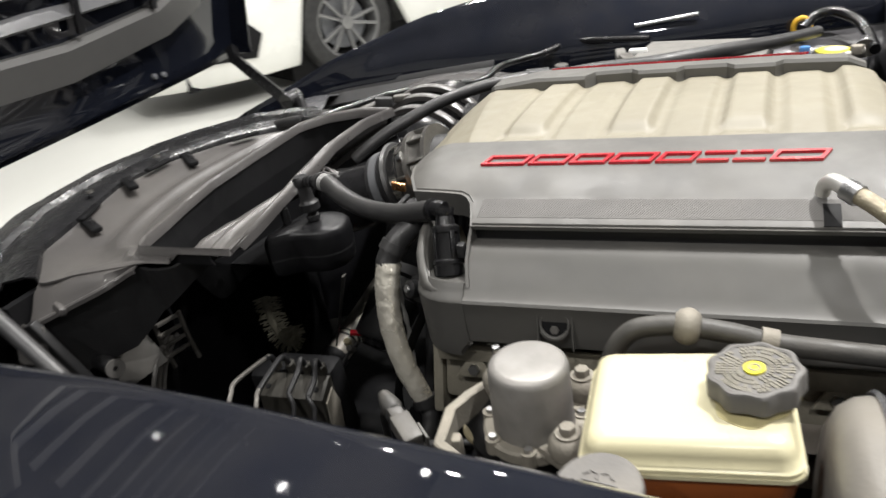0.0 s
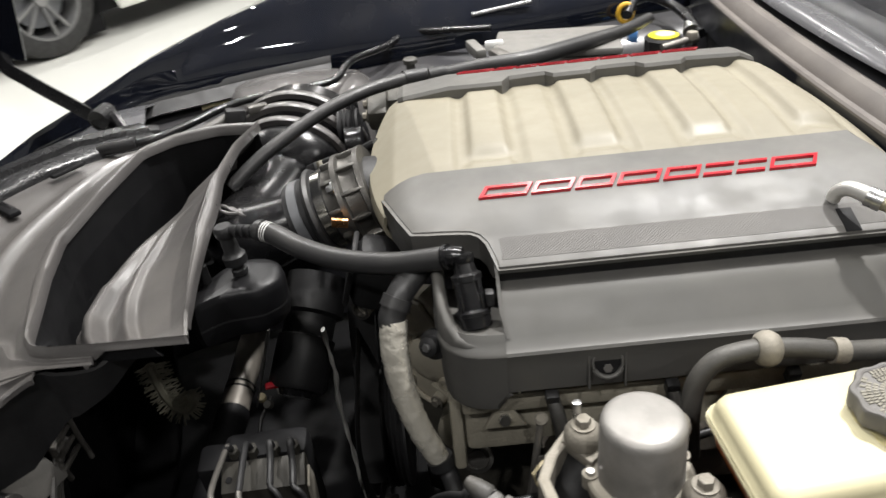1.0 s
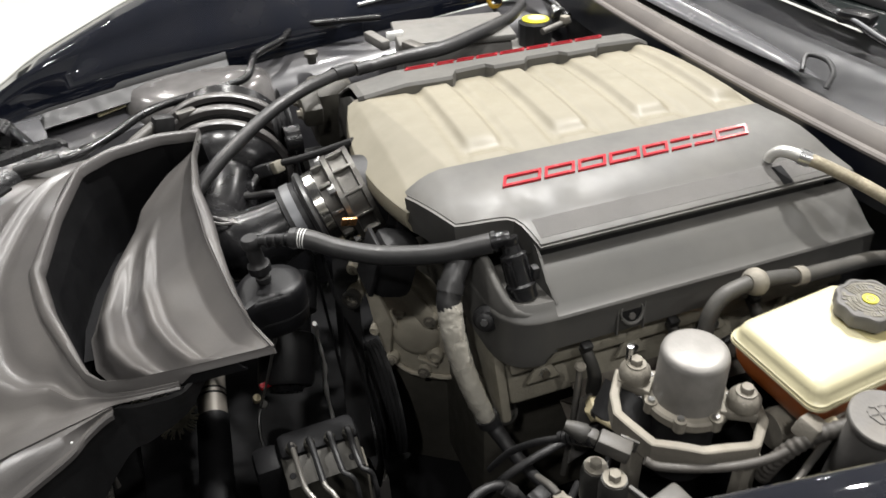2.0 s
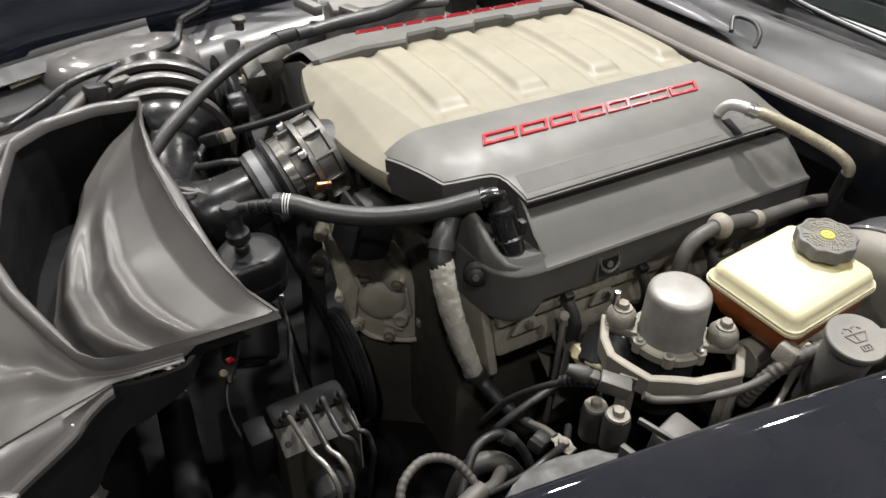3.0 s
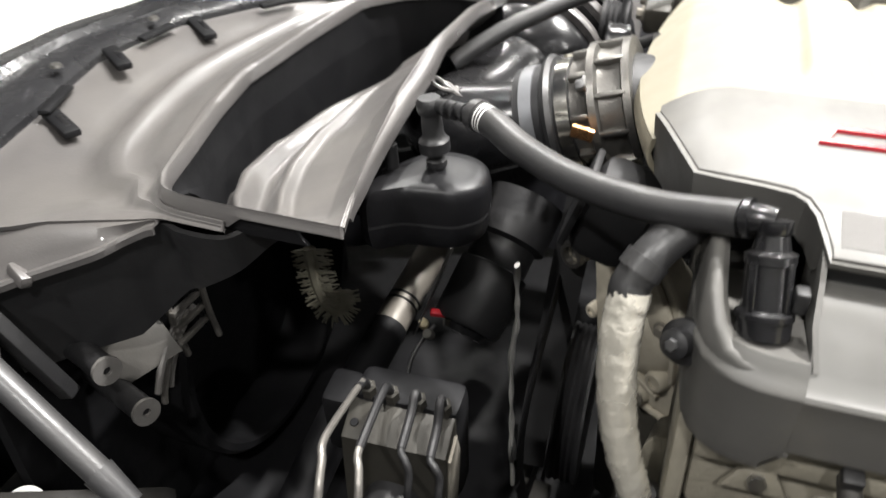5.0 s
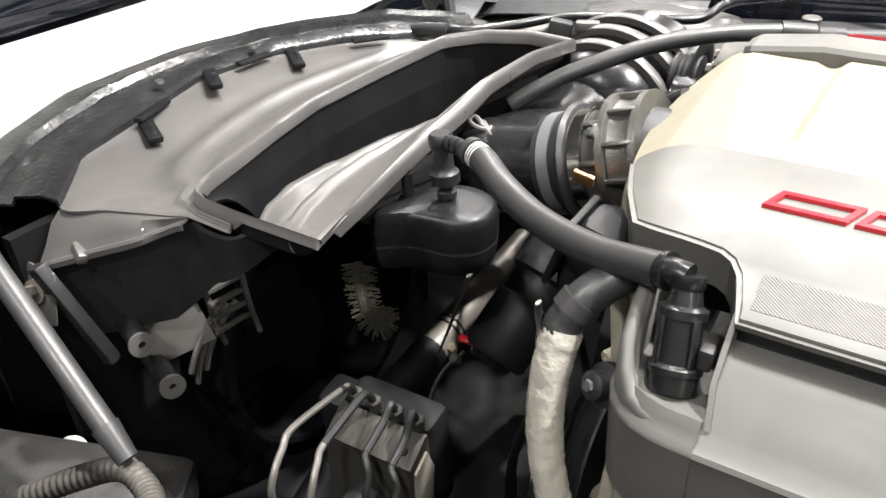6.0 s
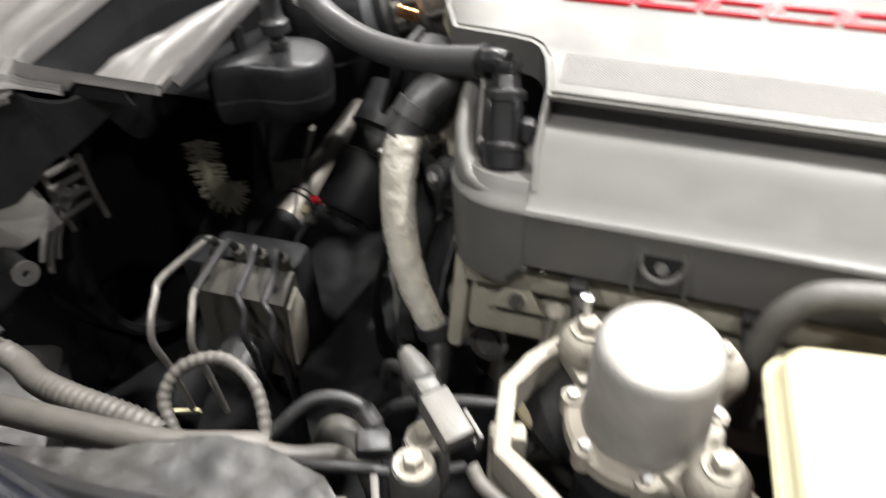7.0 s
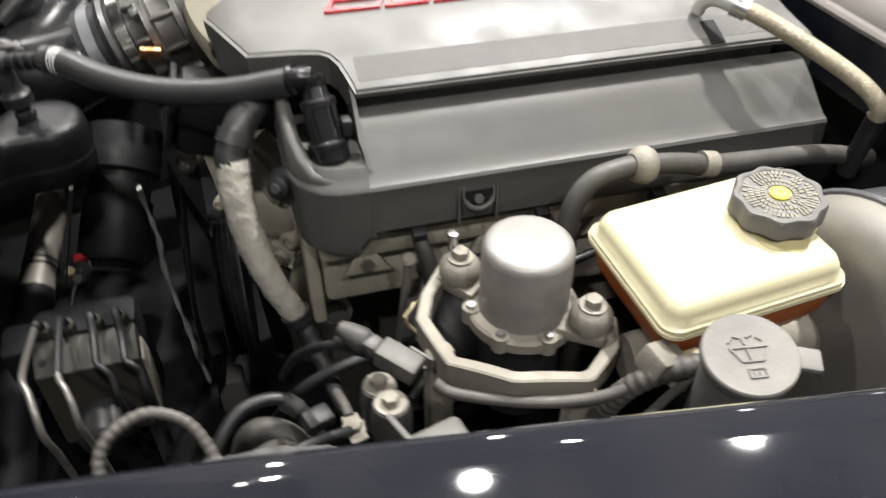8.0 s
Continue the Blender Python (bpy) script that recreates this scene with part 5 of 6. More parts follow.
for a in (0.6, 2.2, 3.8, 5.4):
    part("fin", box(0.003, 0.005, 0.03, fmx @ pose(0.0125 * math.cos(a), 0.0125 * math.sin(a), 0.027, 0, 0, math.degrees(a)), 0.001), BLACK_CLEAN, root)
part("elbow", tube([(-0.176, -0.059, 0.800), (-0.184, -0.057, 0.800), (-0.194, -0.054, 0.797)], 0.0085, 16, 4), BLACK_CLEAN, root)
part("clip_ring", tube([(-0.187, -0.0562, 0.7992), (-0.1905, -0.055, 0.7982)], 0.0112, 18, 2), BLACK_CLEAN, root)
part("side_clip", box(0.008, 0.010, 0.014, pose(-0.156, -0.079, 0.768, 0, 0, 0), 0.002), BLACK, root)
root = thing("foil_hose", "hose wrapped in crinkled silver heat foil", "hose", (-0.24, -0.07, 0.6))
line = spline([(-0.243, -0.066, 0.744), (-0.244, -0.079, 0.716), (-0.240, -0.091, 0.682), (-0.230, -0.098, 0.642), (-0.216, -0.097, 0.600)], 14)
bm = bmesh.new()
rings = []
for i, p in enumerate(line):
    way = (line[min(i + 1, len(line) - 1)] - line[max(i - 1, 0)]).normalized()
    side = way.cross(Vector((0, 1, 0))).normalized()
    up = side.cross(way)
    rings.append([p + (0.0128 - 0.0022 * (i / (len(line) - 1)) ** 1.5 + 0.00022 * math.sin(i * 0.8 + a) + 0.0007 * noise.noise(Vector((3.5 * math.cos(a), 3.5 * math.sin(a), i * 0.75))) + 0.0006 * noise.noise(Vector((9 * math.cos(a), 9 * math.sin(a), i * 1.6)))) * (math.cos(a) * side + math.sin(a) * up) for a in (2 * math.pi * k / 26 for k in range(26))])
part("foil", loft(bm, rings), FOIL, root, "", 50)
part("hose", tube([(-0.195, 0.0, 0.815 - 0.04), (-0.212, -0.03, 0.778), (-0.232, -0.052, 0.766), (-0.243, -0.064, 0.748), (-0.2435, -0.069, 0.738)], 0.0122, 18, 8), RUBBER, root)
part("joint", tube([(-0.236, -0.056, 0.762), (-0.2405, -0.061, 0.754)], 0.0138, 18, 3), RUBBER, root)
part("tail", tube([(-0.216, -0.097, 0.602), (-0.208, -0.105, 0.585), (-0.200, -0.140, 0.578), (-0.196, -0.175, 0.585), (-0.192, -0.205, 0.596)], lambda s: 0.0105 - 0.0055 * s, 16, 6), DEEP_BLACK, root)
part("tail_clip", tube([(-0.2165, -0.097, 0.603), (-0.2135, -0.099, 0.594)], 0.0132, 16, 2), BLACK, root)
root = thing("earth_strap", "dusty earth lead with crimped lug and bolt", "cable", (-0.19, -0.21, 0.59))
part("sleeve", tube([(-0.1955, -0.180, 0.589), (-0.192, -0.20, 0.598), (-0.190, -0.215, 0.601)], 0.0042, 12, 4), CONN_GREY, root)
part("lug", box(0.013, 0.026, 0.003, pose(-0.188, -0.226, 0.6005, 0, 0, 10), 0.001), ALU_DIRTY, root)
part("bolt", hexbolt(pose(-0.1885, -0.2265, 0.6025), 0.006, 0.005, 0.009), ALU_DIRTY, root)

root = thing("braided_hose", "tan braided hose with a crimped steel end", "hose", (0.2, -0.1, 0.76))
BR = [(0.163, -0.068, 0.8225), (0.178, -0.082, 0.8175), (0.205, -0.109, 0.804), (0.2297, -0.1344, 0.789), (0.243, -0.150, 0.778), (0.2495, -0.1575, 0.768), (0.252, -0.157, 0.757)]
part("braid", tube(BR, 0.0070, 20, 10), BRAID, root)
part("crimp", tube([(0.161, -0.066, 0.8232), (0.170, -0.0745, 0.8203)], 0.0088, 18, 3), STEEL, root, "bright crimped collar")
part("pipe_end", tube([(0.1475, -0.040, 0.808), (0.1490, -0.043, 0.8165), (0.1535, -0.0505, 0.8228), (0.1600, -0.0615, 0.8232), (0.166, -0.0705, 0.8212)], lambda k: 0.0058 + 0.0016 * k, 18, 6), PALE_PIPE, root, "bright curved pipe end")
part("tail", tube([(0.2515, -0.157, 0.760), (0.2535, -0.154, 0.745), (0.254, -0.148, 0.70)], 0.0078, 16, 4), DEEP_BLACK, root, "black rubber tail")
root = thing("vent_pipe", "long black pipe crossing the engine front", "hose", (-0.35, 0.3, 0.75))
part("tube", tube([(-0.470, 0.300, 0.720), (-0.440, 0.321, 0.740), (-0.409, 0.342, 0.7565), (-0.3475, 0.384, 0.780), (-0.286, 0.426, 0.7905), (-0.225, 0.468, 0.790)], 0.0095, 16, 8), RUBBER, root)
part("coupling", tube([(-0.232, 0.464, 0.791), (-0.20, 0.478, 0.789)], 0.0108, 16, 3), BLACK, root)
root = thing("vapour_line", "dark vapour hose running beside the far cover", "hose", (-0.05, 0.52, 0.75))
part("tube", tube([(-0.175, 0.478, 0.788), (-0.12, 0.488, 0.790), (-0.05, 0.498, 0.790), (0.0, 0.52, 0.79), (0.06, 0.56, 0.788), (0.13, 0.62, 0.782), (0.19, 0.70, 0.775)], lambda s: 0.009 + 0.003 * math.sin(math.pi * s), 14, 8), RUBBER, root)
part("tee", tube([(-0.195, 0.475, 0.788), (-0.17, 0.48, 0.789)], 0.010, 14, 3), BLACK, root)
part("branch", tube([(-0.185, 0.477, 0.788), (-0.19, 0.50, 0.785), (-0.215, 0.51, 0.77), (-0.235, 0.50, 0.745)], 0.0065, 12, 6), DULL_STEEL, root, "bright metal branch pipe")
part("bracket", box(0.02, 0.05, 0.012, pose(-0.085, 0.515, 0.794, 0, 0, 20), 0.003), DULL_STEEL, root)

# ---- brake and washer side ----
root = thing("vacuum_pump", "grey metal vacuum pump on a cast bracket", "vacuum pump", (-0.06, -0.216, 0.6))
PUMP = pose(-0.0595, -0.2155, 0)
part("canister", lathe([(0, 0.7470), (0.0235, 0.7475), (0.0275, 0.7465), (0.0300, 0.7440), (0.0312, 0.7395), (0.0318, 0.70), (0.0322, 0.689), (0, 0.689)], PUMP, 56), PUMP_STEEL, root, "stained pressed steel can")
part("flange", lathe([(0, 0.690), (0.0385, 0.690), (0.0405, 0.688), (0.0405, 0.680), (0.036, 0.677), (0, 0.677)], PUMP, 48), ALU_DIRTY, root)
for k in range(7):
    a = 2 * math.pi * (k + 0.4) / 7
    part("lug", lathe([(0, 0.679), (0.0062, 0.679), (0.0062, 0.6915), (0, 0.6915)], PUMP @ pose(0.0375 * math.cos(a), 0.0375 * math.sin(a), 0), 14), ALU_DIRTY, root)
    part("screw", hexbolt(PUMP @ pose(0.0375 * math.cos(a), 0.0375 * math.sin(a), 0.6915), 0.0035, 0.003), STEEL, root)
part("lower_body", lathe([(0, 0.677), (0.031, 0.677), (0.031, 0.60), (0, 0.60)], PUMP, 36), BLACK, root, "black lower motor body")
for sx, sy in ((-0.096, -0.181), (-0.024, -0.250), (-0.027, -0.180)):
    d = Vector((sx + 0.0595, sy + 0.2155, 0)).normalized()
    part("ear", prism([(-0.018, -0.016), (0.014, -0.010), (0.014, 0.010), (-0.018, 0.016)], 0.684, 0.694, Matrix.Translation((sx, sy, 0)) @ Matrix.Rotation(math.atan2(d.y, d.x), 4, "Z"), 0.002), ALU_DIRTY, root)
    part("bushing", lathe([(0, 0.694), (0.0145, 0.694), (0.0155, 0.699), (0.0145, 0.705), (0.011, 0.7095), (0.0085, 0.711), (0, 0.711)], pose(sx, sy, 0), 26), ALU_DIRTY, root, "dusty tan bushing")
    part("bolt", hexbolt(pose(sx, sy, 0.712), 0.0062, 0.006, 0.0095), ALU_DIRTY, root)
part("stud", lathe([(0, 0.711), (0.0035, 0.711), (0.0035, 0.728), (0, 0.729)], pose(-0.0995, -0.1735, 0), 10), STEEL, root)
root = thing("pump_bracket", "dusty cast octagonal bracket round the pump", "bracket", (-0.07, -0.24, 0.6))
OCT = [(-0.104, -0.168), (-0.123, -0.190), (-0.132, -0.212), (-0.124, -0.258), (-0.090, -0.284), (-0.042, -0.292), (-0.014, -0.268), (-0.006, -0.245)]
rows = []
for n, p in enumerate(resample([(x, y, 0) for x, y in OCT], 44)):
    d = Vector((p.x + 0.0595, p.y + 0.2155, 0)).normalized()
    zt = 0.694 - 0.004 * math.sin(n * 0.2)
    rows.append([p - d * 0.0045 + Vector((0, 0, zt - 0.022)), p - d * 0.0045 + Vector((0, 0, zt - 0.001)), p - d * 0.003 + Vector((0, 0, zt)), p + d * 0.003 + Vector((0, 0, zt)), p + d * 0.0045 + Vector((0, 0, zt - 0.001)), p + d * 0.0045 + Vector((0, 0, zt - 0.022))])
part("frame", loft(bmesh.new(), rows), ALU_DIRTY, root, "", 30)
part("leg", box(0.02, 0.012, 0.10, pose(-0.126, -0.235, 0.63, 0, 0, 15), 0.003), ALU_DIRTY, root)
part("leg", box(0.02, 0.012, 0.10, pose(-0.045, -0.290, 0.63, 0, 0, 5), 0.003), ALU_DIRTY, root)
part("side_drum", lathe([(0, 0), (0.03, 0), (0.033, 0.004), (0.033, 0.04), (0, 0.04)], along((-0.112, -0.186, 0.630), (-0.092, -0.176, 0.650)), 28), DEEP_BLACK, root)

root = thing("brake_fluid_reservoir", "cream translucent brake fluid reservoir over amber fluid", "fluid reservoir", (0.05, -0.25, 0.68))
RS = pose(0.0580, -0.2490, 0.745, 1.0, -3.0, 4) @ pose(0, 0, -0.745)


def slab(w, d, r, z):
    out = []
    for cx, cy, a0 in ((w / 2 - r, d / 2 - r, 0), (-w / 2 + r, d / 2 - r, 90), (-w / 2 + r, -d / 2 + r, 180), (w / 2 - r, -d / 2 + r, 270)):
        out += [RS @ Vector((cx + r * math.cos(radians(a0 + 15 * k)), cy + r * math.sin(radians(a0 + 15 * k)), z)) for k in range(7)]
    return out


part("upper_shell", loft(bmesh.new(), [slab(0.133, 0.109, 0.012, 0.7365), slab(0.133, 0.109, 0.012, 0.7395), slab(0.128, 0.104, 0.011, 0.741), slab(0.125, 0.101, 0.011, 0.7475), slab(0.121, 0.097, 0.011, 0.7525), slab(0.113, 0.089, 0.010, 0.7555), slab(0.098, 0.074, 0.01, 0.7565), slab(0.03, 0.03, 0.01, 0.757)]), CREAM, root, "cream translucent plastic lid", 50)
part("seam", loft(bmesh.new(), [slab(0.1350, 0.1108, 0.0125, 0.7332), slab(0.1350, 0.1108, 0.0125, 0.7362)]), CREAM, root)
part("fluid_body", loft(bmesh.new(), [slab(0.105, 0.085, 0.012, 0.695), slab(0.122, 0.100, 0.012, 0.712), slab(0.1295, 0.1055, 0.012, 0.733)]), AMBER, root, "amber lower half filled with fluid", 40)
cm = pose(0.100, -0.2450, 0.7565, 2, -4, 0) @ Matrix.Diagonal((0.885, 0.885, 0.92, 1.0))
part("neck", lathe([(0, 0), (0.026, 0), (0.025, 0.007), (0, 0.007)], cm, 32), CREAM, root)
cap = part("cap", lathe([(0, 0.006), (0.0305, 0.006), (0.0325, 0.0075), (0.0325, 0.021), (0.0312, 0.0228), (0.0285, 0.0235), (0.0270, 0.0228), (0.0268, 0.0222), (0, 0.0222)], cm, 120, wobble=lambda a: 1 + 0.042 * math.cos(9 * a)), CAP_GREY, root, "grey scalloped screw cap")
part("cap_print", lathe([(0, 0.0222), (0.0075, 0.0222), (0.0075, 0.0238), (0, 0.0238)], cm, 28), YELLOW, cap, "yellow printed centre")
part("cap_ring", lathe([(0.0028, 0.0238), (0.0044, 0.0238), (0.0044, 0.0241), (0.0028, 0.0241)], cm, 24), OLIVE, cap)
for ring, (rr, n) in enumerate(((0.0115, 26), (0.0160, 34), (0.0205, 44), (0.0245, 52))):
    bm = bmesh.new()
    for k in range(n):
        a = 2 * math.pi * k / n
        if random.random() < 0.12:
            continue
        box(0.0036, 0.0015 + 0.0010 * random.random(), 0.0010, cm @ pose(rr * math.cos(a), rr * math.sin(a), 0.0226, 0, 0, math.degrees(a)), 0, bm)
    part("raised_print", bm, TAN_PRINT, cap, "ring of worn raised bars")
stain = [(0.0262 * (1 + 0.10 * math.sin(3 * a + 1) + 0.04 * math.sin(7 * a)), a) for a in (2 * math.pi * k / 48 for k in range(48))]
part("dried_fluid", prism([(r * math.cos(a), r * math.sin(a)) for r, a in stain], 0, 0.0003, RS @ pose(0.040, -0.006, 0.7569)), STAIN, root, "dried yellow brake fluid film")

root = thing("brake_booster", "dusty grey round brake booster shell", "brake booster", (0.2, -0.26, 0.5))
bx = along((0.138, -0.297, 0.652), (0.30, -0.297, 0.652))
part("front_shell", lathe([(0, 0.0), (0.06, 0.0), (0.085, 0.002), (0.102, 0.005), (0.113, 0.011), (0.119, 0.020), (0.121, 0.030), (0, 0.030)], bx, 56), BOOSTER, root, "", 50)
part("rim", lathe([(0.11, 0.029), (0.123, 0.029), (0.125, 0.031), (0.123, 0.034), (0.11, 0.034)], bx, 56), SILVER_COWL, root)
part("rear_shell", lathe([(0, 0.034), (0.121, 0.034), (0.119, 0.09), (0.09, 0.13), (0, 0.13)], bx, 56), SILVER_COWL, root)
root = thing("master_cylinder", "cast aluminium brake master cylinder", "master cylinder", (0.05, -0.26, 0.66))
part("body", lathe([(0, 0), (0.018, 0), (0.02, 0.01), (0.02, 0.15), (0, 0.15)], along((0.0, -0.265, 0.665), (0.2, -0.275, 0.66)), 24), ALU_DIRTY, root)
part("line_nut", hexbolt(along((0.02, -0.29, 0.675), (0.02, -0.33, 0.68)), 0.007, 0.014), ALU_DIRTY, root)

root = thing("washer_filler", "dusty grey washer fluid filler with moulded wiper symbol", "filler cap", (0.01, -0.357, 0.65))
WM = pose(0.017, -0.349, 0.7605, 9, -7, 0) @ Matrix.Diagonal((0.875, 0.875, 1.0, 1.0))
part("neck", lathe([(0, -0.11), (0.024, -0.11), (0.0255, -0.012), (0.0275, -0.010), (0.0275, -0.008), (0, -0.008)], WM, 40), CAP_DUSTY, root)
cap = part("cap", lathe([(0, -0.008), (0.0290, -0.008), (0.0298, -0.006), (0.0298, -0.0012), (0.0288, 0.0), (0, 0.0)], WM, 56), CAP_DUSTY, root, "round cap with a lifting tab")
part("tab", box(0.022, 0.016, 0.005, WM @ pose(0.030, -0.012, -0.004, 0, 6, -25), 0.002), CAP_DUSTY, cap)


def bar(a, b, w=0.0011):
    a, b = Vector((*a, 0)), Vector((*b, 0))
    return box((b - a).length, w, 0.0012, WM @ Matrix.Translation((a + b) / 2 + Vector((0, 0, 0.0004))) @ Matrix.Rotation(math.atan2(b.y - a.y, b.x - a.x), 4, "Z"))


SYM = Matrix.Rotation(radians(-12), 2)
marks = [((-0.012, 0.004), (0.012, 0.004)), ((-0.012, 0.004), (-0.0065, -0.006)), ((-0.0065, -0.006), (0.0065, -0.006)), ((0.0065, -0.006), (0.012, 0.004)), ((-0.001, -0.006), (-0.002, 0.003)), ((-0.002, 0.006), (-0.003, 0.011)), ((-0.004, 0.011), (-0.008, 0.0125)), ((0.0, 0.011), (0.004, 0.0125)), ((-0.009, 0.011), (-0.012, 0.008)), ((0.006, 0.011), (0.009, 0.008)), ((-0.005, -0.011), (0.005, -0.011)), ((-0.005, -0.017), (0.005, -0.017)), ((-0.005, -0.011), (-0.005, -0.017)), ((0.005, -0.011), (0.005, -0.017)), ((-0.002, -0.013), (-0.002, -0.017)), ((0.0015, -0.013), (0.0015, -0.017))]
for p, q in marks:
    part("moulded_line", bar(SYM @ Vector(p), SYM @ Vector(q)), CAP_GREY, cap)

root = thing("coolant_hose", "dusty grey rubber hose with a moulded bulge", "hose", (0.05, -0.156, 0.68))
CH = [(-0.006, -0.170, 0.655), (-0.008, -0.168, 0.695), (-0.004, -0.163, 0.724), (0.010, -0.159, 0.742), (0.030, -0.157, 0.7475), (0.051, -0.156, 0.748), (0.083, -0.155, 0.7435), (0.115, -0.154, 0.736), (0.16, -0.150, 0.730), (0.22, -0.145, 0.722), (0.28, -0.14, 0.705)]
part("tube", tube(CH, 0.0082, 18, 8), RUBBER_DUSTY, root)
part("bulge", lathe([(0, -0.009), (0.009, -0.009), (0.0125, -0.006), (0.0145, -0.001), (0.0145, 0.003), (0.012, 0.008), (0.009, 0.010), (0, 0.010)], along((0.051, -0.156, 0.748), (0.08, -0.155, 0.744)), 24), ALU_DIRTY, root, "dusty tan round check valve")
part("clip", lathe([(0.0078, -0.006), (0.0104, -0.006), (0.0104, 0.006), (0.0078, 0.006)], along((0.109, -0.1542, 0.7375), (0.13, -0.1535, 0.7335)), 20), ALU_DIRTY, root, "pale spring clip")

root = thing("wiring_connector", "grey sensor connector with open latch", "connector", (-0.15, -0.25, 0.68))
wm = along((-0.168, -0.236, 0.694), (-0.136, -0.266, 0.685))
part("housing", box(0.017, 0.015, 0.030, wm @ pose(0, 0, 0.016), 0.002), CONN_GREY, root)
part("collar", box(0.013, 0.012, 0.014, wm @ pose(0, 0, -0.006), 0.003), CONN_GREY, root)
part("boot", lathe([(0, -0.03), (0.005, -0.03), (0.0075, -0.022), (0.009, -0.012), (0.007, -0.008), (0, -0.008)], wm, 16), RUBBER_DUSTY, root)
for dy in (-0.006, 0.006):
    part("latch_arm", box(0.0025, 0.0022, 0.016, wm @ pose(0.0095, dy, 0.026), 0.0005), CONN_GREY, root)
part("latch_bar", box(0.0025, 0.014, 0.0028, wm @ pose(0.0095, 0, 0.034), 0.0005), CONN_GREY, root)
part("latch_window", box(0.001, 0.008, 0.010, wm @ pose(0.0088, 0, 0.026)), PIT, root)
part("cable", tube([(-0.137, -0.266, 0.685), (-0.125, -0.275, 0.681), (-0.083, -0.2945, 0.683), (-0.045, -0.307, 0.690), (-0.020, -0.313, 0.704), (-0.012, -0.315, 0.716)], 0.0041, 14, 8), LOOM, root)
part("lead", tube([(-0.186, -0.217, 0.683), (-0.205, -0.197, 0.664), (-0.222, -0.172, 0.63), (-0.235, -0.15, 0.585)], 0.0036, 12, 6), DEEP_BLACK, root)
for k in range(7):
    q = Vector((-0.170, -0.234, 0.6945)).lerp(Vector((-0.189, -0.213, 0.681)), k / 6)
    part("boot_ring", tube([q, q + Vector((-0.0022, 0.0025, -0.0016))], 0.0088 - 0.0006 * k, 14, 2), DEEP_BLACK, root)
part("lead_wire", tube([(-0.136, -0.267, 0.684), (-0.132, -0.271, 0.682)], 0.002, 8, 3), RED, root)

for x, y, z, h in ((-0.167, -0.268, 0.676, 0.04), (-0.170, -0.242, 0.664, 0.04)):
    stud = thing("rubber_mount", "dusty rubber mount with washered bolt", "mount", (x, y, z - h), "modulator mounts")
    part("body", lathe([(0, -h), (0.0125, -h), (0.0135, -0.012), (0.0125, -0.004), (0.0115, 0), (0, 0)], pose(x, y, z), 26), RUBBER_DUSTY, stud)
    part("washer", lathe([(0, 0), (0.0105, 0), (0.0105, 0.002), (0, 0.002)], pose(x, y, z), 24), ALU_DIRTY, stud)
    part("bolt", hexbolt(pose(x, y, z + 0.002), 0.0058, 0.006), ALU_DIRTY, stud)
root = thing("dipstick", "thin grey dipstick tube with pale cap", "dipstick", (-0.13, -0.13, 0.55))
part("tube", tube([(-0.122, -0.124, 0.664), (-0.128, -0.131, 0.63), (-0.137, -0.14, 0.58), (-0.145, -0.145, 0.53)], 0.0034, 10, 5), DULL_STEEL, root)
part("cap", lathe([(0, 0), (0.006, 0), (0.0062, 0.003), (0.004, 0.005), (0, 0.005)], pose(-0.1215, -0.1235, 0.664, 20, -10, 0), 14), ALU_DIRTY, root)
root = thing("oil_sensor", "yellowed sensor plug beside the dipstick", "sensor", (-0.127, -0.165, 0.63))
part("body", lathe([(0, 0), (0.009, 0), (0.009, 0.02), (0.0115, 0.021), (0.0115, 0.03), (0.008, 0.034), (0, 0.034)], along((-0.115, -0.145, 0.63), (-0.132, -0.182, 0.652)), 6), YELLOWED, root)
part("lead", tube([(-0.131, -0.18, 0.65), (-0.125, -0.20, 0.655), (-0.115, -0.205, 0.65), (-0.10, -0.20, 0.64)], 0.004, 10, 5), YELLOWED, root)
root = thing("heat_shield", "flat dusty triangular heat shield", "shield", (-0.115, -0.142, 0.53))
part("plate", prism([(-0.03, -0.04), (0.032, -0.04), (0.012, 0.03), (-0.004, 0.033)], 0, 0.003, pose(-0.122, -0.143, 0.605, 80, 0, 15), 0.001), DULL_GREY, root)

# ---- wiring loom in the pit ----


def conduit(pts, r, name="conduit"):
    """Split corrugated tube: narrow rings along a bent line."""
    fine = spline(pts, 16)
    n = int(sum((b - a).length for a, b in zip(fine, fine[1:])) / 0.0016)
    fine = resample(fine, n)
    bm = bmesh.new()
    rings = []
    normal = Vector((0, 0, 1))
    for i, p in enumerate(fine):
        way = (fine[min(i + 1, n - 1)] - fine[max(i - 1, 0)]).normalized()
        normal = (normal - way * normal.dot(way)).normalized()
        side = way.cross(normal)
        rr = r * (1.0 if (i // 2) % 2 else 0.9)
        rings.append([p + rr * (math.cos(a) * side + math.sin(a) * normal) for a in (2 * math.pi * k / 12 for k in range(12))])
    return loft(bm, rings)


root = thing("wiring_loom", "dusty corrugated wiring loom looping over the frame rail", "wiring loom", (-0.35, -0.22, 0.56))
part("loop", conduit([(-0.352, -0.236, 0.585), (-0.366, -0.222, 0.605), (-0.358, -0.206, 0.622), (-0.332, -0.196, 0.629), (-0.306, -0.203, 0.622), (-0.292, -0.218, 0.604), (-0.288, -0.232, 0.59)], 0.0048), LOOM, root)
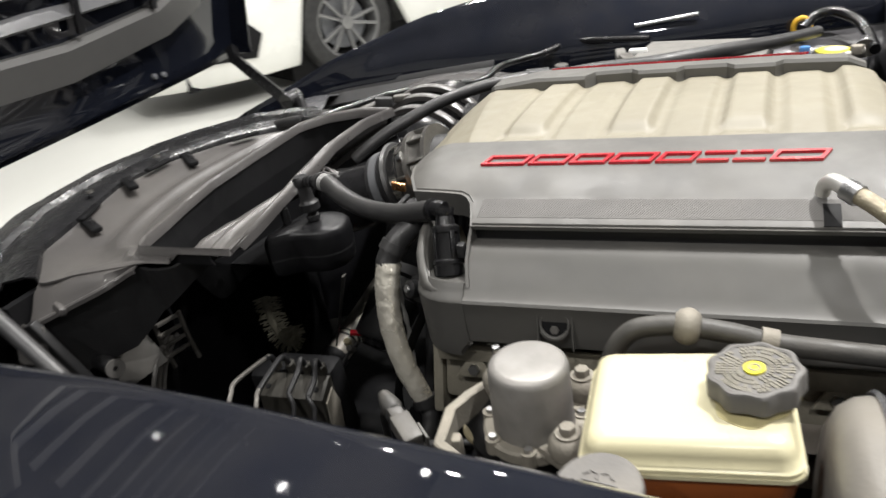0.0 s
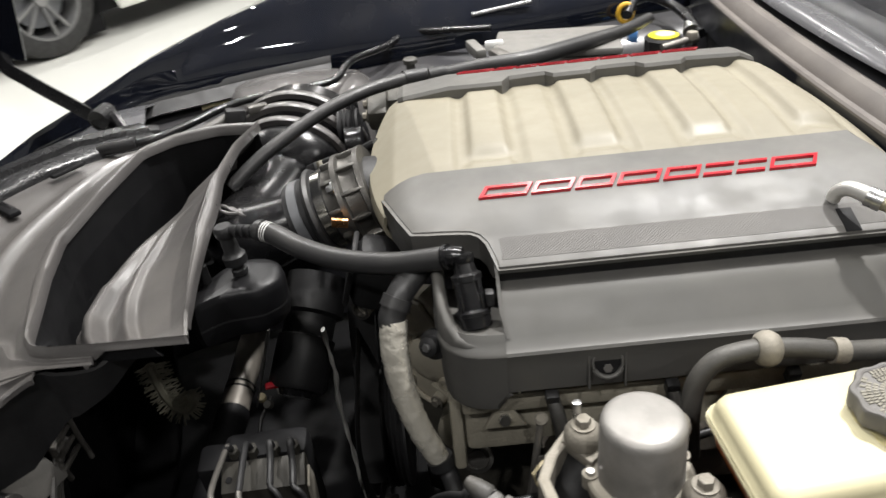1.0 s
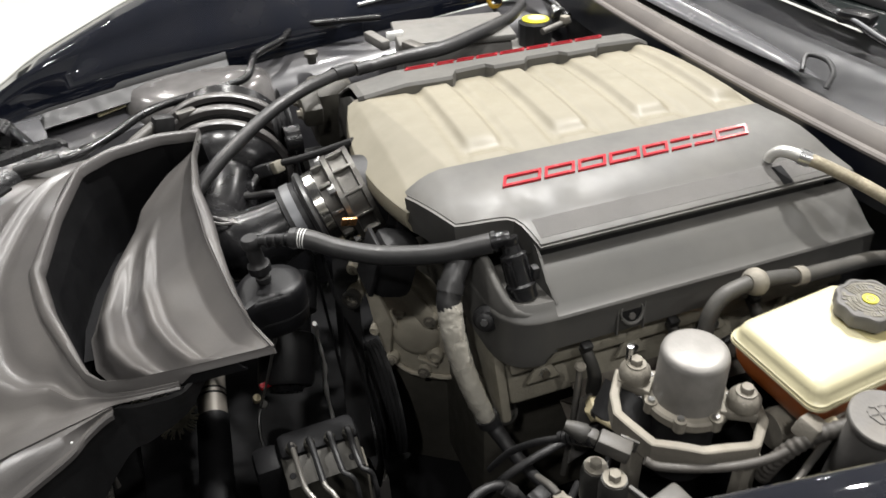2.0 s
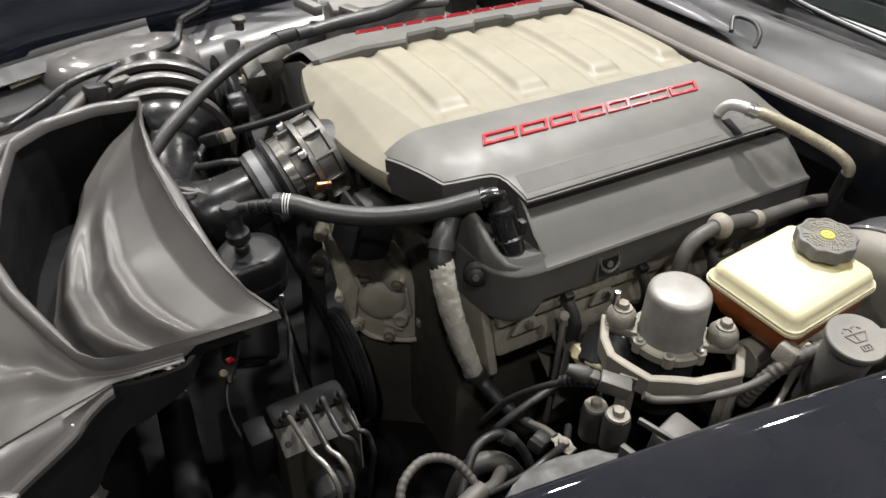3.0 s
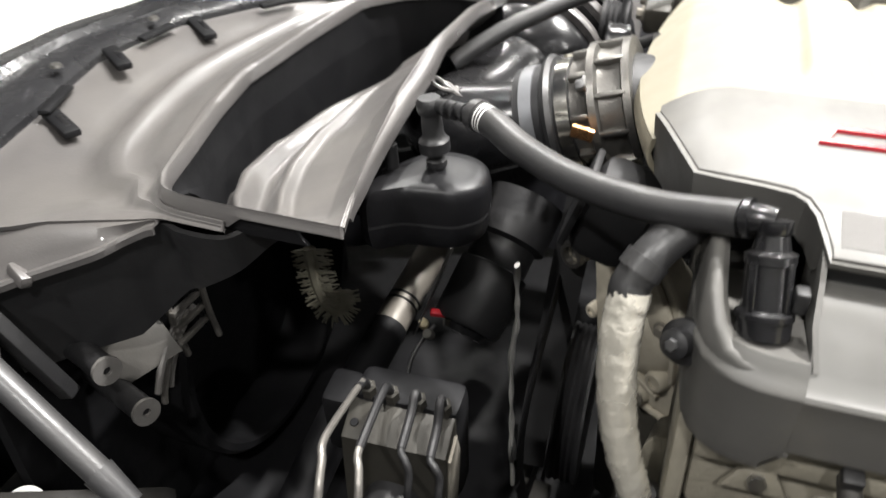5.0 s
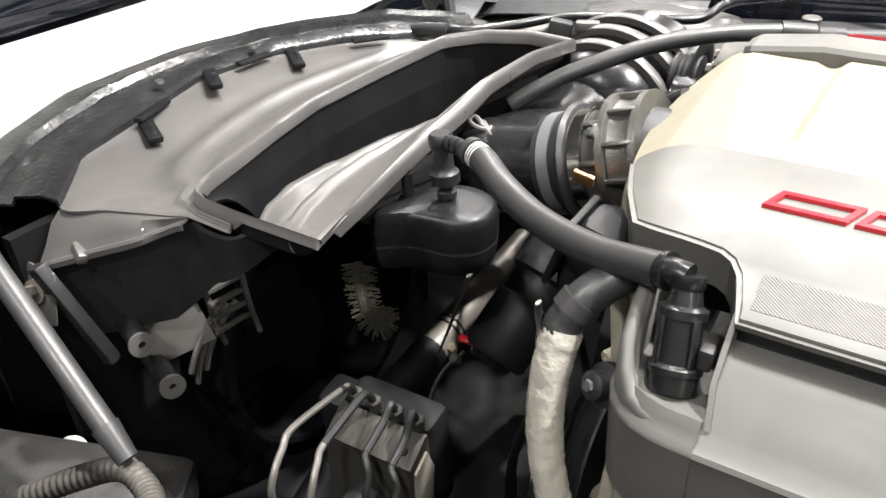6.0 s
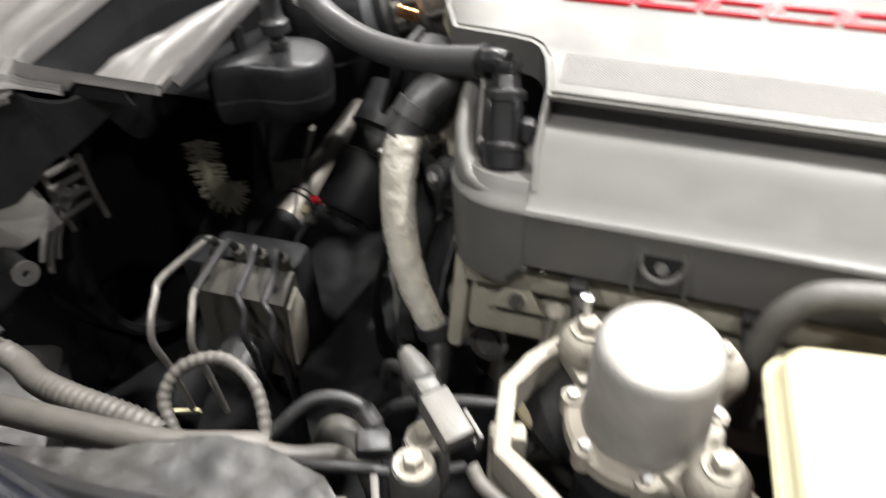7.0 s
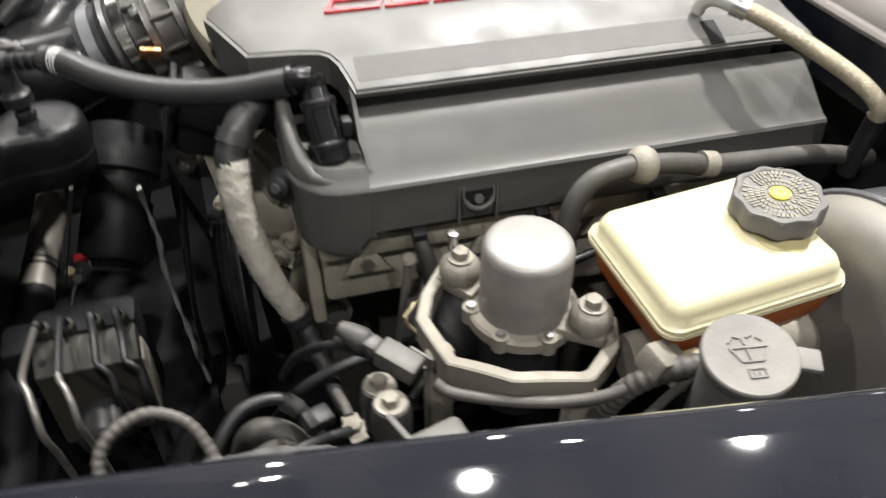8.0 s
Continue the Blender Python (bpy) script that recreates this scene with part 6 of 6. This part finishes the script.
part("trunk", conduit([(-0.62, -0.250, 0.545), (-0.58, -0.222, 0.565), (-0.545, -0.203, 0.578), (-0.515, -0.205, 0.575), (-0.48, -0.222, 0.585), (-0.44, -0.232, 0.592), (-0.39, -0.236, 0.592), (-0.36, -0.238, 0.588)], 0.0105), LOOM, root)
part("sheath", tube([(-0.50, -0.255, 0.59), (-0.42, -0.256, 0.598), (-0.35, -0.250, 0.597), (-0.31, -0.238, 0.595), (-0.285, -0.228, 0.592)], 0.0105, 16, 6), LOOM, root, "smooth dusty cable sheath")
part("branch", tube([(-0.285, -0.232, 0.592), (-0.268, -0.225, 0.585), (-0.25, -0.21, 0.575), (-0.235, -0.20, 0.56)], 0.007, 12, 5), LOOM, root)
part("tie", tube([(-0.289, -0.231, 0.592), (-0.2865, -0.2325, 0.5905)], 0.0085, 12, 2), YELLOWED, root, "yellowed cable tie")
root = thing("lower_hose", "dusty bent rubber hose in the pit", "hose", (-0.26, -0.16, 0.5))
part("tube", tube([(-0.285, -0.17, 0.48), (-0.275, -0.175, 0.535), (-0.262, -0.18, 0.56), (-0.242, -0.19, 0.565), (-0.225, -0.20, 0.545), (-0.215, -0.205, 0.50)], 0.011, 16, 6), RUBBER_DUSTY, root)
root = thing("frame_bracket", "dusty dark stamped bracket with pale scuffs", "bracket", (-0.28, -0.3, 0.64))
rows = []
for i in range(61):
    x = -0.44 + 0.255 * i / 60
    y0 = float(np.interp(x, [-0.44, -0.33, -0.24, -0.19, -0.185], [-0.352, -0.352, -0.358, -0.345, -0.306]))
    y1 = float(np.interp(x, [-0.44, -0.381, -0.325, -0.292, -0.271, -0.243, -0.21, -0.185], [-0.338, -0.318, -0.303, -0.283, -0.276, -0.277, -0.285, -0.304]))
    rows.append([(x, y0 + (y1 - y0) * k / 24, 0.6705 + 0.0020 * noise.noise(Vector((x * 70, (y0 + (y1 - y0) * k / 24) * 90, 4.0))) + 0.0012 * noise.noise(Vector((x * 260, (y0 + (y1 - y0) * k / 24) * 260, 9.0)))) for k in range(25)])
part("top_plate", sheet(rows, 0.004, away=(0, 0, -1)), SCUFFED, root, "", 60)
part("lip", box(0.006, 0.05, 0.018, pose(-0.186, -0.325, 0.676, 0, 0, 12), 0.001), CONN_GREY, root)
part("clip_block", box(0.04, 0.035, 0.03, pose(-0.148, -0.322, 0.684, 6, 0, 15), 0.005), CONN_GREY, root)
part("clip_edge", box(0.004, 0.045, 0.006, pose(-0.165, -0.318, 0.702, 6, 0, 25), 0.001), CONN_GREY, root)
root = thing("brake_line_bundle", "bundle of dusty brake lines and connectors", "brake lines", (-0.02, -0.32, 0.65))
part("corrugated_lead", conduit([(-0.035, -0.300, 0.655), (-0.028, -0.308, 0.69), (-0.01, -0.315, 0.712), (0.02, -0.322, 0.722), (0.045, -0.325, 0.722)], 0.0075), LOOM, root)
part("line", tube([(0.045, -0.30, 0.70), (0.0, -0.318, 0.69), (-0.05, -0.335, 0.675), (-0.10, -0.33, 0.66)], 0.0032, 10, 6), DULL_STEEL, root)
part("line", tube([(0.05, -0.31, 0.685), (0.01, -0.33, 0.678), (-0.03, -0.345, 0.668), (-0.08, -0.345, 0.65)], 0.0032, 10, 6), DULL_STEEL, root)
part("joint_block", box(0.026, 0.02, 0.018, pose(-0.005, -0.308, 0.715, 10, 20, 20), 0.003), ALU_DIRTY, root)
part("nut", hexbolt(along((0.008, -0.312, 0.712), (0.03, -0.316, 0.722)), 0.008, 0.012), YELLOWED, root)
part("tag", box(0.016, 0.006, 0.010, pose(0.03, -0.335, 0.695, 0, 20, 10), 0.001), YELLOW, root, "faded yellow tag")
root = thing("harness_branch", "tangle of dusty black leads beside the engine block", "wiring", (-0.22, -0.2, 0.55))
for pts, r in (([(-0.30, -0.215, 0.575), (-0.27, -0.19, 0.602), (-0.235, -0.185, 0.600), (-0.215, -0.20, 0.575), (-0.21, -0.22, 0.54)], 0.0062), ([(-0.285, -0.235, 0.59), (-0.25, -0.245, 0.61), (-0.215, -0.24, 0.615), (-0.185, -0.225, 0.60), (-0.16, -0.20, 0.585)], 0.0050), ([(-0.25, -0.15, 0.53), (-0.225, -0.16, 0.575), (-0.19, -0.165, 0.60), (-0.15, -0.16, 0.605), (-0.11, -0.15, 0.60)], 0.0058), ([(-0.14, -0.21, 0.60), (-0.11, -0.19, 0.625), (-0.075, -0.165, 0.635), (-0.02, -0.15, 0.645), (0.06, -0.135, 0.655)], 0.0050)):
    part("lead", tube(pts, r * 0.8, 12, 6), BLACK, root)
part("junction", box(0.022, 0.016, 0.014, pose(-0.214, -0.219, 0.612, 10, 8, 25), 0.003), BLACK, root, "black junction clip")
part("tape_wrap", tube([(-0.236, -0.186, 0.600), (-0.226, -0.191, 0.592)], 0.0076, 12, 2), RUBBER, root)
root = thing("coil_rail", "dusty ignition plug boots under the cover edge", "ignition coil", (0.02, -0.1, 0.66))
for x in (-0.11, -0.005, 0.10):
    part("boot", tube([(x, -0.108, 0.677), (x + 0.004, -0.118, 0.662), (x + 0.008, -0.122, 0.642), (x + 0.010, -0.118, 0.615)], lambda k: 0.0062 + 0.002 * k, 14, 5), RUBBER_DUSTY, root, "dusty rubber plug boot")
    part("clip", box(0.012, 0.010, 0.010, pose(x, -0.1135, 0.681, 15), 0.002), BLACK, root)

# ---- cowl and windscreen ----
root = thing("cowl_seal", "brown-grey plastic cowl rail with rounded lip", "cowl", (0.30, MID, 0.7))
rows, back = [], []
for k in range(25):
    y = -0.46 + 1.30 * k / 24
    bow = 0.035 * ((y - MID) / 0.65) ** 2
    rows.append([(x + bow, y, z) for x, z in ((0.2622, 0.799), (0.2625, 0.802), (0.265, 0.8045), (0.272, 0.8045), (0.2745, 0.802), (0.276, 0.8045), (0.281, 0.813), (0.289, 0.8185), (0.298, 0.8195), (0.306, 0.816), (0.311, 0.809), (0.315, 0.8065))])
    back.append([(x + bow, y, z) for x, z in ((0.314, 0.8065), (0.335, 0.808), (0.37, 0.816), (0.40, 0.828), (0.405, 0.834), (0.41, 0.828), (0.43, 0.82), (0.48, 0.835))])
# Split from the rail and coloured dark to shade the gap behind the cover.
part("rail_wall", sheet([[(r[0][0] + 0.006, r[0][1], 0.74), (r[0][0] + 0.0022, r[0][1], 0.775), (r[0][0] + 0.001, r[0][1], 0.8005)] for r in rows], 0.002, away=(1, 0, 0)), NAVY_DULL, root, "wall under the rail, darkened for the gap's shade")
part("rail", sheet(rows, 0.003, away=(0, 0, -1)), RAIL, root, "", 28)
part("cowl_panel", sheet(back, 0.003, away=(0, 0, -1)), COWL, root, "smooth satin grey cowl panel", 40)
root = thing("cowl_cover", "glossy grey moulded bulge on the cowl", "cowl cover", (0.34, 0.3, 0.81))
bulge = []
for k in range(19):
    s = k / 18
    c = Vector((0.352, 0.72, 0.822)).lerp(Vector((0.338, 0.10, 0.820)), s)
    w = 0.026 * math.sin(math.pi * min(1.0, 0.12 + s * 0.88)) ** 0.5
    bulge.append([c + Vector((w * math.cos(a), 0.25 * w * math.cos(a), 0.55 * w * math.sin(a))) for a in (math.pi * q / 8 for q in range(9))])
part("shell", sheet(bulge, 0.003, away=(0, 0, -1)), SILVER_COWL, root, "", 60)
part("wire_loop", tube([(0.325, 0.118, 0.826), (0.345, 0.135, 0.838), (0.355, 0.11, 0.838), (0.345, 0.085, 0.830), (0.332, 0.078, 0.815)], 0.0035, 10, 6), BLACK, root, "thin black wire loop")
root = thing("windscreen_wiper", "black windscreen wiper with folded steel edge", "wiper", (0.47, 0.1, 0.83))
part("arm", tube([(0.49, 0.52, 0.865), (0.475, 0.32, 0.862), (0.458, 0.22, 0.860), (0.455, 0.17, 0.858), (0.440, 0.10, 0.852), (0.430, -0.05, 0.848), (0.425, -0.25, 0.845)], lambda s: 0.010 - 0.003 * abs(s - 0.5), 8, 5, flat=0.5), BLACK_CLEAN, root)
part("edge_strip", tube([(0.448, 0.20, 0.865), (0.440, 0.15, 0.862), (0.428, 0.08, 0.857), (0.418, -0.05, 0.853), (0.412, -0.25, 0.85)], 0.0028, 8, 5), GREY_STEEL, root)
part("knuckle", box(0.03, 0.05, 0.018, pose(0.455, 0.17, 0.862, 0, 0, 20), 0.006), BLACK_CLEAN, root)
part("blade", box(0.012, 0.75, 0.014, pose(0.505, 0.22, 0.872, 0, 0, 2), 0.003), RUBBER, root)
single("windscreen", sheet([[(0.47 + 0.06 * ((y - MID) / 0.7) ** 2, y, 0.842), (0.80 + 0.06 * ((y - MID) / 0.7) ** 2, y, 1.02), (1.2, y, 1.2)] for y in (-0.55, -0.3, -0.05, MID, 0.4, 0.65, 0.9)], 0.005), GLASS_DARK, "dark tinted windscreen glass", "windscreen", "structure")

# ---- hood and its hinge ----
root = thing("hood", "open dark navy hood with a black louvred vent", "car hood", (-0.9, MID, 0.84))
UPX, UPZ = 0.16, 0.987


def hood_at(y, u, out=0.0):
    """A place on the hood's underside, u metres up from its front edge; out: metres proud of it."""
    return (-0.895 + UPX * u - 0.02 * ((y - 0.3) / 0.5) ** 2 + out * UPZ, y, 0.822 + 0.028 * (y - 0.2) + UPZ * u - out * UPX)


rows = []
for k in range(21):
    y = -0.55 + 1.2 * k / 20
    rows.append([hood_at(y, u, o) for u, o in ((0.0, -0.004), (0.0, 0.004), (0.006, 0.006), (0.02, 0.002), (0.05, 0.004), (0.2, 0.012), (0.5, 0.02), (0.9, 0.01), (1.25, -0.02))])
part("inner_skin", sheet(rows, 0.012, away=(-1, 0, 0)), NAVY, root, "glossy navy painted underside", 60)
part("side_return", sheet([[hood_at(0.65, u, o) for o in (-0.01, 0.02, 0.045)] for u in (0, 0.1, 0.3, 0.6)], 0.004, away=(0, 1, 0)), NAVY, root)
FR = [(0.62, 0.21), (0.535, 0.115), (0.435, 0.085), (0.20, 0.07), (-0.05, 0.085), (-0.25, 0.115), (-0.33, 0.21)]
IN = [(0.54, 0.23), (0.485, 0.165), (0.405, 0.142), (0.20, 0.13), (-0.03, 0.142), (-0.19, 0.165), (-0.25, 0.23)]
rows = []
for (y0, u0), (y1, u1) in zip(FR, IN):
    rows.append([hood_at(y0, u0, 0.006), hood_at(y0 * 0.95 + y1 * 0.05, u0 * 0.95 + u1 * 0.05, 0.022), hood_at(y0 * 0.15 + y1 * 0.85, u0 * 0.15 + u1 * 0.85, 0.026), hood_at(y1, u1, 0.02), hood_at(y1, u1, -0.01)])
part("vent_frame", sheet(rows, 0.004, away=(-1, 0, 0)), VENT_GREY, root, "grey plastic vent surround", 30)
part("vent_back", sheet([[hood_at(y, u, -0.004) for u in (0.12, 0.3, 0.6)] for y in (-0.3, 0.15, 0.6)], 0.003, away=(-1, 0, 0)), PIT, root)
for q in range(9):
    u = 0.165 + 0.045 * q
    bm = sheet([[hood_at(y, u + d, o) for d, o in ((0.0, 0.022), (0.004, 0.026), (0.03, 0.004))] for y in (-0.22, 0.15, 0.5)], 0.003, away=(-1, 0, 0))
    part("louvre", bm, LOUVRE, root)
for y in (0.06, 0.23, 0.40):
    part("louvre_post", sheet([[hood_at(y + d, u, 0.028) for d in (-0.006, 0.006)] for u in (0.14, 0.35, 0.55)], 0.006, away=(-1, 0, 0)), BLACK_CLEAN, root)
for y, u in ((0.395, 0.022), (0.42, 0.018)):
    part("clip", lathe([(0, 0), (0.006, 0), (0.005, 0.004), (0, 0.005)], Matrix.Translation(hood_at(y, u, 0.003)) @ pose(0, 0, 0, 0, 80, 0), 10), GREY_STEEL, root)
root = thing("gooseneck_bracket", "black steel gooseneck bracket holding up the hood", "bracket", (-0.70, 0.53, 0.72))
part("arm", tube([(-0.885, 0.625, 0.845), (-0.872, 0.612, 0.826), (-0.845, 0.598, 0.812), (-0.80, 0.575, 0.79), (-0.74, 0.545, 0.762), (-0.70, 0.522, 0.742)], 0.0125, 4, 4, flat=1.3), BLACK_CLEAN, root)
part("link", tube([(-0.712, 0.556, 0.762), (-0.69, 0.53, 0.748), (-0.665, 0.498, 0.726), (-0.645, 0.48, 0.712)], 0.009, 8, 4), BLACK_CLEAN, root)
part("pivot", lathe([(0, -0.016), (0.017, -0.016), (0.017, 0.016), (0, 0.016)], along((-0.715, 0.54, 0.755), (-0.70, 0.60, 0.76)), 20), BLACK_CLEAN, root)
part("base", box(0.09, 0.03, 0.05, pose(-0.68, 0.53, 0.71, 0, 10, 25), 0.006), BLACK, root)
root = thing("headlamp_corner", "navy nose panel round the headlamp recess", "car body", (-0.75, 0.6, 0.6))
rows = []
for k in range(13):
    s = k / 12
    rows.append([(-0.655 - 0.13 * s, 0.50 + 0.05 * s, 0.715 - 0.02 * s), (-0.66 - 0.14 * s, 0.56 + 0.03 * s, 0.738 - 0.03 * s * s), (-0.67 - 0.15 * s, 0.60 + 0.02 * s, 0.745 - 0.05 * s * s), (-0.67 - 0.2 * s, 0.64, 0.735 - 0.08 * s * s)])
part("panel", sheet(rows, 0.003, away=(0, 0, -1)), SILVER_COWL, root, "", 60)

# ---- across the bay ----
root = thing("air_box", "grey plastic box with rounded lid behind the engine", "air box", (0.01, 0.62, 0.68))
part("lid", box(0.205, 0.13, 0.012, pose(0.018, 0.625, 0.772, 0, 0, -10), 0.004), SHROUD_LIGHT, root)
part("box_body", box(0.195, 0.12, 0.09, pose(0.018, 0.625, 0.72, 0, 0, -10), 0.006), SHROUD_LIGHT, root)
part("duct_stub", box(0.018, 0.07, 0.018, pose(-0.115, 0.645, 0.768, 0, 0, 12), 0.004), SHROUD_LIGHT, root)
part("clip", box(0.03, 0.012, 0.016, pose(-0.085, 0.632, 0.776), 0.003), WHITE_PRINT, root)
root = thing("coolant_tank", "grey coolant tank with black cap and yellow label", "tank", (0.2, 0.69, 0.6))
part("cap", lathe([(0, 0.70), (0.032, 0.70), (0.032, 0.742), (0.029, 0.746), (0, 0.746)], pose(0.212, 0.685, 0), 24, wobble=lambda a: 1 + 0.03 * math.cos(12 * a)), BLACK, root)
part("cap_label", lathe([(0, 0.7462), (0.026, 0.7462), (0.026, 0.7478), (0, 0.7478)], pose(0.212, 0.685, 0), 28), YELLOW, root, "worn yellow label disc")
part("label_patch", lathe([(0, 0.748), (0.018, 0.748), (0.018, 0.7486), (0, 0.7486)], pose(0.216, 0.688, 0), 9), LABEL_CREAM, root)
part("tank", box(0.12, 0.12, 0.10, pose(0.205, 0.69, 0.65), 0.015), SHROUD_LIGHT, root)
root = thing("oil_loop", "yellow dipstick ring beside black hoses", "dipstick", (0.17, 0.775, 0.72))
part("ring", tube([(0.17 + 0.013 * math.cos(a), 0.785, 0.765 + 0.016 * math.sin(a)) for a in (2 * math.pi * k / 10 for k in range(11))], 0.0045, 8, 3), YELLOW_ORANGE, root)
part("stem", lathe([(0, 0), (0.004, 0), (0.004, 0.05), (0, 0.05)], pose(0.17, 0.785, 0.70), 8), BLACK, root)
root = thing("blue_clip", "small blue plastic clip on a bracket", "clip", (0.17, 0.74, 0.71))
part("clip", box(0.016, 0.012, 0.022, pose(0.174, 0.742, 0.732), 0.003), BLUE, root)
root = thing("rear_hoses", "black hoses and steel fittings by the firewall", "hose", (0.22, 0.75, 0.7))
part("hose", tube([(0.17, 0.77, 0.765), (0.19, 0.80, 0.78), (0.22, 0.80, 0.785), (0.25, 0.77, 0.775), (0.262, 0.72, 0.765), (0.268, 0.66, 0.75)], 0.009, 12, 6), BLACK_CLEAN, root)
part("fitting", lathe([(0, 0), (0.011, 0), (0.011, 0.02), (0.015, 0.021), (0.015, 0.03), (0, 0.03)], along((0.262, 0.70, 0.755), (0.255, 0.66, 0.748)), 16), STEEL, root)
part("sensor", lathe([(0, 0), (0.006, 0), (0.006, 0.05), (0.009, 0.052), (0.009, 0.065), (0, 0.065)], along((0.185, 0.60, 0.752), (0.25, 0.62, 0.758)), 12), DULL_STEEL, root)
part("bolt_head", hexbolt(pose(0.238, 0.615, 0.757), 0.010, 0.012), ALU_DIRTY, root)
root = thing("bump_stop", "small pale round rubber bump stop on the inner fender", "bump stop", (-0.228, 0.681, 0.735))
part("stop_head", lathe([(0, 0), (0.008, 0), (0.008, 0.012), (0.0125, 0.013), (0.0125, 0.02), (0.010, 0.022), (0, 0.022)], pose(-0.228, 0.681, 0.733), 20), CONN_GREY, root)
root = thing("body_harness", "black wiring harness along the inner fender", "wiring", (-0.4, 0.6, 0.72))
part("main_run", tube([(-0.66, 0.43, 0.745), (-0.61, 0.435, 0.748), (-0.56, 0.475, 0.752), (-0.505, 0.53, 0.757), (-0.42, 0.565, 0.758), (-0.355, 0.60, 0.755), (-0.335, 0.64, 0.765), (-0.32, 0.685, 0.764), (-0.27, 0.73, 0.766), (-0.235, 0.775, 0.772), (-0.18, 0.765, 0.775), (-0.08, 0.745, 0.775)], 0.0062, 12, 8), BLACK_CLEAN, root)
part("wrapped_end", tube([(-0.70, 0.44, 0.735), (-0.66, 0.428, 0.745), (-0.63, 0.43, 0.748)], 0.009, 12, 5), RUBBER, root)
part("clip_block", box(0.03, 0.02, 0.035, pose(-0.49, 0.470, 0.752, 0, 10, 20), 0.004), BLACK, root)
part("terminal", box(0.03, 0.016, 0.012, pose(-0.455, 0.475, 0.765, 0, 0, 20), 0.003), ALU, root, "bright metal terminal")
part("grey_tube", tube([(-0.565, 0.415, 0.735), (-0.535, 0.44, 0.748), (-0.50, 0.475, 0.756)], 0.008, 12, 5), CONN_GREY, root)
root = thing("tower_brace", "long thin prop bar along the fender", "bar", (0.0, 0.75, 0.78))
part("bar", tube([(-0.11, 0.79, 0.79), (0.0, 0.80, 0.80)], 0.004, 10, 3), STEEL, root)

# ---- the white car beside ----
car = thing("white_car", "white sports car parked on the showroom floor", "car", (-2.6, 5.2, 0.0))
side = []
for k in range(41):
    x = -4.0 + 4.6 * k / 40
    d = abs(x + 2.66)
    arch = 0.0 if d > 0.40 else math.sqrt(max(0.0, 0.40 ** 2 - d ** 2))
    low = max(0.16, 0.33 + arch if d < 0.40 else 0.16)
    nose = 0.30 * max(0.0, (-3.3 - x) / 0.7) ** 2
    top = 0.80 - 0.18 * max(0.0, (-3.2 - x)) ** 1.2
    side.append([(x, 4.36 + nose + dy, low + (top - low) * f) for f, dy in ((0, 0.03), (0.05, 0.0), (0.3, -0.02), (0.6, 0.0), (0.85, 0.04), (0.95, 0.10), (1.0, 0.22), (1.03, 0.8))])
part("body_side", sheet(side, 0.01, away=(0, 1, 0)), WHITE_PAINT, car, "glossy white bodywork", 50)
part("front_bumper", sheet([[(-4.0 - 0.05 * math.sin(math.pi * v), y, 0.16 + 0.5 * v) for v in (0, 0.2, 0.5, 0.8, 1.0)] for y in (4.66, 5.0, 5.6, 6.0)], 0.01, away=(1, 0, 0)), WHITE_PAINT, car)
part("air_intake", prism([(-0.26, -0.13), (0.16, -0.15), (0.24, 0.0), (0.10, 0.13), (-0.12, 0.10)], 0, 0.02, pose(-3.50, 4.378, 0.42, 90, 0, -14) @ Matrix.Diagonal((0.8, 0.9, 1.0, 1.0)), 0.004), PIT, car, "black mesh air intake")
for k in range(6):
    part("mesh_bar", box(0.22, 0.010, 0.012, pose(-3.51, 4.357, 0.335 + 0.032 * k, 0, 0, -14), 0.003), BLACK_CLEAN, car)
part("side_light", box(0.10, 0.01, 0.03, pose(-3.13, 4.352, 0.62), 0.004), ORANGE, car, "orange marker lamp")
part("wheel_well", box(0.86, 0.5, 0.72, pose(-2.66, 4.75, 0.40)), PIT, car)
part("underbody", box(4.0, 1.5, 0.10, pose(-1.8, 5.25, 0.20)), PIT, car)
wheel = part("wheel", lathe([(0.24, -0.12), (0.30, -0.125), (0.335, -0.105), (0.345, -0.06), (0.345, 0.06), (0.335, 0.105), (0.30, 0.125), (0.24, 0.12)], along((-2.66, 4.50, 0.345), (-2.66, 3.5, 0.345)), 56), TYRE, car, "black tyre")
wmx = along((-2.66, 4.50, 0.345), (-2.66, 3.5, 0.345))
part("rim", lathe([(0.215, -0.10), (0.245, -0.10), (0.25, 0.10), (0.242, 0.115), (0.225, 0.112), (0.215, 0.09)], wmx, 48), DARK_RIM, wheel, "dark grey alloy rim")
for k in range(10):
    a = 2 * math.pi * k / 10
    part("spoke", box(0.022, 0.20, 0.025, wmx @ Matrix.Rotation(a + (0.09 if k % 2 else -0.09), 4, "Z") @ pose(0, 0.125, 0.085, 8), 0.005), DARK_RIM, wheel)
part("hub", lathe([(0, 0.07), (0.05, 0.07), (0.045, 0.10), (0, 0.105)], wmx, 20), DARK_RIM, wheel)
part("brake_disc", lathe([(0, 0.02), (0.17, 0.02), (0.17, 0.035), (0, 0.035)], wmx, 36), GREY_STEEL, wheel)
car.matrix_world = Matrix.Translation((-2.53, 4.05, 0.0)) @ Matrix.Rotation(radians(58), 4, "Z") @ Matrix.Translation((2.66, -4.50, 0.0)) @ Matrix.Translation(car.location)
